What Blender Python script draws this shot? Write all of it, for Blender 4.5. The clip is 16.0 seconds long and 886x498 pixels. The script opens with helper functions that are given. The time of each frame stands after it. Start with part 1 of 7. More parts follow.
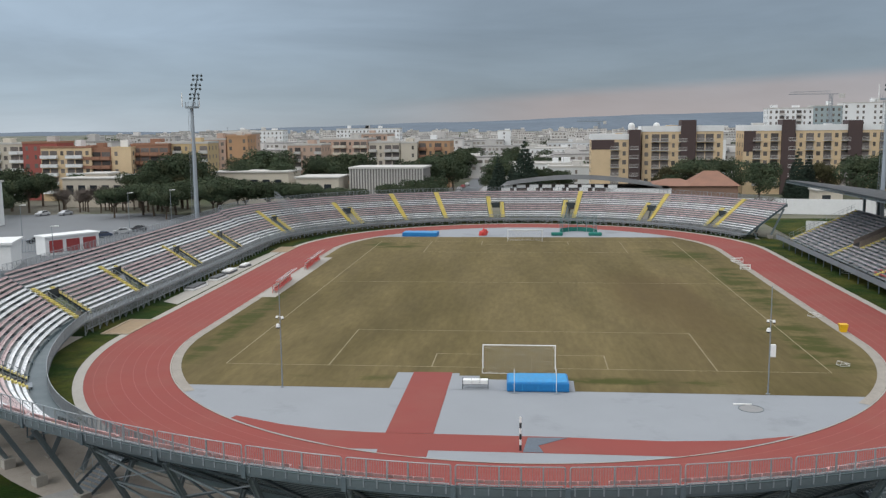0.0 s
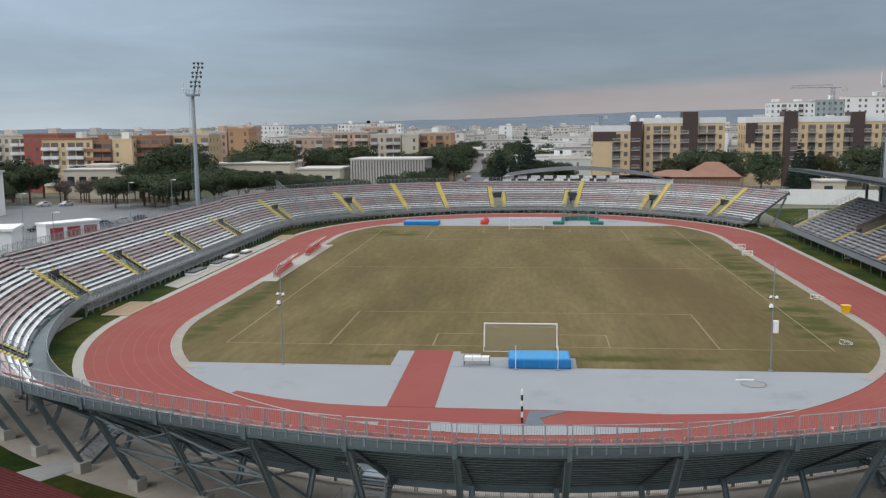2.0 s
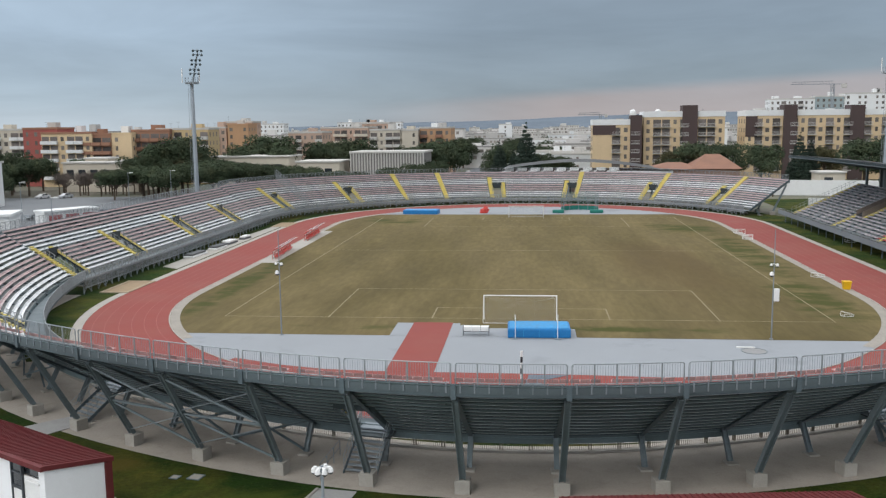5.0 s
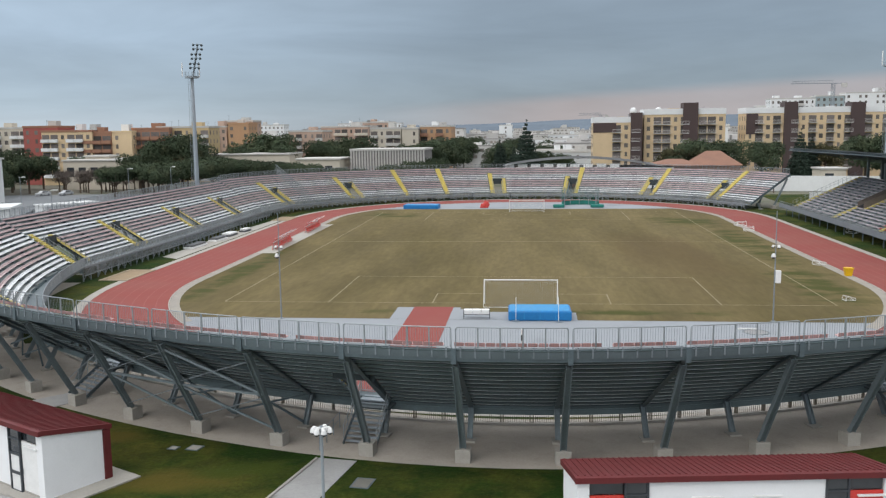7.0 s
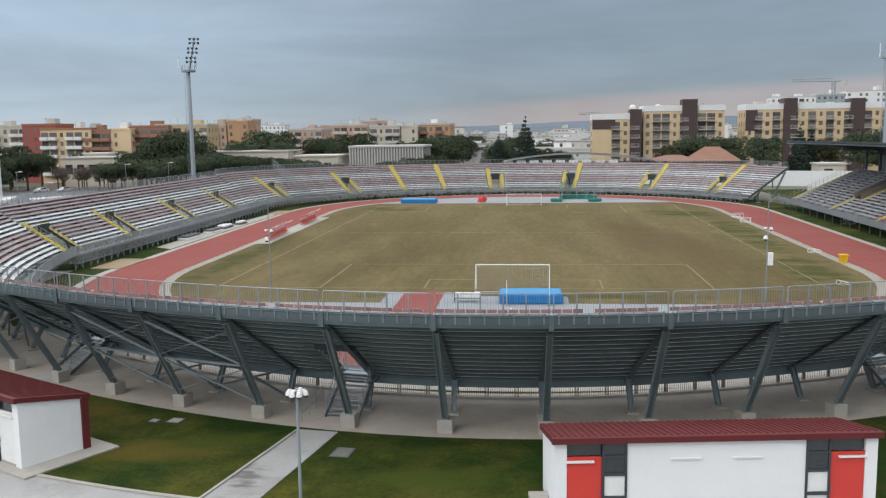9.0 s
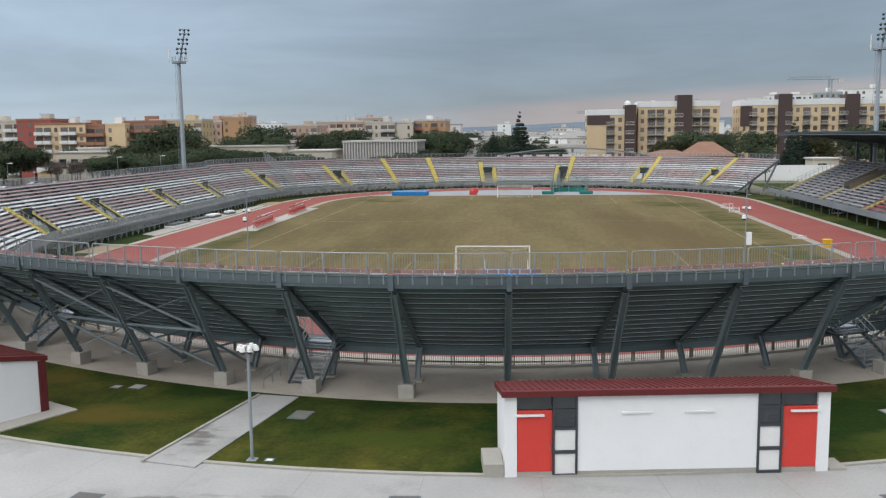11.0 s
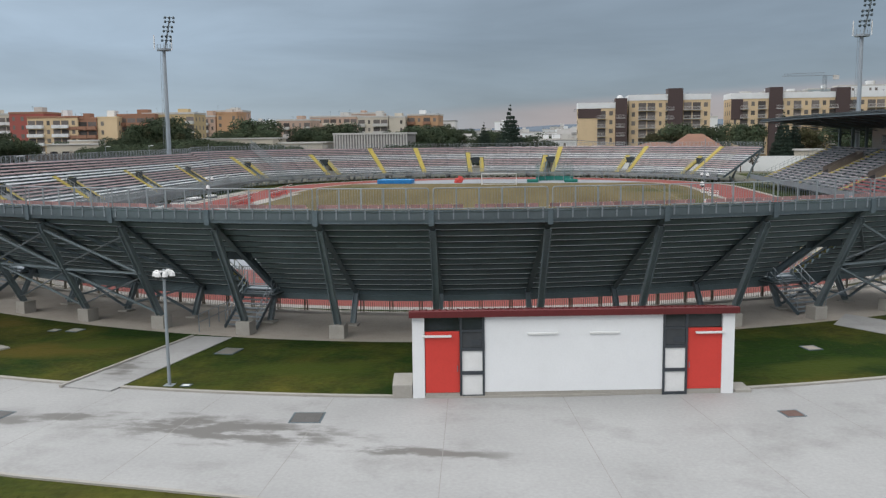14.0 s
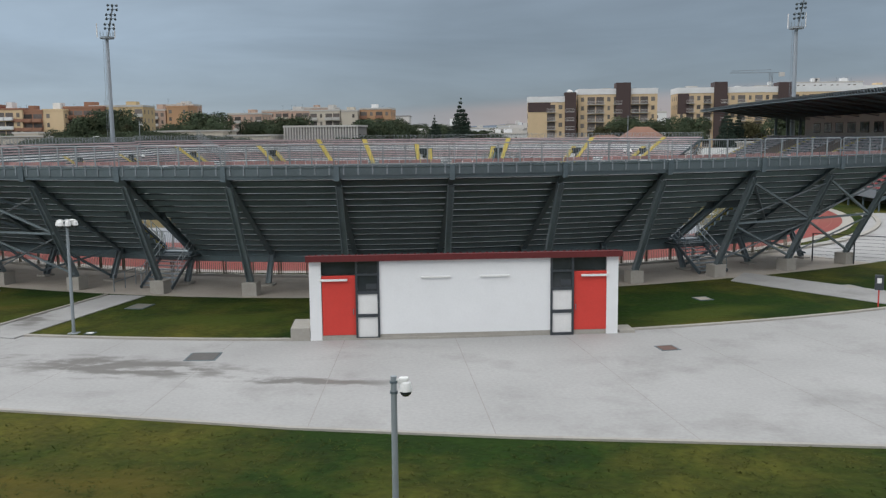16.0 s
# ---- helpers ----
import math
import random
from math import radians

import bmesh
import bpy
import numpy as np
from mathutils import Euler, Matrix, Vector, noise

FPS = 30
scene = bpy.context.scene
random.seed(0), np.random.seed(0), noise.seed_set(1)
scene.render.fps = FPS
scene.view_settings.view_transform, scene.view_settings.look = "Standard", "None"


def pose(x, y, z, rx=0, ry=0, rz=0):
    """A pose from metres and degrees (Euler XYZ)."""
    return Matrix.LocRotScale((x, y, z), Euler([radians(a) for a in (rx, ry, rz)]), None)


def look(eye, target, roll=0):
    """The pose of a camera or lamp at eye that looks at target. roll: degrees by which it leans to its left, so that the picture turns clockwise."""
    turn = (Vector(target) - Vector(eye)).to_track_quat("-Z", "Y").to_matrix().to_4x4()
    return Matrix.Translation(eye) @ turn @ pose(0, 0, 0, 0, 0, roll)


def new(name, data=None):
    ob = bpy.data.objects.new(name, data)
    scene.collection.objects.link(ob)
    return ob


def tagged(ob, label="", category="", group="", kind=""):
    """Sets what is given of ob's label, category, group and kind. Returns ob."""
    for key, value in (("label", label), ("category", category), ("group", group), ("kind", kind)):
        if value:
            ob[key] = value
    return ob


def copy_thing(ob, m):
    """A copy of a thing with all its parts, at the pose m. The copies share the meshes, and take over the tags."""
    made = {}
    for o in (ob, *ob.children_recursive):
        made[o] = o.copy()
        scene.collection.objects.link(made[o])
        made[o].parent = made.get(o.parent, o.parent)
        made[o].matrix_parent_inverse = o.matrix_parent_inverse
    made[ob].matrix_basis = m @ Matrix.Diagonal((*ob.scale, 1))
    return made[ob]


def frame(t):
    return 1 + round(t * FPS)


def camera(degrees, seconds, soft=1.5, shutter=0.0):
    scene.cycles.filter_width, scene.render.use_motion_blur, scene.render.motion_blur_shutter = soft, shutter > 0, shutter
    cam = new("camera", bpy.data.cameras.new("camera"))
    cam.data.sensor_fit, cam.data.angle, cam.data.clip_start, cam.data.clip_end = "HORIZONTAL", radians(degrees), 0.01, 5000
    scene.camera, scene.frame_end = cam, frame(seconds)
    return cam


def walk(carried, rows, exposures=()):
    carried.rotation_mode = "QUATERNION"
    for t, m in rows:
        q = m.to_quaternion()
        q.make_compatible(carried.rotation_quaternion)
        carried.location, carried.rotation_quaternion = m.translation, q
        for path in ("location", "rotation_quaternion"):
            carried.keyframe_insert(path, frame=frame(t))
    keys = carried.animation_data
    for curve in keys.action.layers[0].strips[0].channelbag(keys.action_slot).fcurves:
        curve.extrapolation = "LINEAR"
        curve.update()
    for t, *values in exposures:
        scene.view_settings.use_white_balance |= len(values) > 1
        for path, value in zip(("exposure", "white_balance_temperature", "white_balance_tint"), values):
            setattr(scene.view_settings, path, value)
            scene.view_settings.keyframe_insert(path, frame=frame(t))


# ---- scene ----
cam = camera(53.0, 16.0, soft=1.3)
PATH = [
    (0, (1.096, -90.275, 25.106), (0.901, -88.303, 24.831), -0.6),
    (0.5, (1.085, -90.302, 24.675), (0.889, -88.331, 24.398), -0.6),
    (1, (1.061, -90.299, 24.141), (0.863, -88.328, 23.864), -0.6),
    (1.5, (1.077, -90.274, 23.568), (0.878, -88.304, 23.29), -0.6),
    (2, (1.077, -90.237, 23.048), (0.879, -88.266, 22.768), -0.6),
    (2.5, (1.082, -90.241, 22.506), (0.883, -88.27, 22.228), -0.6),
    (3, (1.108, -90.264, 21.922), (0.909, -88.294, 21.643), -0.6),
    (3.5, (1.109, -90.313, 21.379), (0.912, -88.342, 21.1), -0.6),
    (4, (1.136, -90.336, 20.85), (0.939, -88.365, 20.572), -0.6),
    (6.5, (1.1, -90.279, 18.351), (0.901, -88.307, 18.084), -0.7),
    (7, (1.123, -90.285, 17.859), (0.924, -88.313, 17.593), -0.7),
    (7.5, (1.201, -90.21, 17.448), (1.001, -88.238, 17.183), -0.8),
    (8, (1.425, -90.162, 16.964), (1.224, -88.19, 16.7), -0.7),
    (8.5, (1.733, -90.115, 16.496), (1.531, -88.142, 16.234), -0.7),
    (9, (2.175, -90.002, 16.014), (1.971, -88.029, 15.753), -0.8),
    (11.5, (4.775, -89.789, 13.428), (4.57, -87.816, 13.17), -0.7),
    (12, (5.378, -89.805, 12.888), (5.172, -87.833, 12.63), -0.7),
    (12.5, (5.965, -89.919, 12.381), (5.758, -87.946, 12.125), -0.7),
    (13, (6.641, -90.031, 11.809), (6.433, -88.059, 11.554), -0.7),
    (13.5, (7.285, -90.159, 11.314), (7.077, -88.186, 11.059), -0.7),
    (14, (8.062, -90.299, 10.763), (7.853, -88.326, 10.51), -0.7),
    (14.5, (8.815, -90.515, 10.243), (8.606, -88.542, 9.99), -0.6),
    (15, (9.623, -90.814, 9.644), (9.413, -88.841, 9.39), -0.6),
    (15.5, (10.242, -91.167, 9.152), (10.038, -89.193, 8.899), -0.6),
    (16, (10.896, -91.732, 8.699), (10.778, -89.752, 8.443), -0.6),
]
walk(cam, [(t, look(eye, target, roll)) for t, eye, target, roll in PATH], [(0, -0.22), (4, -0.11), (7, -0.02), (12, -0.05), (14.5, -0.2), (16, -0.28)])

# ---- world and light: an overcast winter afternoon, a low warm band over the far horizon ----
world = bpy.data.worlds.new("overcast_sky")
scene.world = world
world.use_nodes = True
wn, wl = world.node_tree.nodes, world.node_tree.links
wn.clear()


def wnode(kind, **values):
    n = wn.new(kind)
    for key, value in values.items():
        n.inputs[key].default_value = value
    return n


SKY_STRENGTH = 1.0
out = wn.new("ShaderNodeOutputWorld")
back = wn.new("ShaderNodeBackground")
back.inputs["Strength"].default_value = SKY_STRENGTH
wl.new(back.outputs[0], out.inputs[0])
sky = wn.new("ShaderNodeTexSky")
sky.sky_type, sky.sun_disc = "NISHITA", False
sky.sun_elevation, sky.sun_rotation = radians(37), radians(-150)
coord = wn.new("ShaderNodeTexCoord")
split = wn.new("ShaderNodeSeparateXYZ")
wl.new(coord.outputs["Generated"], split.inputs[0])
# cloud deck: one colour by height, broken by streaky noise
ramp = wn.new("ShaderNodeValToRGB")
wl.new(split.outputs["Z"], ramp.inputs[0])
stops = [(0.0, (0.300, 0.345, 0.385)), (0.012, (0.285, 0.335, 0.380)), (0.03, (0.258, 0.318, 0.372)), (0.055, (0.242, 0.305, 0.368)),
         (0.10, (0.240, 0.306, 0.380)), (0.19, (0.285, 0.358, 0.440)), (0.36, (0.84, 0.88, 0.93)), (1.0, (1.50, 1.53, 1.57))]
while len(ramp.color_ramp.elements) < len(stops):
    ramp.color_ramp.elements.new(0.5)
for e, (p, c) in zip(ramp.color_ramp.elements, stops):
    e.position, e.color = p, (*c, 1)
squash = wn.new("ShaderNodeMapping")
squash.inputs["Scale"].default_value = (1.6, 1.6, 9.0)
wl.new(coord.outputs["Generated"], squash.inputs[0])
cloud = wnode("ShaderNodeTexNoise", Scale=2.3, Detail=7.0, Roughness=0.55, Distortion=0.4)
wl.new(squash.outputs[0], cloud.inputs["Vector"])
amount = wnode("ShaderNodeMapRange")
for i, v in enumerate((0.3, 0.7, 0.87, 1.13)):
    amount.inputs[i + 1].default_value = v
wl.new(cloud.outputs["Fac"], amount.inputs[0])
# the sky is brighter towards the west, on the camera's left
west = wnode("ShaderNodeMapRange")
for i, v in enumerate((-0.50, -0.06, 1.72, 1.02)):
    west.inputs[i + 1].default_value = v
wl.new(split.outputs["X"], west.inputs[0])
both = wn.new("ShaderNodeMath")
both.operation = "MULTIPLY"
wl.new(amount.outputs[0], both.inputs[0])
wl.new(west.outputs[0], both.inputs[1])
shade = wn.new("ShaderNodeVectorMath")
shade.operation = "SCALE"
wl.new(ramp.outputs[0], shade.inputs[0])
wl.new(both.outputs[0], shade.inputs["Scale"])
thin = wn.new("ShaderNodeVectorMath")
thin.operation = "SCALE"
thin.inputs["Scale"].default_value = 0.006
wl.new(sky.outputs[0], thin.inputs[0])
total = wn.new("ShaderNodeVectorMath")
total.operation = "ADD"
wl.new(shade.outputs[0], total.inputs[0])
wl.new(thin.outputs[0], total.inputs[1])
# a faint rosy band low over the eastern half of the horizon
rosy_x, rosy_z, rosy = wnode("ShaderNodeMapRange"), wnode("ShaderNodeMapRange"), wn.new("ShaderNodeMath")
rosy_z.interpolation_type = "SMOOTHSTEP"
tilt = wn.new("ShaderNodeMath")
tilt.operation = "MULTIPLY_ADD"
tilt.inputs[1].default_value = -0.05
wl.new(split.outputs["X"], tilt.inputs[0])
wl.new(split.outputs["Z"], tilt.inputs[2])
for node_, source, values in ((rosy_x, split.outputs["X"], (-0.19, 0.03, 0.0, 1.0)), (rosy_z, tilt.outputs[0], (0.040, 0.024, 0.0, 1.0))):
    for i, v in enumerate(values):
        node_.inputs[i + 1].default_value = v
    wl.new(source, node_.inputs[0])
rosy.operation = "MULTIPLY"
wl.new(rosy_x.outputs[0], rosy.inputs[0])
wl.new(rosy_z.outputs[0], rosy.inputs[1])
band_ = wn.new("ShaderNodeVectorMath")
band_.operation = "SCALE"
band_.inputs[0].default_value = (0.135, 0.052, 0.02)
wl.new(rosy.outputs[0], band_.inputs["Scale"])
glow_sum = wn.new("ShaderNodeVectorMath")
glow_sum.operation = "ADD"
wl.new(total.outputs[0], glow_sum.inputs[0])
wl.new(band_.outputs[0], glow_sum.inputs[1])
wl.new(glow_sum.outputs[0], back.inputs["Color"])

sun = new("sun", bpy.data.lights.new("sun", "SUN"))
sun.data.energy, sun.data.angle, sun.data.color = 0.75, radians(25), (1.0, 0.95, 0.88)
sun.matrix_world = look((-50, -45, 75), (0, 40, 0))

# ---- materials ----
MATS = {}


def mat(name, color, rough=0.8, metal=0.0, var=0.12, scale=1.0, fine=12.0, bump=0.15, dist=0.02, tint=None, tint_scale=0.15,
        tint_at=(0.45, 0.7), piece=0.0, spec=0.4, stretch=(1, 1, 1), grime=0.0):
    """A weathered surface: colour varied at two scales, an optional second colour in patches, fine relief, a shift from piece to piece."""
    if name in MATS:
        return MATS[name]
    m = bpy.data.materials.new(name)
    m.use_nodes = True
    n, l = m.node_tree.nodes, m.node_tree.links
    b = n["Principled BSDF"]
    b.inputs["Metallic"].default_value = metal
    b.inputs["Specular IOR Level"].default_value = spec
    tc = n.new("ShaderNodeTexCoord")
    mp = n.new("ShaderNodeMapping")
    mp.inputs["Scale"].default_value = stretch
    l.new(tc.outputs["Object"], mp.inputs[0])

    def noise_at(s, detail=5.0, rough_=0.6):
        t = n.new("ShaderNodeTexNoise")
        t.inputs["Scale"].default_value, t.inputs["Detail"].default_value, t.inputs["Roughness"].default_value = s, detail, rough_
        l.new(mp.outputs[0], t.inputs["Vector"])
        return t.outputs["Fac"]

    def ranged(x, a, c, lo, hi):
        r = n.new("ShaderNodeMapRange")
        for i, v in enumerate((a, c, lo, hi)):
            r.inputs[i + 1].default_value = v
        l.new(x, r.inputs[0])
        return r.outputs[0]

    def times(x, y):
        k = n.new("ShaderNodeMath")
        k.operation = "MULTIPLY"
        l.new(x, k.inputs[0])
        l.new(y, k.inputs[1])
        return k.outputs[0]
    big, small = noise_at(scale), noise_at(fine, 3.0)
    factor = times(ranged(big, 0.25, 0.75, 1 - var, 1 + var), ranged(small, 0.25, 0.75, 1 - var * 0.7, 1 + var * 0.7))
    if piece:
        info = n.new("ShaderNodeObjectInfo")
        isl = n.new("ShaderNodeNewGeometry")
        factor = times(factor, ranged(info.outputs["Random"], 0, 1, 1 - piece, 1 + piece))
        factor = times(factor, ranged(isl.outputs["Random Per Island"], 0, 1, 1 - piece, 1 + piece))
    base = n.new("ShaderNodeRGB")
    base.outputs[0].default_value = (*color, 1)
    colour = base.outputs[0]
    if tint:
        mix = n.new("ShaderNodeMix")
        mix.data_type = "RGBA"
        l.new(colour, mix.inputs[6])
        mix.inputs[7].default_value = (*tint, 1)
        l.new(ranged(noise_at(tint_scale, 6.0, 0.65), tint_at[0], tint_at[1], 0, 1), mix.inputs[0])
        colour = mix.outputs[2]
    if grime:
        mix = n.new("ShaderNodeMix")
        mix.data_type = "RGBA"
        l.new(colour, mix.inputs[6])
        mix.inputs[7].default_value = (color[0] * 0.45, color[1] * 0.43, color[2] * 0.4, 1)
        l.new(ranged(noise_at(scale * 3.1, 8.0, 0.75), 0.5, 0.75, 0, grime), mix.inputs[0])
        colour = mix.outputs[2]
    sc = n.new("ShaderNodeVectorMath")
    sc.operation = "SCALE"
    l.new(colour, sc.inputs[0])
    l.new(factor, sc.inputs["Scale"])
    l.new(sc.outputs[0], b.inputs["Base Color"])
    l.new(ranged(big, 0.3, 0.7, max(0.03, rough - 0.1), min(1, rough + 0.1)), b.inputs["Roughness"])
    if bump:
        bp = n.new("ShaderNodeBump")
        bp.inputs["Strength"].default_value, bp.inputs["Distance"].default_value = bump, dist
        l.new(small, bp.inputs["Height"])
        l.new(bp.outputs[0], b.inputs["Normal"])
    MATS[name] = m
    return m




def patches(m, blobs, colour, spread=0.25, noise_scale=0.6, stretch=(1, 1, 1), level=(0.42, 0.62), rough=None, strength=1.0):
    """Lays ragged patches of a second colour over a material: blobs are (x, y, half length, half width, turn) in the object's metres."""
    n, l = m.node_tree.nodes, m.node_tree.links
    b = n["Principled BSDF"]
    tc = n.new("ShaderNodeTexCoord")
    reach = None
    for x, y, rx, ry, turn in blobs:
        mp = n.new("ShaderNodeMapping")
        mp.vector_type = "TEXTURE"
        mp.inputs["Location"].default_value = (x, y, 0)
        mp.inputs["Rotation"].default_value = (0, 0, radians(turn))
        mp.inputs["Scale"].default_value = (rx, ry, 1000)
        l.new(tc.outputs["Object"], mp.inputs[0])
        ln = n.new("ShaderNodeVectorMath")
        ln.operation = "LENGTH"
        l.new(mp.outputs[0], ln.inputs[0])
        fall = n.new("ShaderNodeMapRange")
        for k, v in enumerate((1.15, 0.35, 0.0, 1.0)):
            fall.inputs[k + 1].default_value = v
        l.new(ln.outputs["Value"], fall.inputs[0])
        if reach is None:
            reach = fall.outputs[0]
        else:
            mx = n.new("ShaderNodeMath")
            mx.operation = "MAXIMUM"
            l.new(reach, mx.inputs[0])
            l.new(fall.outputs[0], mx.inputs[1])
            reach = mx.outputs[0]
    mp = n.new("ShaderNodeMapping")
    mp.inputs["Scale"].default_value = stretch
    l.new(tc.outputs["Object"], mp.inputs[0])
    t = n.new("ShaderNodeTexNoise")
    t.inputs["Scale"].default_value, t.inputs["Detail"].default_value, t.inputs["Roughness"].default_value = noise_scale, 7.0, 0.62
    l.new(mp.outputs[0], t.inputs["Vector"])
    add = n.new("ShaderNodeMath")
    add.operation = "MULTIPLY_ADD"
    l.new(reach, add.inputs[0])
    add.inputs[1].default_value = spread
    l.new(t.outputs["Fac"], add.inputs[2])
    cut = n.new("ShaderNodeMapRange")
    cut.interpolation_type = "SMOOTHSTEP"
    for k, v in enumerate((level[0] + spread, level[1] + spread, 0.0, strength)):
        cut.inputs[k + 1].default_value = v
    l.new(add.outputs[0], cut.inputs[0])
    fac = n.new("ShaderNodeMath")
    fac.operation = "MULTIPLY"
    l.new(cut.outputs[0], fac.inputs[0])
    l.new(reach, fac.inputs[1])
    old = b.inputs["Base Color"].links[0].from_socket
    mix = n.new("ShaderNodeMix")
    mix.data_type = "RGBA"
    l.new(fac.outputs[0], mix.inputs[0])
    l.new(old, mix.inputs[6])
    mix.inputs[7].default_value = (*colour, 1)
    l.new(mix.outputs[2], b.inputs["Base Color"])
    if rough is not None:
        old = b.inputs["Roughness"].links[0].from_socket
        mix = n.new("ShaderNodeMix")
        l.new(fac.outputs[0], mix.inputs[0])
        l.new(old, mix.inputs[2])
        mix.inputs[3].default_value = rough
        l.new(mix.outputs[0], b.inputs["Roughness"])
    return m


GRASS_DRY = mat("dry_pitch_turf", (0.146, 0.115, 0.055), 0.95, var=0.20, scale=0.16, fine=1.5, bump=0.4, dist=0.04, tint=(0.103, 0.082, 0.036), tint_scale=0.06, tint_at=(0.42, 0.62), stretch=(1.0, 0.22, 1), spec=0.1)
# browner in the east, worn in the middle, green where the mower misses the rim
patches(GRASS_DRY, [(20, 35, 15, 62, 0)], (0.098, 0.068, 0.033), 0.5, 0.05, (1, 0.4, 1), (0.25, 0.6), strength=0.6)
patches(GRASS_DRY, [(33, 12, 6, 24, 0), (34, 48, 5, 40, 0), (30, 82, 10, 14, 25), (0, -4.5, 34, 2.6, 0), (-36, 20, 3, 40, 0), (-28, 95, 12, 8, -30)], (0.052, 0.060, 0.016), 0.3, 0.28, (0.5, 1, 1), (0.36, 0.56), strength=0.85)
GRASS = mat("lawn_grass", (0.015, 0.034, 0.005), 0.95, var=0.36, scale=0.6, fine=4.0, bump=0.7, dist=0.08, tint=(0.075, 0.072, 0.013), tint_scale=0.10, tint_at=(0.44, 0.64), spec=0.1)
patches(GRASS, [(-17.5, -48.0, 6.5, 2.6, 28), (-24, -42, 4, 2, 30), (-6, -72, 16, 4, 8), (20, -76, 18, 4, -4)], (0.088, 0.070, 0.014), 0.3, 0.3, (0.6, 1, 1), (0.33, 0.58), strength=0.9)
patches(GRASS, [(-2.5, -50.6, 6, 2.0, 3), (21, -49.0, 6, 2.0, 20), (-14, -46, 4, 2, 20)], (0.046, 0.062, 0.010), 0.3, 0.35, (0.6, 1, 1), (0.30, 0.55), strength=0.9)
BLADES = mat("grass_blades", (0.040, 0.055, 0.012), 0.9, var=0.25, scale=0.5, fine=8.0, bump=0, tint=(0.085, 0.078, 0.02), tint_scale=0.2, piece=0.35, spec=0.15)
TRACK = mat("red_track_surface", (0.245, 0.066, 0.057), 0.9, var=0.07, scale=0.12, fine=20.0, bump=0.2, dist=0.006, tint=(0.25, 0.084, 0.068), tint_scale=0.08, spec=0.2, stretch=(1, 1, 1))
GREY_SYNTH = mat("grey_synthetic_surface", (0.275, 0.292, 0.312), 0.88, var=0.06, scale=0.15, fine=14.0, bump=0.15, dist=0.006, tint=(0.215, 0.23, 0.247), tint_scale=0.12, tint_at=(0.55, 0.7), spec=0.2)
CONCRETE = mat("pale_concrete", (0.36, 0.34, 0.305), 0.85, var=0.09, scale=0.4, fine=9.0, bump=0.2, dist=0.01, grime=0.25)
PAVING = mat("forecourt_concrete", (0.355, 0.352, 0.345), 0.72, var=0.12, scale=0.22, fine=7.0, bump=0.12, dist=0.006, tint=(0.285, 0.28, 0.272), tint_scale=0.28, tint_at=(0.52, 0.68), spec=0.35)
patches(PAVING, [(-3.6, -59.3, 6.8, 2.0, -9), (4.0, -61.2, 4.2, 0.7, -4), (-11.5, -58.6, 4.5, 1.0, 12), (-11.5, -51.0, 1.3, 3.5, 8)], (0.165, 0.158, 0.147), 0.2, 1.3, (0.5, 1.0, 1), (0.36, 0.54), rough=0.5, strength=1.25)
APRON = mat("brown_grey_concrete_apron", (0.38, 0.34, 0.295), 0.88, var=0.12, scale=0.3, fine=8.0, bump=0.2, dist=0.01, grime=0.35)
ASPHALT = mat("car_park_asphalt", (0.155, 0.165, 0.175), 0.9, var=0.12, scale=0.1, fine=5.0, bump=0.2, dist=0.01)
EARTH = mat("town_ground", (0.16, 0.15, 0.12), 0.95, var=0.2, scale=0.02, fine=0.4, bump=0.1, tint=(0.06, 0.075, 0.035), tint_scale=0.012, tint_at=(0.42, 0.6))
STEEL = mat("galvanised_steel", (0.245, 0.275, 0.30), 0.55, metal=0.35, var=0.12, scale=0.7, fine=9.0, bump=0.08, dist=0.004, piece=0.08)
RAIL = mat("bright_galvanised_tube", (0.285, 0.315, 0.33), 0.5, metal=0.3, var=0.1, scale=0.8, fine=9.0, bump=0.05, dist=0.003, piece=0.08)
# lighter than the rakers: light on the column fronts is put into the colour
COLUMN = mat("weathered_galvanised_column", (0.185, 0.225, 0.242), 0.55, metal=0.2, var=0.16, scale=0.7, fine=8.0, bump=0.08, dist=0.004, piece=0.08, grime=0.25)
STEEL_DARK = mat("dark_galvanised_beam", (0.115, 0.150, 0.168), 0.5, metal=0.3, var=0.14, scale=0.6, fine=10.0, bump=0.08, dist=0.004, piece=0.07, grime=0.2)
# deck sheet from below: the shade under the rows is in this dark colour
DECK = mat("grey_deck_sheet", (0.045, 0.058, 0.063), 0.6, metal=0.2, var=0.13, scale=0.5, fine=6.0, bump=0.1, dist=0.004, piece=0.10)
RISER = mat("grey_riser_sheet", (0.165, 0.216, 0.230), 0.6, metal=0.15, var=0.13, scale=0.5, fine=6.0, bump=0.1, dist=0.004, piece=0.12)
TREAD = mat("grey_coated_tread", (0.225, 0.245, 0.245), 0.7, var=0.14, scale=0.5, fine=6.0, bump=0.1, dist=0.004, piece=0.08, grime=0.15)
FASCIA = mat("grey_fascia_sheet", (0.115, 0.145, 0.157), 0.5, metal=0.3, var=0.12, scale=0.8, fine=8.0, bump=0.08, dist=0.004, piece=0.06)
SEAT_WHITE = mat("white_plastic_seat", (0.70, 0.71, 0.72), 0.45, var=0.07, scale=0.5, fine=5, bump=0, piece=0.12)
SEAT_PINK = mat("faded_mauve_plastic_seat", (0.51, 0.395, 0.392), 0.5, var=0.1, scale=0.5, fine=5, bump=0, piece=0.14)
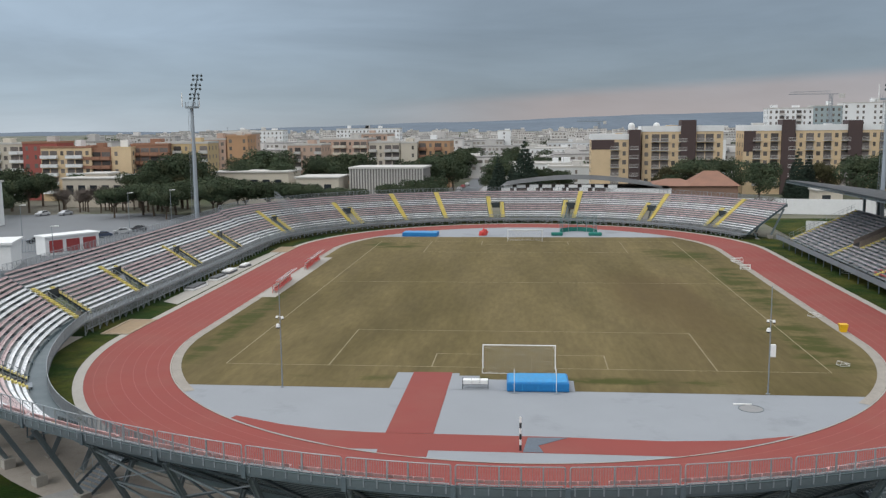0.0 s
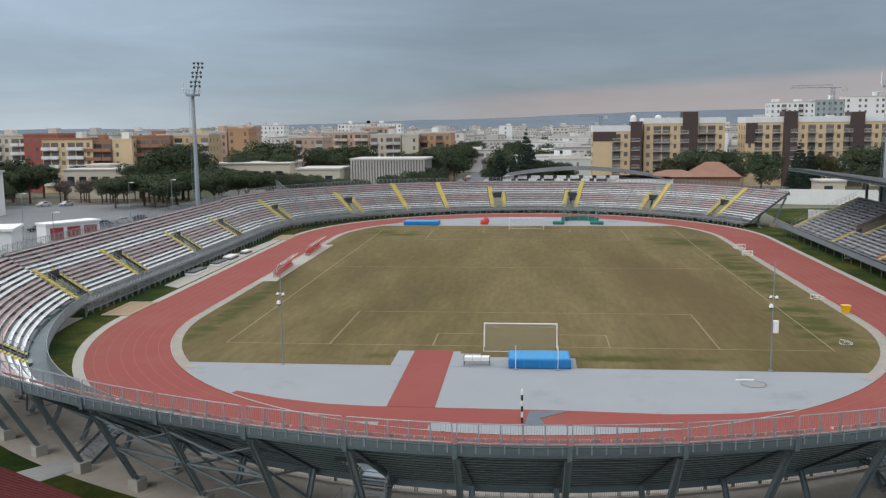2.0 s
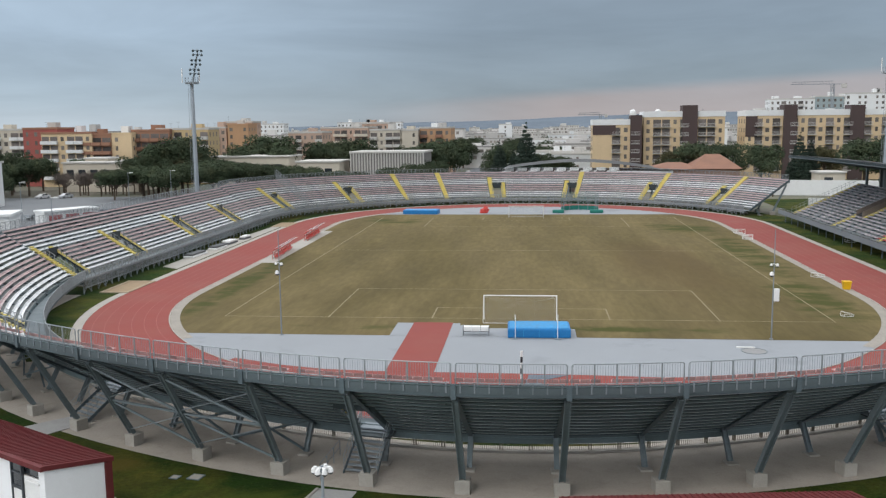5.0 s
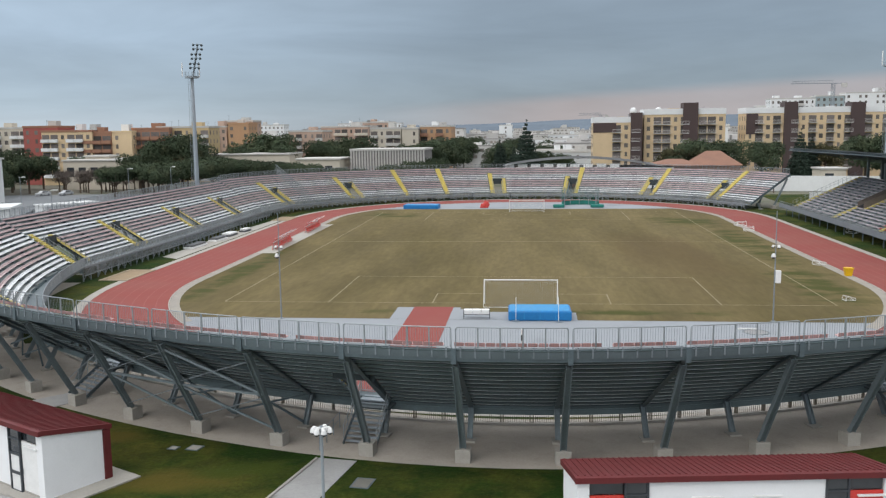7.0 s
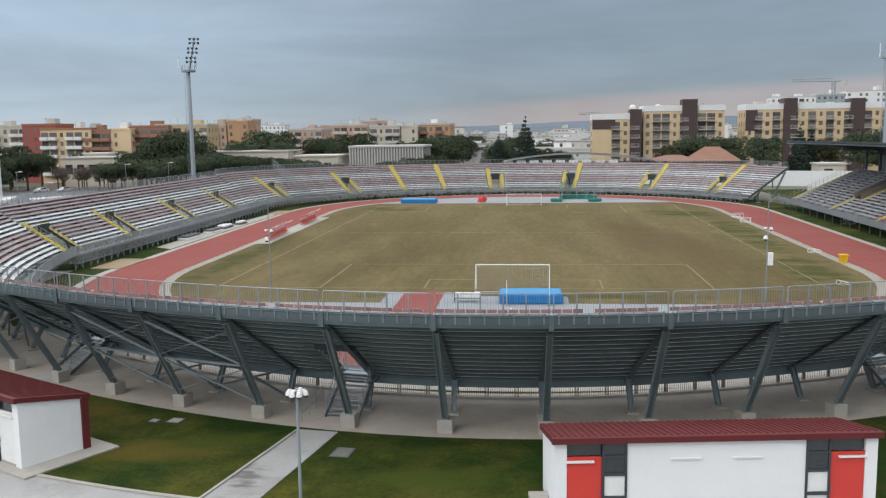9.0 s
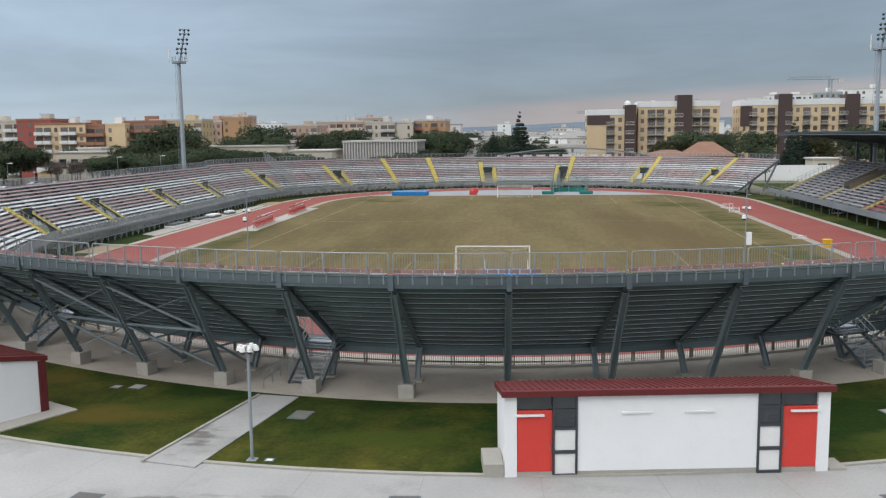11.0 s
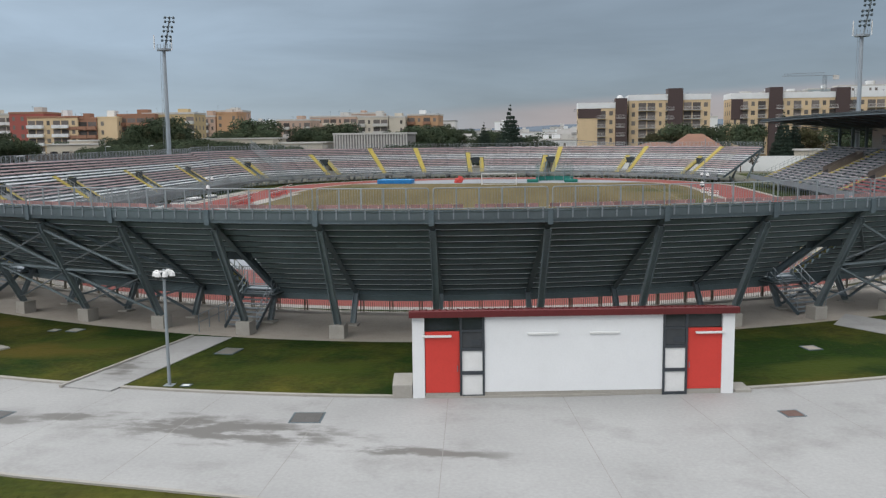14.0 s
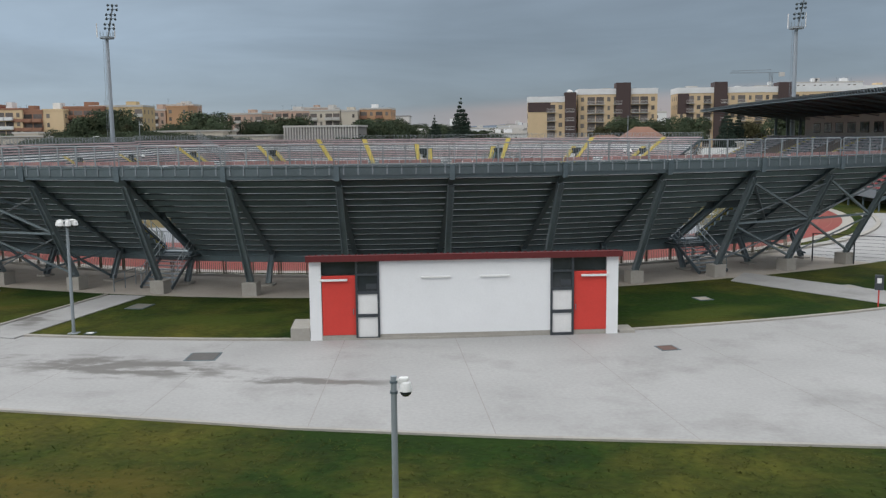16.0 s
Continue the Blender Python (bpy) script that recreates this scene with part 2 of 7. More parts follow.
SEAT_RED = mat("faded_red_plastic_seat", (0.56, 0.31, 0.29), 0.45, var=0.1, scale=0.5, fine=5, bump=0, piece=0.15)
SEAT_GREY = mat("grey_mauve_plastic_seat", (0.34, 0.31, 0.32), 0.5, var=0.15, scale=0.5, fine=5, bump=0, piece=0.2)
YELLOW = mat("yellow_step_paint", (0.60, 0.50, 0.15), 0.6, var=0.12, scale=0.8, fine=7, bump=0.1, dist=0.004, grime=0.25)
WHITE = mat("white_render", (0.78, 0.79, 0.80), 0.8, var=0.03, scale=0.5, fine=12.0, bump=0.08, dist=0.004, grime=0.06)
WHITE_PAINT = mat("white_paint", (0.75, 0.75, 0.74), 0.6, var=0.06, scale=2, fine=14, bump=0.05, dist=0.003)
LINE = mat("worn_white_line", (0.26, 0.22, 0.14), 0.9, var=0.25, scale=0.8, fine=6, bump=0.1, tint=(0.20, 0.16, 0.08), tint_scale=0.6, tint_at=(0.4, 0.7))
LANE = mat("worn_lane_line", (0.275, 0.083, 0.072), 0.9, var=0.2, scale=0.6, fine=6, bump=0.05)
RED_PAINT = mat("red_painted_door", (0.62, 0.055, 0.042), 0.45, var=0.05, scale=1, fine=12, bump=0.04, dist=0.003)
RED_ROOF = mat("dark_red_roof_sheet", (0.118, 0.017, 0.018), 0.7, metal=0.0, var=0.12, scale=0.6, fine=8, bump=0.06, dist=0.004, grime=0.2)
FRAME_DARK = mat("anthracite_frame", (0.045, 0.052, 0.060), 0.45, var=0.08, scale=2, fine=14, bump=0.03)
GLASS = mat("window_glass", (0.030, 0.036, 0.042), 0.08, var=0.2, scale=0.6, fine=3, bump=0, spec=0.8)
BLUE = mat("blue_mat_cover", (0.012, 0.165, 0.42), 0.5, var=0.12, scale=0.7, fine=4, bump=0.25, dist=0.03)
LIGHT_BLUE = mat("pale_blue_mat_top", (0.03, 0.25, 0.52), 0.5, var=0.18, scale=0.8, fine=3, bump=0.3, dist=0.03)
SAND = mat("sand", (0.29, 0.215, 0.135), 0.95, var=0.12, scale=0.8, fine=10, bump=0.3)
BLACK = mat("black_plastic", (0.02, 0.02, 0.022), 0.6, var=0.1, bump=0)
NET = mat("green_netting", (0.02, 0.16, 0.13), 0.8, var=0.15, scale=0.6, fine=4, bump=0.1)
ORANGE_RED = mat("red_plastic", (0.56, 0.06, 0.05), 0.5, var=0.1, bump=0)
YELLOW_BOX = mat("yellow_plastic", (0.72, 0.42, 0.01), 0.45, var=0.06, bump=0)

# ---- mesh helpers ----


def part(name, bm, material, parent=None, label="", kind=""):
    me = bpy.data.meshes.new(name)
    bm.to_mesh(me)
    bm.free()
    me.materials.append(material)
    ob = new(name, me)
    ob.parent = parent
    return tagged(ob, label, kind=kind)


def again(ob, m=None, parent=None):
    """One more object on the same mesh."""
    o = new(ob.name.split(".")[0], ob.data)
    o.parent = parent or ob.parent
    if m is not None:
        o.matrix_basis = m
    return o


def thing(name, label, category, m=None, group="", kind=""):
    ob = new(name)
    ob.empty_display_size = 0.3
    if m is not None:
        ob.matrix_basis = m
    return tagged(ob, label, category, group, kind)


def box(bm, x0, x1, y0, y1, z0, z1, m=None):
    vs = [bm.verts.new((x, y, z)) for z in (z0, z1) for y in (y0, y1) for x in (x0, x1)]
    for q in ((0, 2, 3, 1), (4, 5, 7, 6), (0, 1, 5, 4), (2, 6, 7, 3), (0, 4, 6, 2), (1, 3, 7, 5)):
        bm.faces.new([vs[i] for i in q])
    if m is not None:
        for v in vs:
            v.co = m @ v.co
    return vs


def soft_box(bm, x0, x1, y0, y1, z0, z1, r=0.03):
    """A box with chamfered edges."""
    lo, hi = Vector((x0, y0, z0)), Vector((x1, y1, z1))
    b2 = bmesh.new()
    box(b2, x0, x1, y0, y1, z0, z1)
    bmesh.ops.bevel(b2, geom=b2.edges[:], offset=r, segments=2, affect="EDGES", profile=0.6)
    me = bpy.data.meshes.new("tmp")
    b2.to_mesh(me)
    b2.free()
    bm.from_mesh(me)
    bpy.data.meshes.remove(me)


def beam(bm, p, q, w, h=None, up=(0, 0, 1)):
    """A square bar from p to q, w wide and h high."""
    h = h or w
    p, q = Vector(p), Vector(q)
    d = (q - p).normalized()
    side = d.cross(Vector(up))
    side = side.normalized() if side.length > 1e-4 else Vector((1, 0, 0))
    top = side.cross(d).normalized()
    vs = [bm.verts.new(e + side * (w / 2 * i) + top * (h / 2 * j)) for e in (p, q) for i, j in ((-1, -1), (1, -1), (1, 1), (-1, 1))]
    for a in range(4):
        b = (a + 1) % 4
        bm.faces.new((vs[a], vs[b], vs[b + 4], vs[a + 4]))
    bm.faces.new(vs[3::-1])
    bm.faces.new(vs[4:])


def h_beam(bm, p, q, w, h, up=(0, 0, 1), t=0.03):
    """A rolled H section from p to q: two flanges and a web."""
    p, q = Vector(p), Vector(q)
    d = (q - p).normalized()
    side = d.cross(Vector(up)).normalized()
    top = side.cross(d).normalized()
    o = top * (h / 2 - t / 2)
    beam(bm, p + o, q + o, w, t, up)
    beam(bm, p - o, q - o, w, t, up)
    beam(bm, p, q, t, h - 2 * t, up)


def tube(bm, p, q, r0, r1=None, n=8, caps=True):
    p, q = Vector(p), Vector(q)
    r1 = r0 if r1 is None else r1
    d = (q - p).normalized()
    a = d.orthogonal().normalized()
    b = d.cross(a)
    rings = [[bm.verts.new(c + (a * math.cos(k * math.tau / n) + b * math.sin(k * math.tau / n)) * r) for k in range(n)] for c, r in ((p, r0), (q, r1))]
    for k in range(n):
        j = (k + 1) % n
        bm.faces.new((rings[0][k], rings[0][j], rings[1][j], rings[1][k]))
    if caps:
        bm.faces.new(rings[0][::-1])
        bm.faces.new(rings[1])


def dome(bm, c, r, n=10, rings=4, down=False):
    c = Vector(c)
    s = -1 if down else 1
    loops = []
    for i in range(rings):
        a = i * math.pi / 2 / rings
        loops.append([bm.verts.new(c + Vector((r * math.cos(a) * math.cos(k * math.tau / n), r * math.cos(a) * math.sin(k * math.tau / n), s * r * math.sin(a)))) for k in range(n)])
    tip = bm.verts.new(c + Vector((0, 0, s * r)))
    for i in range(rings - 1):
        for k in range(n):
            j = (k + 1) % n
            bm.faces.new((loops[i][k], loops[i][j], loops[i + 1][j], loops[i + 1][k]))
    for k in range(n):
        bm.faces.new((loops[-1][k], loops[-1][(k + 1) % n], tip))
    bm.faces.new(loops[0][::-1])


def sheet(bm, pts, z, thick=0.0):
    """A flat slab with the outline pts and its top at z."""
    f = bm.faces.new([bm.verts.new((x, y, z)) for x, y in pts])
    if f.normal.z < 0 or sum(a[0] * b[1] - b[0] * a[1] for a, b in zip(pts, pts[1:] + pts[:1])) < 0:
        f.normal_flip()
    if thick:
        low = [bm.verts.new((v.co.x, v.co.y, z - thick)) for v in f.verts]
        vs = list(f.verts)
        for i in range(len(vs)):
            j = (i + 1) % len(vs)
            bm.faces.new((vs[j], vs[i], low[i], low[j]))


# ---- the stadium's plan: two half circles joined by straights ----
CX, YN, YF = -0.3, 13.0, 89.0
R_KERB, R_TRACK, R_BORDER = 39.5, 47.75, 48.75


def flatter(a):
    """By how much the near stand and its apron draw back, and spread, from a true circle on both shoulders of the bend."""
    return 1.25 * math.sin(math.pi * a / 60) ** 2 if abs(a) < 60 else 0.0


def near_arc(r, a):
    """Round the near end: degrees from straight towards the camera, to the east."""
    inward = flatter(a) if 49.5 < r < 62 else 0.0
    aside = 0.024 * a * inward
    a = radians(a)
    return CX + aside + r * math.sin(a), YN - r * math.cos(a) + inward


def far_arc(r, a):
    """Round the far end: degrees from straight away, to the east."""
    a = radians(a)
    return CX + r * math.sin(a), YF + r * math.cos(a)


def oval(r, n=48):
    """The closed outline at the distance r from the spine, anticlockwise from the west."""
    pts = [near_arc(r + (0.75 * math.sin(math.pi * i / n) ** 2 if 45 < r < 50 else 0.0), -90 + 180 * i / n) for i in range(n + 1)]
    return pts + [far_arc(r, 90 - 180 * i / n) for i in range(n + 1)]


def ring(bm, r0, r1, z, n=48):
    """A flat band between two distances from the spine."""
    a, b = oval(r0, n), oval(r1, n)
    va, vb = [bm.verts.new((*p, z)) for p in a], [bm.verts.new((*p, z)) for p in b]
    for i in range(len(a)):
        j = (i + 1) % len(a)
        bm.faces.new((va[i], vb[i], vb[j], va[j]))


def arc_band(bm, r0, r1, a0, a1, z, n=24, thick=0.0, arc=near_arc):
    ps = [arc(r0, a0 + (a1 - a0) * i / n) for i in range(n + 1)]
    qs = [arc(r1, a0 + (a1 - a0) * i / n) for i in range(n + 1)]
    va, vb = [bm.verts.new((*p, z)) for p in ps], [bm.verts.new((*p, z)) for p in qs]
    for i in range(n):
        f = bm.faces.new((va[i], vb[i], vb[i + 1], va[i + 1]))
    if thick:
        for vs in (va, vb):
            low = [bm.verts.new((v.co.x, v.co.y, z - thick)) for v in vs]
            for i in range(n):
                bm.faces.new((vs[i], vs[i + 1], low[i + 1], low[i]))


def clip_low(pts, y):
    """The part of an outline above y."""
    res = []
    for p, q in zip(pts, pts[1:] + pts[:1]):
        if p[1] >= y:
            res.append(p)
        if (p[1] >= y) != (q[1] >= y):
            k = (y - p[1]) / (q[1] - p[1])
            res.append((p[0] + k * (q[0] - p[0]), y))
    return res


def flip(pts):
    return [(x, -y) for x, y in pts]


# ---- ground, pitch and track ----
bm = bmesh.new()
sheet(bm, [(-4600, -4600), (4600, -4600), (4600, 4600), (-4600, 4600)], -0.06)
tagged(part("ground", bm, EARTH), "brown and green open ground round the stadium", "ground", kind="structure")

Y_GRASS0, Y_GRASS1 = -7.9, 109.3
inner = oval(R_KERB - 1.15)
bm = bmesh.new()
sheet(bm, flip(clip_low(flip(clip_low(inner, Y_GRASS0)), -Y_GRASS1)), 0.030)
tagged(part("pitch", bm, GRASS_DRY), "worn olive-brown football pitch turf", "pitch", kind="structure")
bm = bmesh.new()
sheet(bm, flip(clip_low(flip(oval(R_KERB - 0.02)), -(Y_GRASS0 + 0.02))), 0.016)
tagged(part("pavement", bm, GREY_SYNTH), "grey synthetic apron behind the near goal", "apron", kind="structure")
bm = bmesh.new()
sheet(bm, clip_low(oval(R_KERB - 0.02), Y_GRASS1 - 0.02), 0.016)
tagged(part("pavement", bm, GREY_SYNTH), "grey synthetic apron behind the far goal", "apron", kind="structure")
bm = bmesh.new()
sheet(bm, [(-12.4, -7.95), (-12.4, -2.35), (-6.0, -2.35), (-6.0, -3.2), (-3.9, -3.2), (-3.9, -4.4), (5.4, -4.4), (5.4, -7.95)], 0.036)
tagged(part("pavement", bm, GREY_SYNTH), "grey synthetic strip beside the red run-up", "apron", kind="structure")
bm = bmesh.new()
ring(bm, R_KERB, R_TRACK, 0.012, 64)
tagged(part("track", bm, TRACK), "red synthetic running track with worn lane lines", "running track", kind="structure")
bm = bmesh.new()
ring(bm, R_KERB - 1.15, R_KERB - 0.15, 0.044, 64)
kerb_path = part("kerb", bm, mat("worn_beige_concrete", (0.30, 0.275, 0.24), 0.9, var=0.14, scale=0.5, fine=6, grime=0.35))
tagged(kerb_path, "pale concrete strip inside the running track", "kerb", kind="structure")
# cut the strip where the aprons lie: only its west and east parts show
bm = bmesh.new()
bm.from_mesh(kerb_path.data)
bmesh.ops.delete(bm, geom=[f for f in bm.faces if not -9.5 < f.calc_center_median().y < 109], context="FACES")
bm.to_mesh(kerb_path.data)
bm.free()
bm = bmesh.new()
for r, z in ((R_KERB - 0.06, 0.05),):
    ring(bm, r - 0.06, r + 0.06, z, 64)
tagged(part("kerb", bm, CONCRETE), "pale raised edge of the track's inner lane", "kerb", kind="structure")
bm = bmesh.new()
for i in range(1, 7):
    r = R_KERB + 1.22 * i
    ring(bm, r - 0.04, r + 0.04, 0.018, 64)
tagged(part("lane_lines", bm, LANE), "faint white lane lines on the red track", "lane lines", kind="structure")
bm = bmesh.new()
ring(bm, R_TRACK, R_BORDER, 0.03, 64)
tagged(part("kerb", bm, CONCRETE), "pale concrete edging outside the running track", "kerb", kind="structure")
bm = bmesh.new()
ring(bm, R_BORDER, 57.0, 0.0, 64)
tagged(part("verge", bm, GRASS), "green grass verge between track and stands", "verge", kind="structure")
# red run-ups across the near apron
bm = bmesh.new()
sheet(bm, [(-10.75, -20.45), (-6.75, -20.45), (-6.75, -2.1), (-10.75, -2.1)], 0.042)
tagged(part("runway", bm, TRACK), "red high jump and vault run-up on the grey apron", "run-up", kind="structure")


def kerb_x(y):
    return math.sqrt(max(0.0, (R_KERB - 0.25) ** 2 - (y - YN) ** 2))


bm = bmesh.new()
top = [(-24.6, -16.9), (-20, -18.9), (-16, -20.0), (-12, -20.4), (3.5, -20.5), (12, -20.9), (18, -20.3), (22.5, -18.9)]
low = [(12.9, -24.2), (-14.6, -24.2)]
rim_e = [(CX + kerb_x(y), y) for y in (-19.4, -20.6, -21.8, -23.0)]
rim_w = [(CX - kerb_x(y), y) for y in (-23.4, -22.0, -20.6, -19.0, -17.6)]
sheet(bm, top + rim_e + low + rim_w, 0.024)
tagged(part("runway", bm, TRACK), "red steeplechase bend crossing the grey apron", "run-up", kind="structure")
bm = bmesh.new()
sheet(bm, [(-10.75, -25.6), (-6.75, -25.6), (-6.75, -24.15), (-10.75, -24.15)], 0.028)
tagged(part("runway", bm, TRACK), "red link between the run-up and the track", "run-up", kind="structure")


def pitch_lines():
    bm = bmesh.new()
    L, W = 101.8, 31.4

    def seg(x0, y0, x1, y1, w=0.12):
        d = Vector((x1 - x0, y1 - y0, 0)).normalized() * w / 2
        n_ = Vector((-d.y, d.x, 0))
        a, b = Vector((x0, y0, 0.0345)), Vector((x1, y1, 0.0345))
        bm.faces.new([bm.verts.new(v) for v in (a - n_, b - n_, b + n_, a + n_)])
    for x in (-W, W):
        seg(x, 0, x, L)
    for y in (0, L, L / 2):
        seg(-W, y, W, y)
    for y, s in ((0, 1), (L, -1)):
        for hw, dp in ((20.16, 16.6), (9.16, 5.4)):
            seg(-hw, y, -hw, y + s * dp)
            seg(hw, y, hw, y + s * dp)
            seg(-hw, y + s * dp, hw, y + s * dp)
    return tagged(part("pitch_lines", bm, LINE), "faded white line markings on the pitch", "line markings", kind="structure")


pitch_lines()

# ---- outside: apron under the stand, lawns, forecourt ----
bm = bmesh.new()
arc_band(bm, 49.9, 58.1, -52, 37, 0.012, 60)
arc_band(bm, 53.0, 58.1, -88, -52, 0.012, 30)
tagged(part("pavement", bm, APRON), "stained brown-grey concrete apron under the stand", "pavement", kind="structure")
bm = bmesh.new()
arc_band(bm, 49.9, 58.1, 37, 80, 0.012, 24)
tagged(part("pavement", bm, PAVING), "pale concrete yard past the end of the apron", "pavement", kind="structure")
bm = bmesh.new()
arc_band(bm, 50.75, 51.15, -54, 80, 0.16, 80, 0.16)
tagged(part("kerb", bm, CONCRETE), "low pale concrete plinth under the inner fence", "kerb", kind="structure")
R_CURB = 68.0
bm = bmesh.new()
arc_band(bm, 58.1, R_CURB - 0.22, -85, 85, 0.028, 60)
tagged(part("lawn", bm, GRASS), "patchy green lawn between stand and forecourt", "lawn", kind="structure")
bm = bmesh.new()
for a0, a1, n in ((-85, -10.5, 40), (-8.2, 27.4, 20), (31.4, 85, 30)):
    arc_band(bm, R_CURB - 0.22, R_CURB, a0, a1, 0.085, n, 0.12)
tagged(part("kerb", bm, CONCRETE), "pale concrete kerb along the lawn", "kerb", kind="structure")
bm = bmesh.new()
edge = [(-75, -40), (-55, -50), (-38, -57.2), (-22, -61.8), (-8.5, -64.4), (-1.5, -65.4), (4.8, -66.4), (11.3, -67.0), (21.6, -67.5), (35, -67.3), (55, -64), (80, -55)]
sheet(bm, [near_arc(R_CURB, 80 - i * 4) for i in range(41)] + edge, 0.0)
tagged(part("forecourt", bm, PAVING), "pale concrete forecourt with damp patches and joints", "pavement", kind="structure")
bm = bmesh.new()
for p, q in zip(edge, edge[1:]):
    beam(bm, (*p, 0.02), (*q, 0.02), 0.16, 0.12)
tagged(part("kerb", bm, CONCRETE), "low concrete kerb of the outer lawn", "kerb", kind="structure")
bm = bmesh.new()
sheet(bm, [(-75, -140)] + edge + [(80, -140)], 0.01)
tagged(part("lawn", bm, GRASS), "rough green lawn beyond the forecourt", "lawn", kind="structure")

# ---- the stands ----
BAY = 5.38


def profile(rows, r_front, z_front, row_d, row_h, open_rows, colours):
    """The cross-section that the following stand is built with."""
    global NR, R_FRONT, Z_FRONT, R_BACK, COLOURS, ROW_D, ROW_H, OPEN_ROWS
    NR, R_FRONT, Z_FRONT, COLOURS = rows, r_front, z_front, colours
    ROW_D, ROW_H, OPEN_ROWS = row_d, row_h, open_rows
    R_BACK = R_FRONT + NR * ROW_D


profile(14, 52.7, 1.98, 0.573, 0.373, 7, "WWWPPPPWWWPPPP")


def row_z(i):
    return Z_FRONT + i * ROW_H


def near_at(s):
    """Place along the near end, s in degrees: the spine point, outward and sideways directions."""
    a = radians(s)
    w = max(0.0, min(1.0, (-62 - s) / 26)) ** 2
    d = Vector((math.sin(a), -math.cos(a), 0))
    return Vector((CX - 1.6 * w + 0.024 * s * flatter(s), YN + flatter(s), 0.2 * w)), d


def far_at(s):
    a = radians(s)
    w = max(0.0, -math.sin(a)) ** 2
    return Vector((CX - 2.8 * w, YF, 0.45 * w)), Vector((math.sin(a), math.cos(a), 0))


def west_at(s):
    return Vector((CX, s, 0)), Vector((-1, 0, 0))


def on(at, s, r, z):
    c, d = at(s)
    return c + d * r + Vector((0, 0, z))


def strip(bm, at, s0, s1, n, prof):
    """Sweeps an open profile of (r, z) along the stand."""
    rows = [[bm.verts.new(on(at, s0 + (s1 - s0) * k / n, r, z)) for r, z in prof] for k in range(n + 1)]
    for a, b in zip(rows, rows[1:]):
        for i in range(len(prof) - 1):
            bm.faces.new((a[i], a[i + 1], b[i + 1], b[i]))


def closed_strip(bm, at, s0, s1, n, prof):
    rows = [[bm.verts.new(on(at, s0 + (s1 - s0) * k / n, r, z)) for r, z in prof] for k in range(n + 1)]
    m = len(prof)
    for a, b in zip(rows, rows[1:]):
        for i in range(m):
            j = (i + 1) % m
            bm.faces.new((a[i], a[j], b[j], b[i]))
    bm.faces.new(rows[0])
    bm.faces.new(rows[-1][::-1])


def deck_bay(at, s0, s1, parent, rows, n=3, gap=None, seed=0):
    """The stepped sheet deck of one bay: tread panels, and riser sheets; on the near stand these come in two lengths with a staggered lapped joint; gap: (s0, s1, rows) left open."""
    rr = random.Random(seed)
    for i in rows:
        r, z = R_FRONT + i * ROW_D, row_z(i)
        parts_ = [(s0, s1)]
        if gap and i in gap[2]:
            parts_ = [(s0, gap[0]), (gap[1], s1)]
        for a, b in parts_:
            if abs(b - a) < 1e-3:
                continue
            e = (b - a) * 0.002
            tread = bmesh.new()
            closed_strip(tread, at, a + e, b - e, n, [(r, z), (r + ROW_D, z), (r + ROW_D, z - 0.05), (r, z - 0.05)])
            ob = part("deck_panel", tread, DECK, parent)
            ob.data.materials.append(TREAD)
            # top faces take the tread grey, the others stay shade-dark
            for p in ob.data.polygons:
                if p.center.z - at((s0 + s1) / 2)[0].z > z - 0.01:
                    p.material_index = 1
            m = a + (b - a) * rr.choice((0.36, 0.5, 0.63))
            lengths = ((a + e, m + e, 0.045), (m, b - e, 0.06)) if at is near_at else ((a + e, b - e, 0.05),)
            for c, d, o in lengths:
                riser = bmesh.new()
                closed_strip(riser, at, c, d, 2, [(r + ROW_D + 0.002, z + 0.03), (r + ROW_D + o + 0.02, z + 0.05), (r + ROW_D + o + 0.2, z + ROW_H - 0.06), (r + ROW_D + 0.002, z + ROW_H - 0.055)])
                part("riser_panel", riser, RISER, parent)


def seat(bm, at, s, r, z, w):
    """One shell seat: pan and back."""
    c, d = at(s)
    side = Vector((-d.y, d.x, 0))
    o = c + d * r + Vector((0, 0, z))
    prof = [(-0.13, 0.30), (0.12, 0.27), (0.18, 0.43), (0.21, 0.43), (0.16, 0.23), (-0.13, 0.27)]
    l = [bm.verts.new(o - side * w + d * a + Vector((0, 0, b))) for a, b in prof]
    k = [bm.verts.new(o + side * w + d * a + Vector((0, 0, b))) for a, b in prof]
    for i in range(6):
        j = (i + 1) % 6
        bm.faces.new((l[i], l[j], k[j], k[i]))
    for q in (l, k[::-1]):
        bm.faces.new((q[0], q[1], q[4], q[5]))
        bm.faces.new((q[1], q[2], q[3], q[4]))


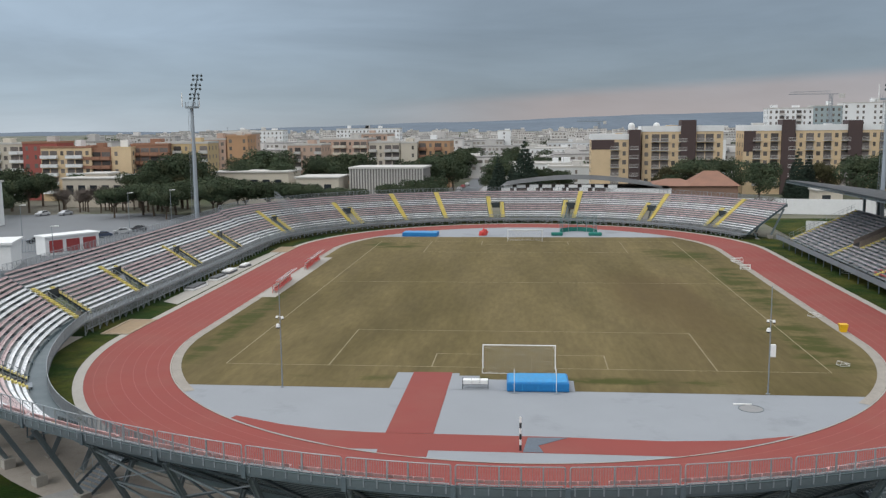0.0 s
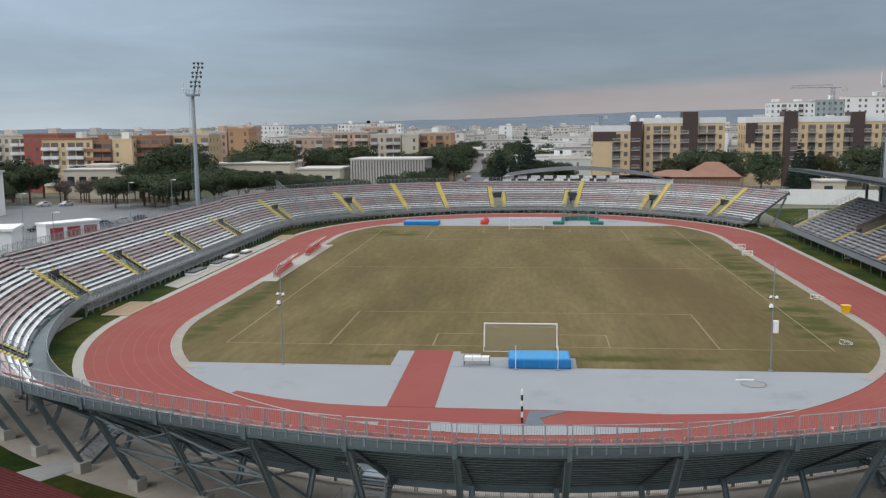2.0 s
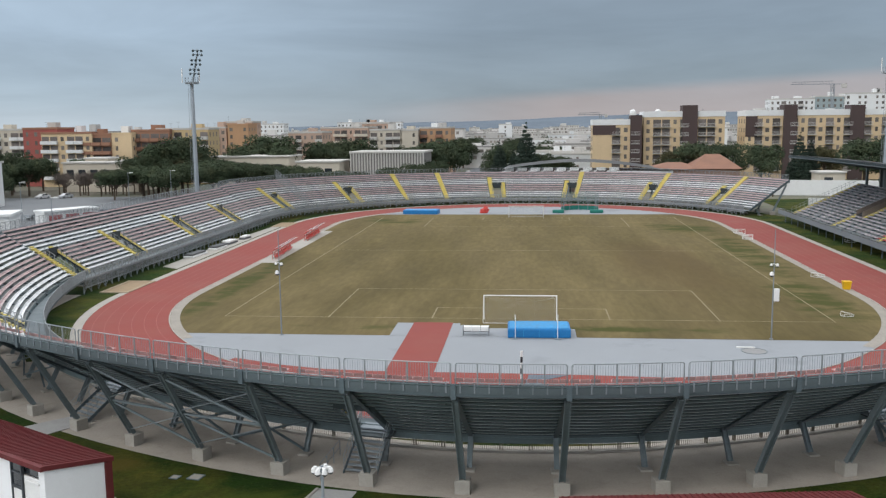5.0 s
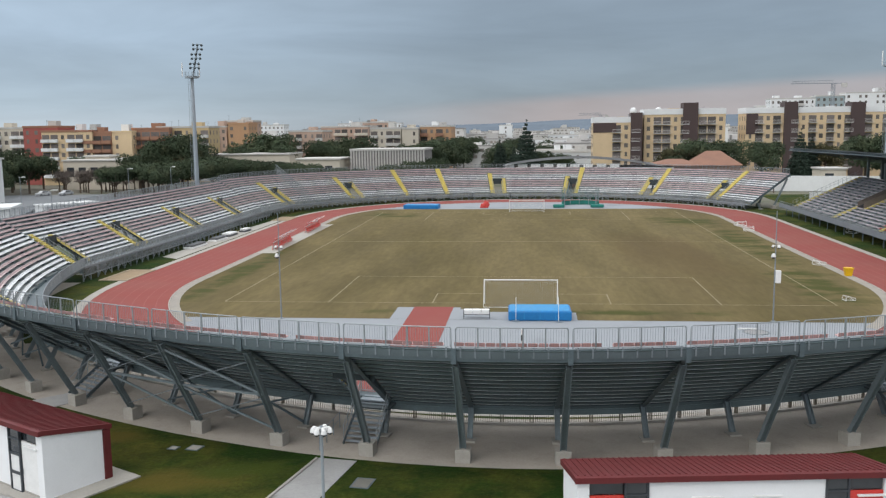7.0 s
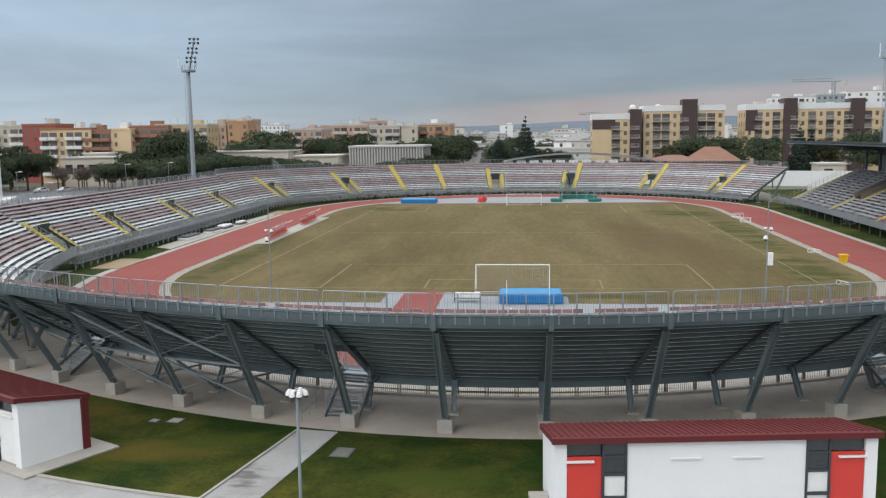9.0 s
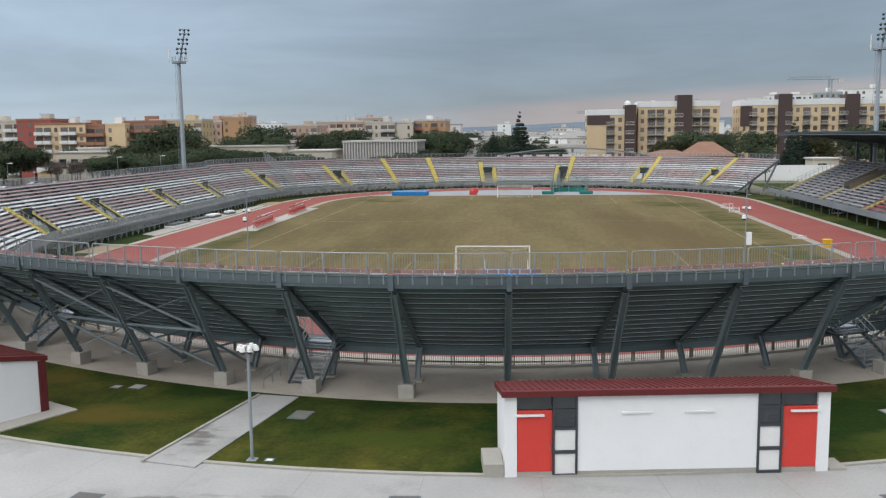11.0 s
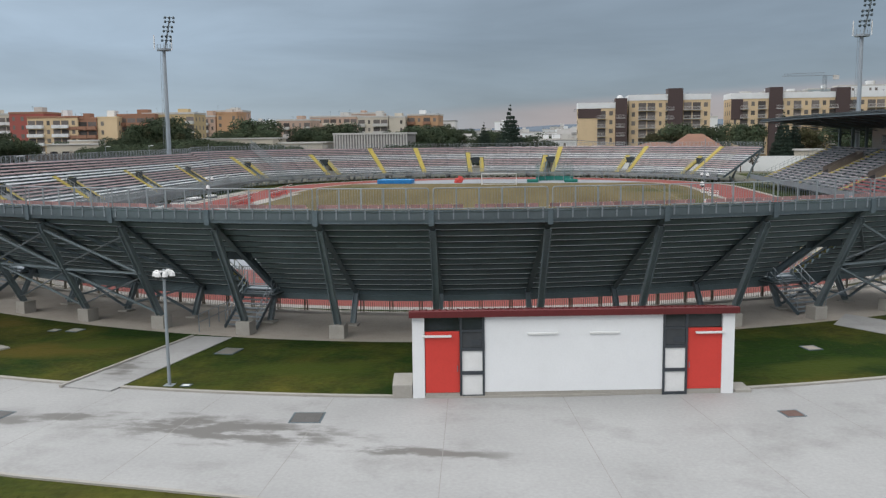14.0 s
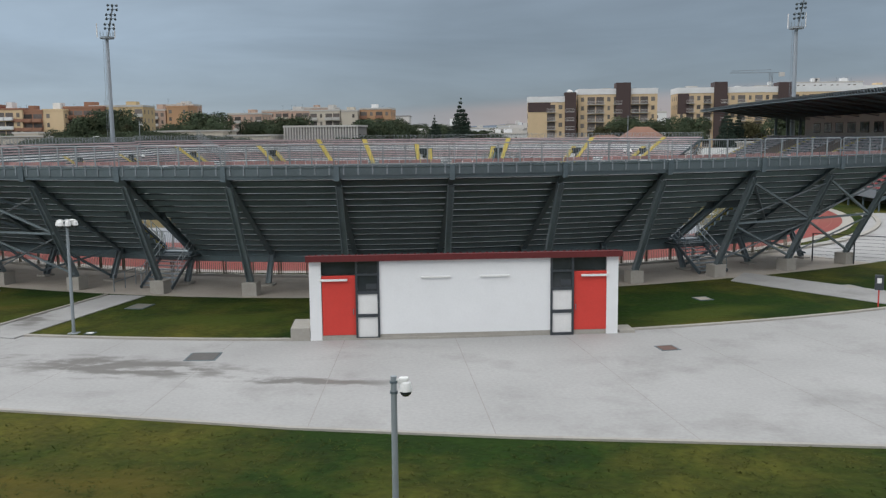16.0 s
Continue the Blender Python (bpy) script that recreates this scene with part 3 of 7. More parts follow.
def rail_panel(at, s0, s1, r, z, parent, h=1.1, n_post=6, bars=42):
    """One railing panel: a tube frame with rounded corners, posts and a close set of thin uprights."""
    bm = bmesh.new()
    e = (s1 - s0) * 0.02
    n, c = 3, (s1 - s0) * 0.018
    lo, hi = s0 + e, s1 - e
    for k in range(n):
        a, b = lo + c + (hi - lo - 2 * c) * k / n, lo + c + (hi - lo - 2 * c) * (k + 1) / n
        for zz in (z + 0.12, z + h):
            tube(bm, on(at, a, r, zz), on(at, b, r, zz), 0.03, n=5)
    for q, w in ((lo, c), (hi, -c)):
        tube(bm, on(at, q, r, z - 0.3), on(at, q, r, z + h - 0.1), 0.03, n=5)
        tube(bm, on(at, q, r, z + h - 0.1), on(at, q + w * 0.35, r, z + h - 0.03), 0.03, n=5)
        tube(bm, on(at, q + w * 0.35, r, z + h - 0.03), on(at, q + w, r, z + h), 0.03, n=5)
    rail = part("railing", bm, RAIL, parent, kind="" if at is near_at else "stuff")
    post = bmesh.new()
    for k in range(1, n_post - 1):
        a = lo + (hi - lo) * k / (n_post - 1)
        if at is near_at:
            post = bmesh.new()
        beam(post, on(at, a, r + 0.02, z - 0.42), on(at, a, r + 0.02, z + h), 0.075, 0.05, up=at(a)[1])
        if at is near_at:
            part("post", post, RAIL, rail)
    if at is not near_at:
        part("post", post, RAIL, rail, kind="stuff")
    bm = bmesh.new()
    for k in range(bars):
        a = lo + (hi - lo) * (k + 0.5) / bars
        beam(bm, on(at, a, r, z + 0.12), on(at, a, r, z + h), 0.012, 0.012, up=at(a)[1])
    part("infill", bm, STEEL, rail, kind="stuff")


def front_fence(at, s0, s1, r, z, parent, h=1.15):
    bm = bmesh.new()
    n = 4
    for k in range(n):
        a, b = s0 + (s1 - s0) * k / n, s0 + (s1 - s0) * (k + 1) / n
        for zz in (z + 0.1, z + h):
            beam(bm, on(at, a, r, zz), on(at, b, r, zz), 0.05)
    for k in range(36):
        a = s0 + (s1 - s0) * k / 36
        beam(bm, on(at, a, r, z - 0.2), on(at, a, r, z + h), 0.03 if k % 6 else 0.08, up=at(a)[1])
    return part("front_railing", bm, RAIL, parent, kind="stuff")


def walkway(at, s0, s1, parent):
    """Front gangway, and on the field's long sides its legs and sheet skirt."""
    z = Z_FRONT - 0.35
    if at is near_at:
        bm = bmesh.new()
        closed_strip(bm, at, s0, s1, 3, [(R_FRONT - 1.75, z), (R_FRONT - 0.06, z), (R_FRONT - 0.06, z - 0.12), (R_FRONT - 1.75, z - 0.12)])
        part("gangway", bm, FASCIA, parent)
        for za, zb, o in ((Z_FRONT - 0.07, Z_FRONT - 0.40, 0.03), (Z_FRONT - 0.44, Z_FRONT - 0.78, 0.0)):
            bm = bmesh.new()
            closed_strip(bm, at, s0, s1, 3, [(R_FRONT + o - 0.05, za), (R_FRONT + o - 0.02, za), (R_FRONT + o - 0.02, zb), (R_FRONT + o - 0.05, zb)])
            part("front_sheet", bm, RISER, parent)
        return
    bm = bmesh.new()
    closed_strip(bm, at, s0, s1, 3, [(R_FRONT - 1.5, z), (R_FRONT + 0.05, z), (R_FRONT + 0.05, z - 0.15), (R_FRONT - 1.5, z - 0.15)])
    part("gangway", bm, STEEL, parent)
    bm = bmesh.new()
    n = 3
    r = R_FRONT - 1.3
    for k in range(n):
        a, b = s0 + (s1 - s0) * k / n, s0 + (s1 - s0) * (k + 1) / n
        beam(bm, on(at, a, r, 0), on(at, a, r, Z_FRONT - 0.5), 0.12, up=at(a)[1])
        if k % 2 == 0:
            beam(bm, on(at, a, r, 0.1), on(at, b, r, Z_FRONT - 0.55), 0.06)
            beam(bm, on(at, b, r, 0.1), on(at, a, r, Z_FRONT - 0.55), 0.06)
    part("leg_frame", bm, RAIL, parent)
    bm = bmesh.new()
    for k in range(26):
        q = s0 + (s1 - s0) * (k + 0.5) / 26
        beam(bm, on(at, q, R_FRONT - 1.48, 0.75), on(at, q, R_FRONT - 1.48, Z_FRONT - 0.3), 0.075, 0.03, up=at(q)[1])
    for zz in (0.7, Z_FRONT - 0.4):
        closed_strip(bm, at, s0, s1, 3, [(R_FRONT - 1.52, zz), (R_FRONT - 1.44, zz), (R_FRONT - 1.44, zz + 0.1), (R_FRONT - 1.52, zz + 0.1)])
    part("skirt_railing", bm, RAIL, parent, kind="stuff")


def frame_line(at, s, parent):
    """One steel frame: sloping raker, outer and inner column, their bases."""
    c, d = at(s)
    side = Vector((-d.y, d.x, 0))
    zt = row_z(NR) - 0.15
    bm = bmesh.new()
    h_beam(bm, on(at, s, R_BACK + 0.05, zt - 0.15), on(at, s, R_FRONT - 0.1, Z_FRONT - 0.33), 0.28, 0.42, t=0.04)
    part("raker", bm, STEEL_DARK, parent)
    bm = bmesh.new()
    h_beam(bm, on(at, s, R_BACK - 3.5, 0.76), on(at, s, R_BACK - 0.5, row_z(NR) - 1.1), 0.28, 0.34, up=side, t=0.05)
    part("column", bm, COLUMN, parent)
    bm = bmesh.new()
    h_beam(bm, on(at, s, R_BACK - 6.8, 0.12), on(at, s, R_BACK - 7.75, Z_FRONT - 0.1), 0.26, 0.3, up=side, t=0.04)
    part("inner_column", bm, COLUMN, parent)
    bm = bmesh.new()
    soft_box(bm, -0.42, 0.42, -0.42, 0.42, 0.0, 0.76, 0.03)
    m = Matrix.Translation(on(at, s, R_BACK - 3.6, 0.0)) @ Matrix.Rotation(math.atan2(d.y, d.x), 4, "Z")
    bm.transform(m)
    part("footing", bm, CONCRETE, parent, "pale concrete footing block")
    bm = bmesh.new()
    soft_box(bm, -0.4, 0.4, -0.35, 0.35, 0.0, 0.12, 0.02)
    bm.transform(Matrix.Translation(on(at, s, R_BACK - 6.75, 0.0)) @ Matrix.Rotation(math.atan2(d.y, d.x), 4, "Z"))
    part("base_plate", bm, CONCRETE, parent)
    bm = bmesh.new()
    beam(bm, on(at, s, R_BACK + 0.2, zt - 0.62), on(at, s, R_BACK + 0.2, zt + 0.15), 0.26, 0.14, up=d)
    part("bracket", bm, STEEL_DARK, parent)


def yellow_stairs(at, s, half, parent, i0, i1):
    """A flight up the rows with yellow step edges: each row gives two steps."""
    bm = bmesh.new()
    prof = []
    for i in range(i0, i1):
        for j in (0, 1):
            r, z = R_FRONT + (i + j / 2) * ROW_D - 0.02, row_z(i) + (j + 1) * ROW_H / 2 + 0.05
            prof += [(r, z - ROW_H / 2), (r, z), (r + ROW_D / 2, z)]
    slim = [p for k, p in enumerate(prof) if k == 0 or p != prof[k - 1]]
    closed_strip(bm, at, s - half, s + half, 1, slim + [(R_FRONT + i1 * ROW_D, row_z(i1) - 0.1), (R_FRONT + i0 * ROW_D, row_z(i0) - 0.1)])
    return part("stair_flight", bm, YELLOW, parent, "worn yellow-edged stair flight")


def stair_rail(at, s, parent, i0, i1, h=1.0):
    bm = bmesh.new()
    for i in range(i0, i1):
        r, z = R_FRONT + i * ROW_D + 0.2, row_z(i)
        beam(bm, on(at, s, r, z), on(at, s, r, z + h), 0.05)
        if i < i1 - 1:
            for zz in (h, h * 0.55):
                tube(bm, on(at, s, r, z + zz), on(at, s, r + ROW_D, z + ROW_H + zz), 0.025, n=5)
    return part("handrail", bm, RAIL, parent)


def vomitory(at, s, half, parent, top):
    """Cheek walls, lintel and floor of an entrance through the rows."""
    bm = bmesh.new()
    for q in (s - half, s + half):
        e = half * 0.04
        for i in range(top):
            r, z = R_FRONT + i * ROW_D, row_z(i)
            closed_strip(bm, at, q - e, q + e, 1, [(r, z - 0.06), (r + ROW_D, z + ROW_H - 0.06), (r + ROW_D, z + ROW_H + 0.12), (r, z + 0.12)])
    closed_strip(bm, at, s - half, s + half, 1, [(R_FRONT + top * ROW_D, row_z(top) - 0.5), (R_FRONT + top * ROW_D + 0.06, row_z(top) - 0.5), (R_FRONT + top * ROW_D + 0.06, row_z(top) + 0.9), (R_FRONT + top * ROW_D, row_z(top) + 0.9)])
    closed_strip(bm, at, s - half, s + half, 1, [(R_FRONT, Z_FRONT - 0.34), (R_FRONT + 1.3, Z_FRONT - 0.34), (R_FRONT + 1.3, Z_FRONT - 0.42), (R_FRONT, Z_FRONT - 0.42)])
    # lining shares the deck colour that was darkened for shade
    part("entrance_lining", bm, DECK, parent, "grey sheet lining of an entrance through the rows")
    stair_rail(at, s - half * 1.1, parent, 0, top + 1)
    stair_rail(at, s + half * 1.1, parent, 0, top + 1)


def stand(name, label, at, s0, s1, step, unit, entrances, flights, frames=True, part_seats=None):
    """A whole steel stand along a stretch s0..s1 in bays of step; unit: stretch per metre at mid depth; entrances and flights: their places."""
    root = thing(name, label, "grandstand")
    n = round(abs(s1 - s0) / step)
    bays = [(s0 + (s1 - s0) * k / n, s0 + (s1 - s0) * (k + 1) / n) for k in range(n)]
    white, pink = bmesh.new(), bmesh.new()
    sgn = 1 if s1 > s0 else -1
    half_e, half_f = 1.25 * unit, (0.55 if at is far_at else 0.36) * unit
    red_seat = None
    for a, b in bays:
        gaps = [e for e in entrances if min(a, b) - half_e < e < max(a, b) + half_e]
        gap = (gaps[0] - sgn * half_e, gaps[0] + sgn * half_e, range(OPEN_ROWS)) if gaps else None
        if gap:
            gap = (max(min(gap[0], max(a, b)), min(a, b)), max(min(gap[1], max(a, b)), min(a, b)), gap[2])
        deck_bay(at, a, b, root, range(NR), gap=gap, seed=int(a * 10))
        walkway(at, a, b, root)
        rail_panel(at, a, b, R_BACK + 0.14, row_z(NR) - 0.06, root, 1.12)
        front_fence(at, a, b, R_FRONT - (1.7 if at is near_at else 1.45), Z_FRONT - 0.35, root)
        bm = bmesh.new()
        z = row_z(NR)
        closed_strip(bm, at, a, b, 3, [(R_BACK + 0.16, z - 0.5), (R_BACK + 0.2, z - 0.5), (R_BACK + 0.2, z + 0.01), (R_BACK + 0.16, z + 0.01)])
        part("fascia_panel", bm, FASCIA, root)
        bm = bmesh.new()
        closed_strip(bm, at, a, b, 3, [(R_BACK - 0.02, z - 0.66), (R_BACK + 0.14, z - 0.66), (R_BACK + 0.14, z - 0.38), (R_BACK - 0.02, z - 0.38)])
        part("edge_beam", bm, STEEL_DARK, root)
        bm = bmesh.new()
        for k in range(8):
            q = a + (b - a) * (k + 0.5) / 8
            beam(bm, on(at, q, R_BACK + 0.22, z - 0.45), on(at, q, R_BACK + 0.22, z + 0.1), 0.07, 0.04, up=at(q)[1])
        part("fascia_post", bm, STEEL, root, kind="stuff")
        for i in range(NR):
            r = R_FRONT + i * ROW_D + 0.34
            pitch_w = 0.50 * unit * (57.0 / r if at is not west_at else 1)
            count = max(1, int(abs(b - a) / pitch_w))
            w = 0.5 * abs(b - a) / count / (unit * (57.0 / r if at is not west_at else 1)) * 0.92
            for k in range(count):
                q = a + (b - a) * (k + 0.5) / count
                if any(abs(q - e) < half_e * 1.08 and i < OPEN_ROWS for e in entrances) or any(abs(q - f) < half_f and lo <= i < hi for f, lo, hi in flights):
                    continue
                if part_seats and i == NR - 1 and part_seats[0] < q < part_seats[1]:
                    if math.sin(q * 1.7) + 0.6 * math.sin(q * 4.1) > 1.25:
                        continue
                    bm = bmesh.new()
                    seat(bm, at, q, r, row_z(i) + 0.2, w)
                    part("seat", bm, SEAT_RED, root)
                    continue
                seat(white if COLOURS[i] == "W" else pink, at, q, r, row_z(i), w)
    part("seat_block", white, SEAT_WHITE, root, "rows of white plastic shell seats", "stuff")
    part("seat_block", pink, SEAT_PINK, root, "rows of faded reddish-mauve plastic shell seats", "stuff")
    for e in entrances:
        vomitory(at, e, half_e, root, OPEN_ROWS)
    for f, lo, hi in flights:
        yellow_stairs(at, f, half_f, root, lo, hi)
    if frames:
        for k in range(n + 1):
            frame_line(at, bays[0][0] + (s1 - s0) * k / n, root)
    return root


DEG_M = math.degrees(1 / 57.0)
A0 = -2.27
near_ent = [A0 - BAY * 1.16, A0 + BAY * 5.12, A0 - BAY * 5.3, A0 - BAY * 10.3]
near_fl = [(e + 1.7 * DEG_M, 0, 11) for e in near_ent] + [(e - 1.7 * DEG_M, 0, 8) for e in near_ent]
near_stand = stand("curved_stand", "curved grey steel stand on raking columns above the forecourt", near_at, A0 - BAY * 16, A0 + BAY * 7, BAY, DEG_M, near_ent, near_fl, part_seats=(-32, 36))
profile(14, 54.2, 2.12, 0.626, 0.398, 6, "WWWPPPPWWWPPPP")
west_ent = [13.9, 31.3, 53.2, 74.5]
west_fl = [(y - 1.65, 0, 9) for y in west_ent] + [(y + 1.65, 0, 8) for y in west_ent]
west_stand = stand("straight_stand", "long straight grey steel stand with white and mauve seat rows", west_at, 11.6, 89.0, 5.6, 1.0, west_ent, west_fl)
profile(14, 51.3, 1.5, 0.65, 0.429, 6, "WWWPPPPWWWPPPP")
far_ent = [-74.7, -49.5, -7.9, 12.5, 34.8, 55.9]
far_fl = [(e - 1.65 * DEG_M, 0, 11) for e in far_ent[:3]] + [(e + 1.65 * DEG_M, 0, 8) for e in far_ent[:3]] + [(e + 1.65 * DEG_M, 0, NR) for e in far_ent[3:]] + [(e - 1.65 * DEG_M, 0, 9) for e in far_ent[3:]] + [(-34.2, 0, NR), (-22.6, 0, NR)]
far_stand = stand("curved_stand", "curved grey steel stand behind the far goal", far_at, -90.0, 70.5, 5.35, DEG_M, far_ent, far_fl)


def divider(at, s, parent):
    """Tall bar fence between two sectors, running up the rows."""
    bm = bmesh.new()
    for i in range(NR + 1):
        r, z = R_FRONT + i * ROW_D, row_z(i)
        beam(bm, on(at, s, r, z), on(at, s, r, z + 2.3), 0.07)
        for j in range(1, 4):
            beam(bm, on(at, s, r + ROW_D * j / 4, z + ROW_H * j / 4), on(at, s, r + ROW_D * j / 4, z + 2.3 + ROW_H * j / 4), 0.03)
        if i < NR:
            for zz in (0.3, 1.3, 2.3):
                beam(bm, on(at, s, r, z + zz), on(at, s, r + ROW_D, z + ROW_H + zz), 0.06)
    part("sector_fence", bm, RAIL, parent, "tall grey bar fence dividing two sectors", kind="stuff")


divider(far_at, -66.7, far_stand)

# ---- below the stand: access stairs, bracing, inner fence ----


def access_stair(s):
    """Steel grating stair from the apron up to the gangway, with stringers and rails."""
    w = 1.0 * DEG_M
    bm = bmesh.new()
    closed_strip(bm, near_at, s - w, s + w, 1, [(53.3, 1.86), (52.3, 1.86), (52.3, 1.78), (53.3, 1.78)])
    flight = part("access_stair", bm, STEEL, near_stand, "grey steel grating stair up from the apron")
    for k in range(9):
        r, z = 55.9 - k * 0.30, 0.19 * (k + 1)
        bm = bmesh.new()
        closed_strip(bm, near_at, s - w, s + w, 1, [(r, z), (r - 0.28, z), (r - 0.28, z - 0.05), (r, z - 0.05)])
        part("step", bm, STEEL, flight)
    for q in (s - w, s + w):
        bm = bmesh.new()
        beam(bm, on(near_at, q, 56.1, 0.08), on(near_at, q, 53.2, 1.85), 0.05, 0.22)
        part("stringer", bm, STEEL_DARK, flight)
        bm = bmesh.new()
        for zz in (0.55, 1.0):
            tube(bm, on(near_at, q, 56.0, 0.15 + zz), on(near_at, q, 53.2, 1.85 + zz), 0.025, n=5)
        for k in range(5):
            r, z = 56.0 - 0.7 * k, 0.15 + 0.425 * k
            tube(bm, on(near_at, q, r, z), on(near_at, q, r, z + 1.0), 0.025, n=5)
        part("handrail", bm, RAIL, flight)


for e in near_ent:
    access_stair(e)


def brace(s0, s1):
    """Between two columns: a strut at mid height, above and below it a falling bar crossed by a pair of thin rods; a second cross between the inner columns."""
    def up(s, u, shift=0.0):
        return on(near_at, s, 57.22 + 3.0 * u + shift, 0.76 + 5.3 * u)

    for ua, ub, w in ((0.49, 0.50, 0.15), (0.96, 0.50, 0.15), (0.47, 0.03, 0.13)):
        bm = bmesh.new()
        beam(bm, up(s0, ua), up(s1, ub), w, w * 0.8)
        part("brace", bm, COLUMN, near_stand)
    for ua, ub in ((0.53, 0.92), (0.06, 0.46)):
        for shift in (-0.06, 0.06):
            bm = bmesh.new()
            tube(bm, up(s0, ua, shift), up(s1, ub, shift), 0.028, n=6)
            part("tie_rod", bm, STEEL, near_stand)
    for (ra, za, rb, zb), w in (((54.2, 0.4, 53.2, 1.9), 0.12), ((53.2, 1.9, 54.2, 0.4), 0.12), ((60.0, 6.2, 55.2, 3.1), 0.14)):
        bm = bmesh.new()
        beam(bm, on(near_at, s0, ra, za), on(near_at, s1, rb, zb), w)
        part("brace", bm, STEEL_DARK, near_stand)


for k in (-9, -8, -4, -3, 5, 6):
    brace(A0 + BAY * k, A0 + BAY * (k + 1))


def perimeter_fence():
    root = thing("perimeter_fence", "low grey bar fence between stand and running track", "fence")
    bm = bmesh.new()
    w = 1.0
    for x in (-w, w):
        box(bm, x - 0.03, x + 0.03, -0.03, 0.03, 0.0, 1.08)
    for z in (0.14, 1.0):
        box(bm, -w, w, -0.02, 0.02, z - 0.025, z + 0.025)
    for i in range(15):
        x = -w + 2 * w * (i + 0.5) / 15
        box(bm, x - 0.012, x + 0.012, -0.012, 0.012, 0.14, 1.0)
    first = None
    for i in range(47):
        a = -54 + 93 * i / 46
        m = Matrix.Translation((*near_arc(50.9, a), 0.0)) @ Matrix.Rotation(radians(a), 4, "Z")
        if first is None:
            first = part("fence_panel", bm, mat("dull_beige_fence", (0.24, 0.21, 0.17), 0.6, metal=0.2, var=0.15, piece=0.1), root)
            first.matrix_basis = m
        else:
            again(first, m)


perimeter_fence()



def wire_fence(x0, y0, x1, y1, n, h=1.9):
    """Slim dark posts with a top rail and several wires, past the end of the stand's apron."""
    root = thing("wire_fence", "dark slim-posted wire fence at the end of the apron", "fence")
    a, b = Vector((x0, y0, 0)), Vector((x1, y1, 0))
    for k in range(n + 1):
        p = a.lerp(b, k / n)
        bm = bmesh.new()
        beam(bm, p, p + Vector((0, 0, h)), 0.07, up=(1, 0, 0))
        part("post", bm, FRAME_DARK, root)
    for k in range(8):
        z = h - 0.02 - k * 0.23
        bm = bmesh.new()
        tube(bm, a + Vector((0, 0, z)), b + Vector((0, 0, z)), 0.03 if k == 0 else 0.009, n=5)
        part("top_rail" if k == 0 else "wire", bm, FRAME_DARK, root)


wire_fence(32.05, -31.49, 43.24, -37.58, 5)

# ---- forecourt: kiosks, paths, lamps, covers ----


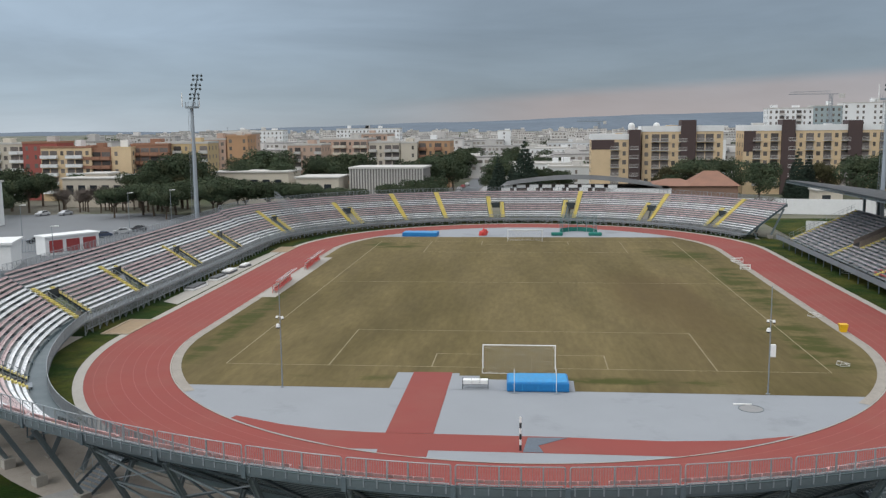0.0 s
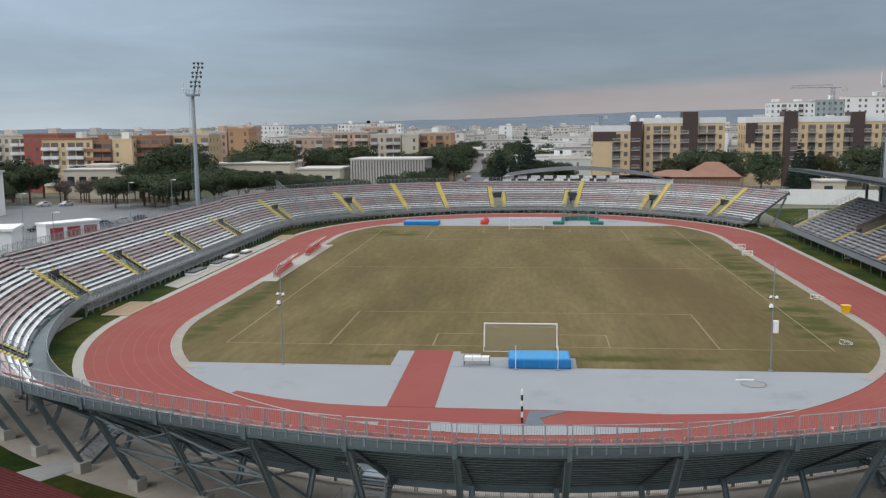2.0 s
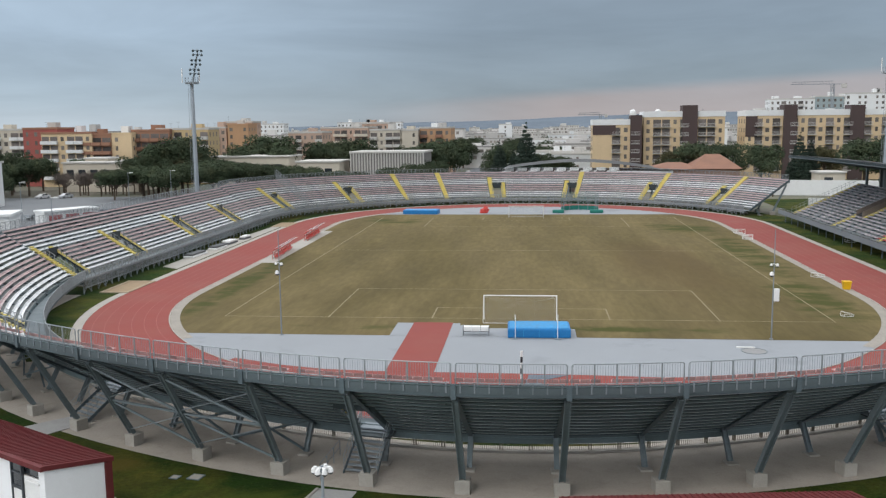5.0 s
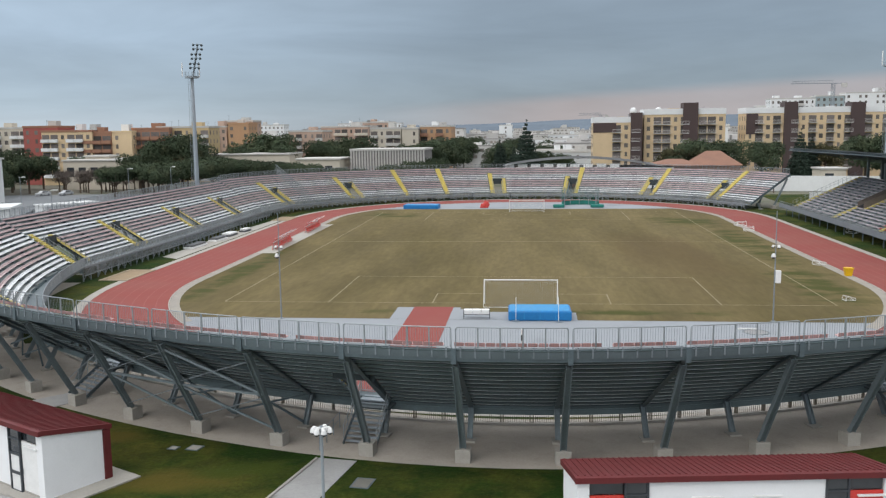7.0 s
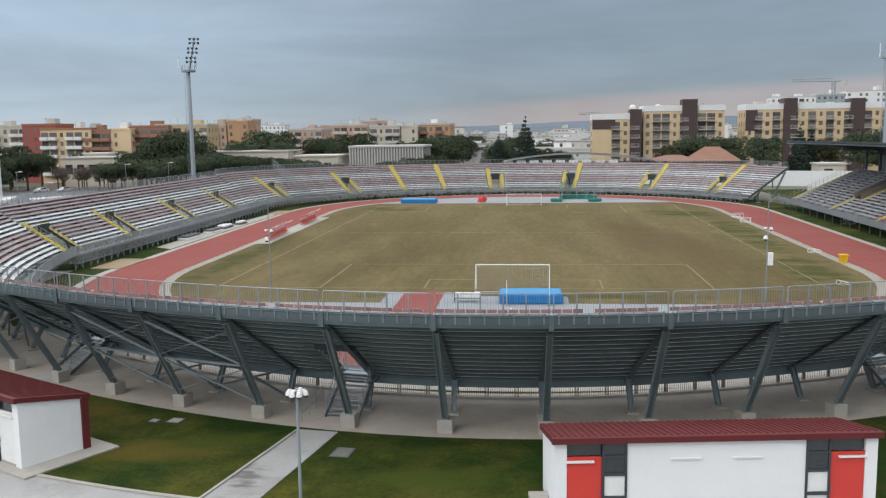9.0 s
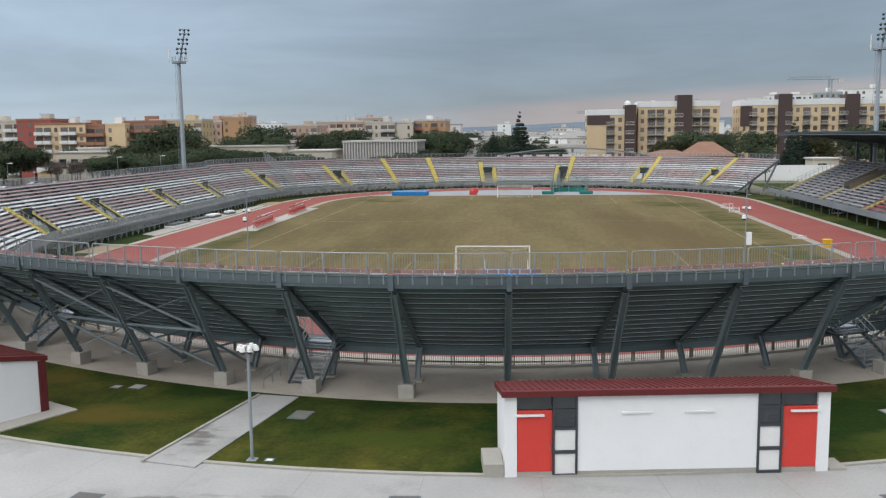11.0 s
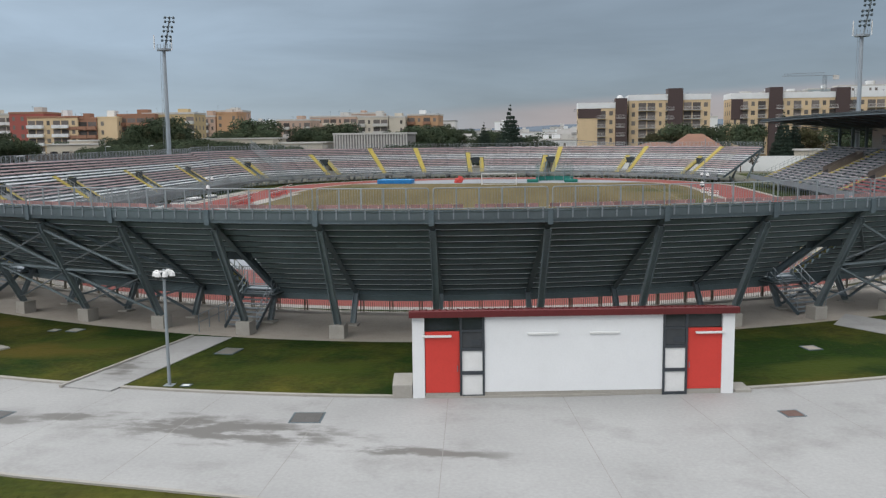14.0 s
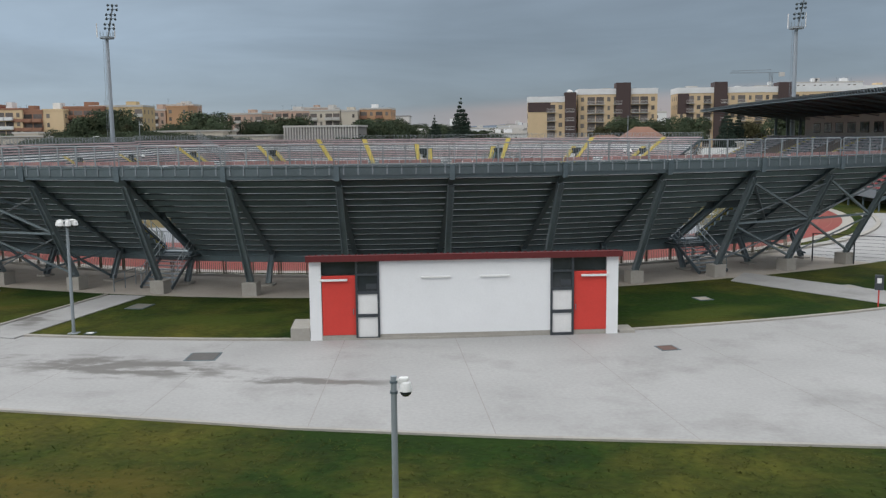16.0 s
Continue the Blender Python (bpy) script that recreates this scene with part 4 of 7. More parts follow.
def kiosk(m, label, doors=True):
    """A flat white service kiosk with two red doors, glazed side panels and a ribbed red roof; its front faces -y, its base at z 0."""
    root = thing("kiosk", label, "kiosk", m, group="service kiosks")
    L, D, H = 13.3, 3.6, 3.42
    dw, gw = 1.45, 1.02
    ends = 0.5
    # wall with openings left for doors and glazing
    walls = []
    for dims in ((0, ends, 0, D), (ends, L - ends, 0.55, D), (L - ends, L, 0, D), (ends + dw + gw, L - ends - dw - gw, 0, 0.55)):
        bm = bmesh.new()
        box(bm, *dims, 0.22 if dims[3] < D else 0, H)
        walls.append(part("wall", bm, WHITE, root, "smooth white rendered wall"))
    bm = bmesh.new()
    box(bm, ends + dw + gw, L - ends - dw - gw, 0.012, 0.54, 0.0, 0.219)
    part("plinth", bm, CONCRETE, root)
    for x0, flip_ in ((ends, False), (L - ends - dw, True)):
        bm = bmesh.new()
        soft_box(bm, x0 + 0.02, x0 + dw, 0.05, 0.14, 0.2, 2.78, 0.02)
        door = part("door", bm, RED_PAINT if doors else WHITE_PAINT, root, "red painted metal door" if doors else "white painted metal door")
        bm = bmesh.new()
        box(bm, x0 + 0.02, x0 + dw - 0.01, 0.03, 0.2, 0.0, 0.195)
        part("step", bm, CONCRETE, root)
        bm = bmesh.new()
        hx = x0 + (0.1 if flip_ else dw - 0.1)
        tube(bm, (hx, 0.02, 1.1), (hx, 0.02, 1.35), 0.018, n=6)
        part("handle", bm, STEEL, door)
        bm = bmesh.new()
        box(bm, x0, x0 + dw, 0.16, 0.22, 2.8, H - 0.02)
        part("fanlight", bm, GLASS, root, "dark glazed strip over the door")
        bm = bmesh.new()
        lx = x0 - 0.08 if not flip_ else x0 + 0.32
        soft_box(bm, lx, lx + 1.2, -0.1, 0.02, 2.56, 2.65, 0.02)
        part("strip_lamp", bm, WHITE_PAINT, root, "slim white strip lamp")
        g0 = x0 + dw if not flip_ else x0 - gw
        bm = bmesh.new()
        for xa, xb, za, zb in ((g0, g0 + 0.09, 0, H), (g0 + gw - 0.09, g0 + gw, 0, H), (g0 + 0.09, g0 + gw - 0.09, 0, 0.12), (g0 + 0.09, g0 + gw - 0.09, 0.98, 1.12),
                               (g0 + 0.09, g0 + gw - 0.09, 1.98, 2.1), (g0 + 0.09, g0 + gw - 0.09, 2.78, 2.86)):
            box(bm, xa, xb, -0.06, 0.1, za, zb)
        part("window_frame", bm, FRAME_DARK, root)
        for za, zb, material, nm in ((0.12, 0.98, WHITE_PAINT, "panel"), (1.12, 1.98, WHITE_PAINT, "panel"), (2.1, 2.78, GLASS, "pane"), (2.86, H - 0.02, GLASS, "pane")):
            bm = bmesh.new()
            box(bm, g0 + 0.09, g0 + gw - 0.09, 0.0, 0.04, za, zb)
            part(nm, bm, material, root)
        bm = bmesh.new()
        box(bm, g0 + 0.45, g0 + gw - 0.12, -0.015, 0.0, 2.2, 2.42)
        part("vent", bm, FRAME_DARK, root)
    for x in (L / 2 - 1.9, L / 2 + 0.65):
        bm = bmesh.new()
        soft_box(bm, x, x + 1.25, -0.09, 0.005, 2.62, 2.70, 0.02)
        part("strip_lamp", bm, WHITE_PAINT, root, "slim white strip lamp")
    # ribbed roof falling to the rear, its end trim carried down one gable
    HB = 2.75
    for o in walls:
        for v in o.data.vertices:
            if v.co.z > 3.0 and v.co.y > 1.0:
                v.co.z = HB
    slope = (HB - H) / D

    def falling(bm, x0_, x1_, y0_, y1_, lo, hi):
        for v in box(bm, x0_, x1_, y0_, y1_, lo, hi):
            v.co.z += H + slope * max(0.0, v.co.y)
    bm = bmesh.new()
    falling(bm, -0.12, L + 0.12, -0.24, 0.0, 0.0, 0.25)
    falling(bm, -0.12, L + 0.12, 0.0, D + 0.2, 0.0, 0.25)
    roof = part("roof", bm, RED_ROOF, root, "dark red metal roof with ribs")
    bm = bmesh.new()
    x = 0.0
    while x < L:
        falling(bm, x, x + 0.07, 0.0, D + 0.15, 0.25, 0.29)
        x += 0.28
    part("roof_ribbing", bm, RED_ROOF, roof, kind="stuff")
    bm = bmesh.new()
    box(bm, L + 0.002, L + 0.1, D - 0.3, D + 0.1, 0, HB)
    part("downpipe_cover", bm, RED_ROOF, root)
    for x0, x1 in ((-0.85, -0.03), (L + 0.11, L + 0.8)):
        bm = bmesh.new()
        soft_box(bm, x0, x1, 0.05, 2.0 if x0 < 0 else 1.2, -0.02, 0.55 if x0 < 0 else 0.12, 0.02)
        part("side_block", bm, CONCRETE, root, "pale concrete block at the gable")
    return root


kiosk(pose(3.0, -54.95, 0, 0, 0, 6.95), "white service kiosk with two red doors beside the forecourt")
kiosk(pose(-22.5 - 13.3 * 0.875, -51.0 + 13.3 * 0.484, 0.0, 0, 0, -29.0), "white service kiosk with a red roof beside the lawn path", False)
bm = bmesh.new()
soft_box(bm, -0.5, 14.5, -0.6, 4.6, -0.05, 0.11, 0.02)
tagged(part("pavement", bm, CONCRETE), "pale concrete slab round the second kiosk", "pavement", kind="structure").matrix_basis = pose(-22.5 - 13.3 * 0.875, -51.0 + 13.3 * 0.484, 0.0, 0, 0, -29.0)

for pts, lab in (([(-12.6, -54.3), (-10.15, -54.85), (-8.35, -44.6), (-10.5, -44.3)], "pale concrete path across the lawn to the stand stair"),
                 ([(24.6, -39.6), (26.2, -36.6), (36.5, -48.0), (32.2, -49.0)], "pale concrete path from the stand to the gate"),
                 ([(-30.6, -33.0), (-28.6, -34.0), (-33.0, -40.5), (-36.0, -39.0)], "pale concrete path beside the second kiosk")):
    bm = bmesh.new()
    sheet(bm, pts, 0.06, 0.1)
    tagged(part("path", bm, PAVING), lab, "path", kind="structure")
bm = bmesh.new()
for p, q in (((-12.68, -54.4), (-10.6, -44.4)),):
    beam(bm, (*p, 0.07), (*q, 0.07), 0.14, 0.12)
tagged(part("kerb", bm, CONCRETE), "pale concrete kerb along the path", "kerb", kind="structure")



def path_rail(x0, y0, x1, y1):
    """Tube handrail beside a path: posts, top and middle rail."""
    root = thing("handrail", "grey tube handrail beside the path under the stand", "handrail")
    a, b = Vector((x0, y0, 0)), Vector((x1, y1, 0))
    for k in range(4):
        bm = bmesh.new()
        p = a.lerp(b, k / 3)
        tube(bm, p, p + Vector((0, 0, 1.0)), 0.03, n=6)
        part("post", bm, STEEL, root)
    for z in (0.55, 1.0):
        bm = bmesh.new()
        tube(bm, a + Vector((0, 0, z)), b + Vector((0, 0, z)), 0.022, n=6)
        part("rail", bm, STEEL, root)


path_rail(-10.75, -43.1, -10.45, -39.2)

# joints of the forecourt
rnd = random.Random(4)
bm = bmesh.new()
JOINT = mat("joint_filler", (0.30, 0.29, 0.275), 0.9, var=0.15, bump=0)
for a in range(-36, 40, 4):
    p, q = near_arc(68.02, a), near_arc(82.0 if a > -8 else 77.0, a)
    d = (Vector(q) - Vector(p)).normalized()
    n_ = Vector((-d.y, d.x)) * 0.016
    P, Q = Vector(p), Vector(q)
    bm.faces.new([bm.verts.new((*v, 0.0047)) for v in (P - n_, Q - n_, Q + n_, P + n_)])
tagged(part("joint", bm, JOINT), "thin radial joints in the forecourt concrete", "joints", kind="structure")


def cover(x, y, w, d, turn, label, material=None, z=0.0):
    root = thing("manhole_cover", label, "manhole cover", pose(x, y, z, 0, 0, turn))
    bm = bmesh.new()
    for a, b, c, e in ((-w / 2, w / 2, -d / 2, -d / 2 + 0.07), (-w / 2, w / 2, d / 2 - 0.07, d / 2), (-w / 2, -w / 2 + 0.07, -d / 2 + 0.07, d / 2 - 0.07), (w / 2 - 0.07, w / 2, -d / 2 + 0.07, d / 2 - 0.07)):
        box(bm, a, b, c, e, -0.03, 0.014)
    part("frame", bm, STEEL_DARK, root)
    bm = bmesh.new()
    soft_box(bm, -w / 2 + 0.08, w / 2 - 0.08, -d / 2 + 0.08, d / 2 - 0.08, -0.03, 0.02, 0.008)
    part("lid", bm, material or mat("cast_iron_lid", (0.13, 0.125, 0.12), 0.7, metal=0.3, var=0.2, scale=2), root)


cover(-0.75, -57.75, 1.25, 1.3, 4, "dark iron manhole cover set in the concrete")
cover(17.85, -56.0, 0.8, 0.85, 14, "brown iron manhole cover set in the concrete", mat("rusty_lid", (0.14, 0.085, 0.07), 0.8, var=0.2, scale=2))
cover(-13.3, -58.3, 1.2, 1.2, -8, "dark iron manhole cover set in the concrete")
cover(21.7, -45.3, 0.8, 0.9, 16, "pale concrete cover slab in the lawn", APRON, 0.045)
cover(-7.45, -47.6, 1.0, 1.3, -8, "grey cover slab in the lawn", mat("dull_grey_slab", (0.17, 0.165, 0.145), 0.9, var=0.15, scale=1.5, grime=0.3), 0.045)
cover(-18.0, -43.2, 0.8, 0.8, -12, "pale concrete cover slab in the lawn", CONCRETE, 0.045)
cover(-19.2, -43.3, 0.55, 0.55, -12, "small pale concrete cover slab in the lawn", CONCRETE, 0.045)
cover(30.6, -41.6, 0.9, 1.0, 22, "pale concrete cover slab in the lawn", CONCRETE, 0.045)
cover(-7.2, -53.8, 0.45, 0.4, 0, "small white cover beside the lamp post", WHITE_PAINT, 0.045)


def dome_camera(bm_body, bm_glass, c, r=0.17):
    x, y, z = c
    tube(bm_body, (x, y, z), (x, y, z + 0.75 * r), r, r * 0.86, 12)
    dome(bm_body, (x, y, z + 0.75 * r), r * 0.86, 12, 3)
    dome(bm_glass, (x, y, z - 0.004), r * 0.86, 12, 3, down=True)


def camera_post(x, y, h, label, heads, r=0.075, head=0.17):
    root = thing("camera_post", label, "post", pose(x, y, 0.02))
    bm = bmesh.new()
    tube(bm, (0, 0, 0), (0, 0, h), r, r * 0.85, 14)
    post = part("post", bm, mat("pale_grey_post", (0.30, 0.335, 0.36), 0.5, metal=0.3, var=0.06, bump=0.03), root)
    bm = bmesh.new()
    soft_box(bm, -0.22, 0.22, -0.22, 0.22, 0, 0.03, 0.01)
    part("base_plate", bm, STEEL, root)
    for z in (h - 0.12, h - 0.3):
        bm = bmesh.new()
        tube(bm, (0, 0, z), (0, 0, z + 0.04), r * 1.12, n=14)
        part("clamp", bm, STEEL_DARK, root)
    for dx, dy in heads:
        bb, bg = bmesh.new(), bmesh.new()
        d = Vector((dx, dy, 0))
        beam(bb, (0, 0, h - 0.08), d * 0.8 + Vector((0, 0, h - 0.08)), 0.05)
        soft_box(bb, dx * 0.85 - 0.08, dx * 0.85 + 0.08, dy * 0.85 - 0.06, dy * 0.85 + 0.06, h - 0.13, h - 0.02, 0.03)
        dome_camera(bb, bg, (dx, dy, h - 0.09 - 1.4 * head), head)
        cam_body = part("camera_housing", bb, WHITE_PAINT, root, "white dome camera housing")
        part("dome", bg, GLASS, cam_body)
    return root


camera_post(-7.98, -53.75, 5.15, "slim grey post with a cluster of white dome cameras", [(-0.36, -0.05), (-0.13, -0.3), (0.17, -0.27), (0.37, 0.02), (0.1, 0.3)], 0.075, 0.135)
camera_post(9.17, -77.2, 4.64, "grey steel post with one white dome camera", [(0.2, 0.02)], 0.062, 0.12)


def phone_post(x, y):
    root = thing("access_post", "small dark intercom panel on a red post", "post", pose(x, y, 0.02, 0, 0, -20))
    bm = bmesh.new()
    tube(bm, (0, 0, 0), (0, 0, 0.9), 0.035, n=8)
    part("post", bm, ORANGE_RED, root)
    bm = bmesh.new()
    soft_box(bm, -0.2, 0.2, -0.1, 0.1, 0.85, 1.6, 0.03)
    part("panel", bm, FRAME_DARK, root)
    bm = bmesh.new()
    soft_box(bm, -0.1, 0.1, -0.125, -0.1, 1.2, 1.45, 0.01)
    part("screen", bm, WHITE_PAINT, root)


phone_post(29.75, -47.4)


def grass_tufts():
    """Loose tufts on the lawns near the camera."""
    rnd = random.Random(7)
    verts, faces = [], []

    def tuft(x, y, s):
        for _ in range(5):
            a = rnd.random() * math.tau
            w, h = 0.014 * s, (0.02 + 0.03 * rnd.random()) * s
            ox, oy = x + rnd.uniform(-0.08, 0.08) * s, y + rnd.uniform(-0.08, 0.08) * s
            dx, dy = math.cos(a) * w, math.sin(a) * w
            lx, ly = rnd.uniform(-0.09, 0.09) * s, rnd.uniform(-0.09, 0.09) * s
            i = len(verts)
            verts.extend([(ox - dx, oy - dy, 0.0), (ox + dx, oy + dy, 0.0), (ox + lx, oy + ly, h)])
            faces.append((i, i + 1, i + 2))
    for _ in range(9000):
        x = rnd.uniform(-16, 34)
        tuft(x, rnd.uniform(-80, -67.6 + (0.1 * (11 - x) if x < 11 else 0)), 0.8 + 0.8 * rnd.random() ** 3)
    for _ in range(9000):
        a, r = rnd.uniform(-27, 28), rnd.uniform(58.3, 67.6)
        x, y = near_arc(r, a)
        if -12.9 < x < -7.9 or (2.3 < x < 16.6 and y < -51.5):
            continue
        tuft(x, y, 0.75)
    me = bpy.data.meshes.new("grass_tufts")
    me.from_pydata(verts, [], faces)
    me.materials.append(BLADES)
    tagged(new("grass", me), "loose grass blades over the lawns", "grass", kind="stuff").location = (0, 0, 0.02)


grass_tufts()

# ---- on the field ----


def goal(y, turn, label):
    root = thing("football_goal", label, "goal", pose(0, y, 0.03, 0, 0, turn), group="football goals")
    w, h, r = 3.66, 2.44, 0.06
    for x in (-w - r, w + r):
        bm = bmesh.new()
        tube(bm, (x, 0, 0), (x, 0, h + 2 * r), r, n=10)
        part("upright", bm, WHITE_PAINT, root)
        bm = bmesh.new()
        tube(bm, (x, 0, h), (x, 0.9, h), 0.025, n=6)
        tube(bm, (x, 0.9, h), (x, 1.9, 0.03), 0.025, n=6)
        part("stay", bm, WHITE_PAINT, root)
    bm = bmesh.new()
    tube(bm, (-w - 2 * r, 0, h + r), (w + 2 * r, 0, h + r), r, n=10)
    part("crossbar", bm, WHITE_PAINT, root)
    bm = bmesh.new()
    tube(bm, (-w - r, 1.9, 0.03), (w + r, 1.9, 0.03), 0.03, n=6)
    part("ground_bar", bm, WHITE_PAINT, root)
    # net: thin square cords with a sagging top
    me_v, me_f = [], []

    def cord(p, q, t=0.006):
        p, q = Vector(p), Vector(q)
        d = (q - p).normalized()
        s = d.orthogonal().normalized() * t
        u = d.cross(s.normalized()) * t
        i = len(me_v)
        me_v.extend([tuple(p - s), tuple(p + s), tuple(p + u), tuple(q - s), tuple(q + s), tuple(q + u)])
        me_f.extend([(i, i + 1, i + 4, i + 3), (i + 1, i + 2, i + 5, i + 4), (i + 2, i, i + 3, i + 5)])

    def surf(u, v):
        x = -w + 2 * w * u
        sag = 0.45 * 4 * u * (1 - u)
        prof = [(0.0, h), (0.9, h - sag), (1.35, 1.2 - 0.1 * sag), (1.9, 0.03)]
        k = min(2, int(v * 3))
        f = v * 3 - k
        return (x, prof[k][0] + f * (prof[k + 1][0] - prof[k][0]), prof[k][1] + f * (prof[k + 1][1] - prof[k][1]))
    NU, NV = 40, 24
    for i in range(NU + 1):
        for j in range(0, NV, 2):
            cord(surf(i / NU, j / NV), surf(i / NU, (j + 2) / NV))
    for j in range(NV + 1):
        for i in range(0, NU, 2):
            cord(surf(i / NU, j / NV), surf((i + 2) / NU, j / NV))
    me = bpy.data.meshes.new("net")
    me.from_pydata(me_v, [], me_f)
    me.materials.append(mat("white_net_cord", (0.55, 0.54, 0.5), 0.8, var=0.1, bump=0))
    net = new("net", me)
    net.parent = root
    return root


goal(-0.3, 180, "white football goal with a sagging net on the worn goal line")
goal(102.1, 0, "white football goal far across the pitch")


def jump_mat(m, w, d, h, label, uprights=True):
    root = thing("landing_mat", label, "landing mat", m, group="landing mats")
    bm = bmesh.new()
    soft_box(bm, -w / 2, w / 2, -d / 2, d / 2, 0.0, h, 0.14)
    part("mat", bm, BLUE, root)
    bm = bmesh.new()
    soft_box(bm, -w / 2 + 0.18, w / 2 - 0.18, -d / 2 + 0.18, d / 2 - 0.18, h - 0.02, h + 0.05, 0.03)
    part("cover_sheet", bm, LIGHT_BLUE, root)
    for k in range(3):
        bm = bmesh.new()
        beam(bm, (-w / 2 + w * (k + 1) / 4, -d / 2 - 0.012, 0.05), (-w / 2 + w * (k + 1) / 4, -d / 2 - 0.012, h - 0.1), 0.05, 0.015, up=(0, 1, 0))
        part("strap", bm, LIGHT_BLUE, root)
    return root


jump_mat(pose(1.85, -6.7, 0.036, 0, 0, 1.5), 5.9, 3.4, 0.9, "bright blue high jump landing mat with a paler top cover")
jump_mat(pose(-24.0, 111.8, 0.02, 0, 0, -3), 8.0, 3.8, 0.9, "blue pole vault landing mat behind the far goal")
for x in (-0.35, 3.6):
    root = thing("jump_upright", "slim white high jump upright in front of the mat", "upright", pose(x, -8.65, 0.036), group="jump uprights")
    bm = bmesh.new()
    tube(bm, (0, 0, 0.04), (0, 0, 2.3), 0.03, n=8)
    part("pole", bm, WHITE_PAINT, root)
    bm = bmesh.new()
    soft_box(bm, -0.3, 0.3, -0.25, 0.25, 0, 0.05, 0.02)
    part("base", bm, STEEL, root)


def bench(m):
    root = thing("bench", "white bench with a metal frame on the grey apron", "bench", m)
    for k in range(3):
        bm = bmesh.new()
        soft_box(bm, -1.2 + 0.82 * k, -0.42 + 0.82 * k, -0.35, 0.35, 0.42, 0.85, 0.06)
        part("cushion", bm, WHITE_PAINT, root, "worn white padded block")
    bm = bmesh.new()
    for x in (-1.22, 1.22):
        tube(bm, (x, -0.42, 0), (x, -0.42, 0.9), 0.03, n=6)
        tube(bm, (x, 0.42, 0), (x, 0.42, 0.9), 0.03, n=6)
    for y in (-0.42, 0.42):
        tube(bm, (-1.22, y, 0.4), (1.22, y, 0.4), 0.03, n=6)
    part("frame", bm, FRAME_DARK, root)


bench(pose(-4.1, -7.3, 0.036, 0, 0, 2))


def corner_mast(x, y, label, cabinet):
    root = thing("camera_mast", label, "mast", pose(x, y, 0.03), group="pitch camera masts")
    bm = bmesh.new()
    tube(bm, (0, 0, 0), (0, 0, 10.2), 0.07, 0.035, 10)
    part("pole", bm, STEEL, root)
    bm = bmesh.new()
    tube(bm, (0, 0, 0), (0, 0, 0.05), 0.2, n=10)
    part("base", bm, STEEL, root)
    for dx, z, r in ((0.26, 6.85, 0.15), (-0.28, 6.9, 0.13), (-0.2, 6.0, 0.21)):
        b1, b2 = bmesh.new(), bmesh.new()
        beam(b1, (0, 0, z + 0.15), (dx, -0.1, z + 0.15), 0.05)
        dome_camera(b1, b2, (dx, -0.1, z), r)
        body = part("camera_housing", b1, WHITE_PAINT, root, "white camera housing")
        part("dome", b2, GLASS, body)
    if cabinet:
        bm = bmesh.new()
        soft_box(bm, 0.06, 0.5, -0.28, 0.1, 3.6, 4.75, 0.04)
        part("cabinet", bm, WHITE_PAINT, root, "white equipment cabinet")


corner_mast(-22.9, -8.2, "thin grey mast with white cameras at the pitch corner", False)
corner_mast(23.2, -7.6, "thin grey mast with white cameras and a cabinet", True)


def dugout(m):
    root = thing("dugout", "long low shelter of red tubes and clear sheet", "dugout", m, group="dugouts")
    clear = mat("clear_shelter_sheet", (0.62, 0.55, 0.54), 0.25, var=0.1, scale=0.6, fine=4, bump=0)
    clear.node_tree.nodes["Principled BSDF"].inputs["Alpha"].default_value = 0.3
    half, n = 6.0, 9
    pts = [(0.0, 0.0), (0.0, 1.1), (-0.45, 1.75), (-1.3, 1.95)]
    for k in range(n):
        bm = bmesh.new()
        y = -half + 2 * half * k / (n - 1)
        for p, q in zip(pts, pts[1:]):
            tube(bm, (p[0], y, p[1]), (q[0], y, q[1]), 0.035, n=6)
        part("hoop", bm, ORANGE_RED, root)
    for x, z in pts[1:]:
        bm = bmesh.new()
        tube(bm, (x, -half, z), (x, half, z), 0.03, n=6)
        part("rail", bm, WHITE_PAINT, root)
    for k in range(n - 1):
        bm = bmesh.new()
        ya, yb = -half + 2 * half * k / (n - 1) + 0.03, -half + 2 * half * (k + 1) / (n - 1) - 0.03
        for (xa, za), (xb, zb) in zip(pts, pts[1:]):
            bm.faces.new([bm.verts.new(v) for v in ((xa + 0.04, ya, za + 0.05), (xa + 0.04, yb, za + 0.05), (xb + 0.04, yb, zb + 0.05), (xb + 0.04, ya, zb + 0.05))])
        bmesh.ops.remove_doubles(bm, verts=bm.verts[:], dist=0.001)
        bmesh.ops.solidify(bm, geom=bm.faces[:], thickness=0.01)
        part("sheet", bm, clear, root, "clear curved plastic sheet")
    for k in range(14):
        bm = bmesh.new()
        y = -half + 0.5 + (2 * half - 1) * k / 13
        soft_box(bm, -0.62, -0.22, y - 0.24, y + 0.24, 0.36, 0.44, 0.03)
        soft_box(bm, -0.26, -0.2, y - 0.24, y + 0.24, 0.4, 0.85, 0.03)
        box(bm, -0.45, -0.38, y - 0.04, y + 0.04, 0.0, 0.37)
        part("seat", bm, ORANGE_RED, root, "red plastic shell seat")


dugout(pose(-38.3, 46.0, 0.05, 0, 0, 183))
dugout(pose(-38.9, 68.0, 0.05, 0, 0, 182))
bm = bmesh.new()
sheet(bm, [(-39.5, 37), (-36.7, 37), (-37.0, 77), (-39.5, 77)], 0.05, 0.03)
tagged(part("pavement", bm, CONCRETE), "pale concrete strip under the team shelters", "pavement", kind="structure")


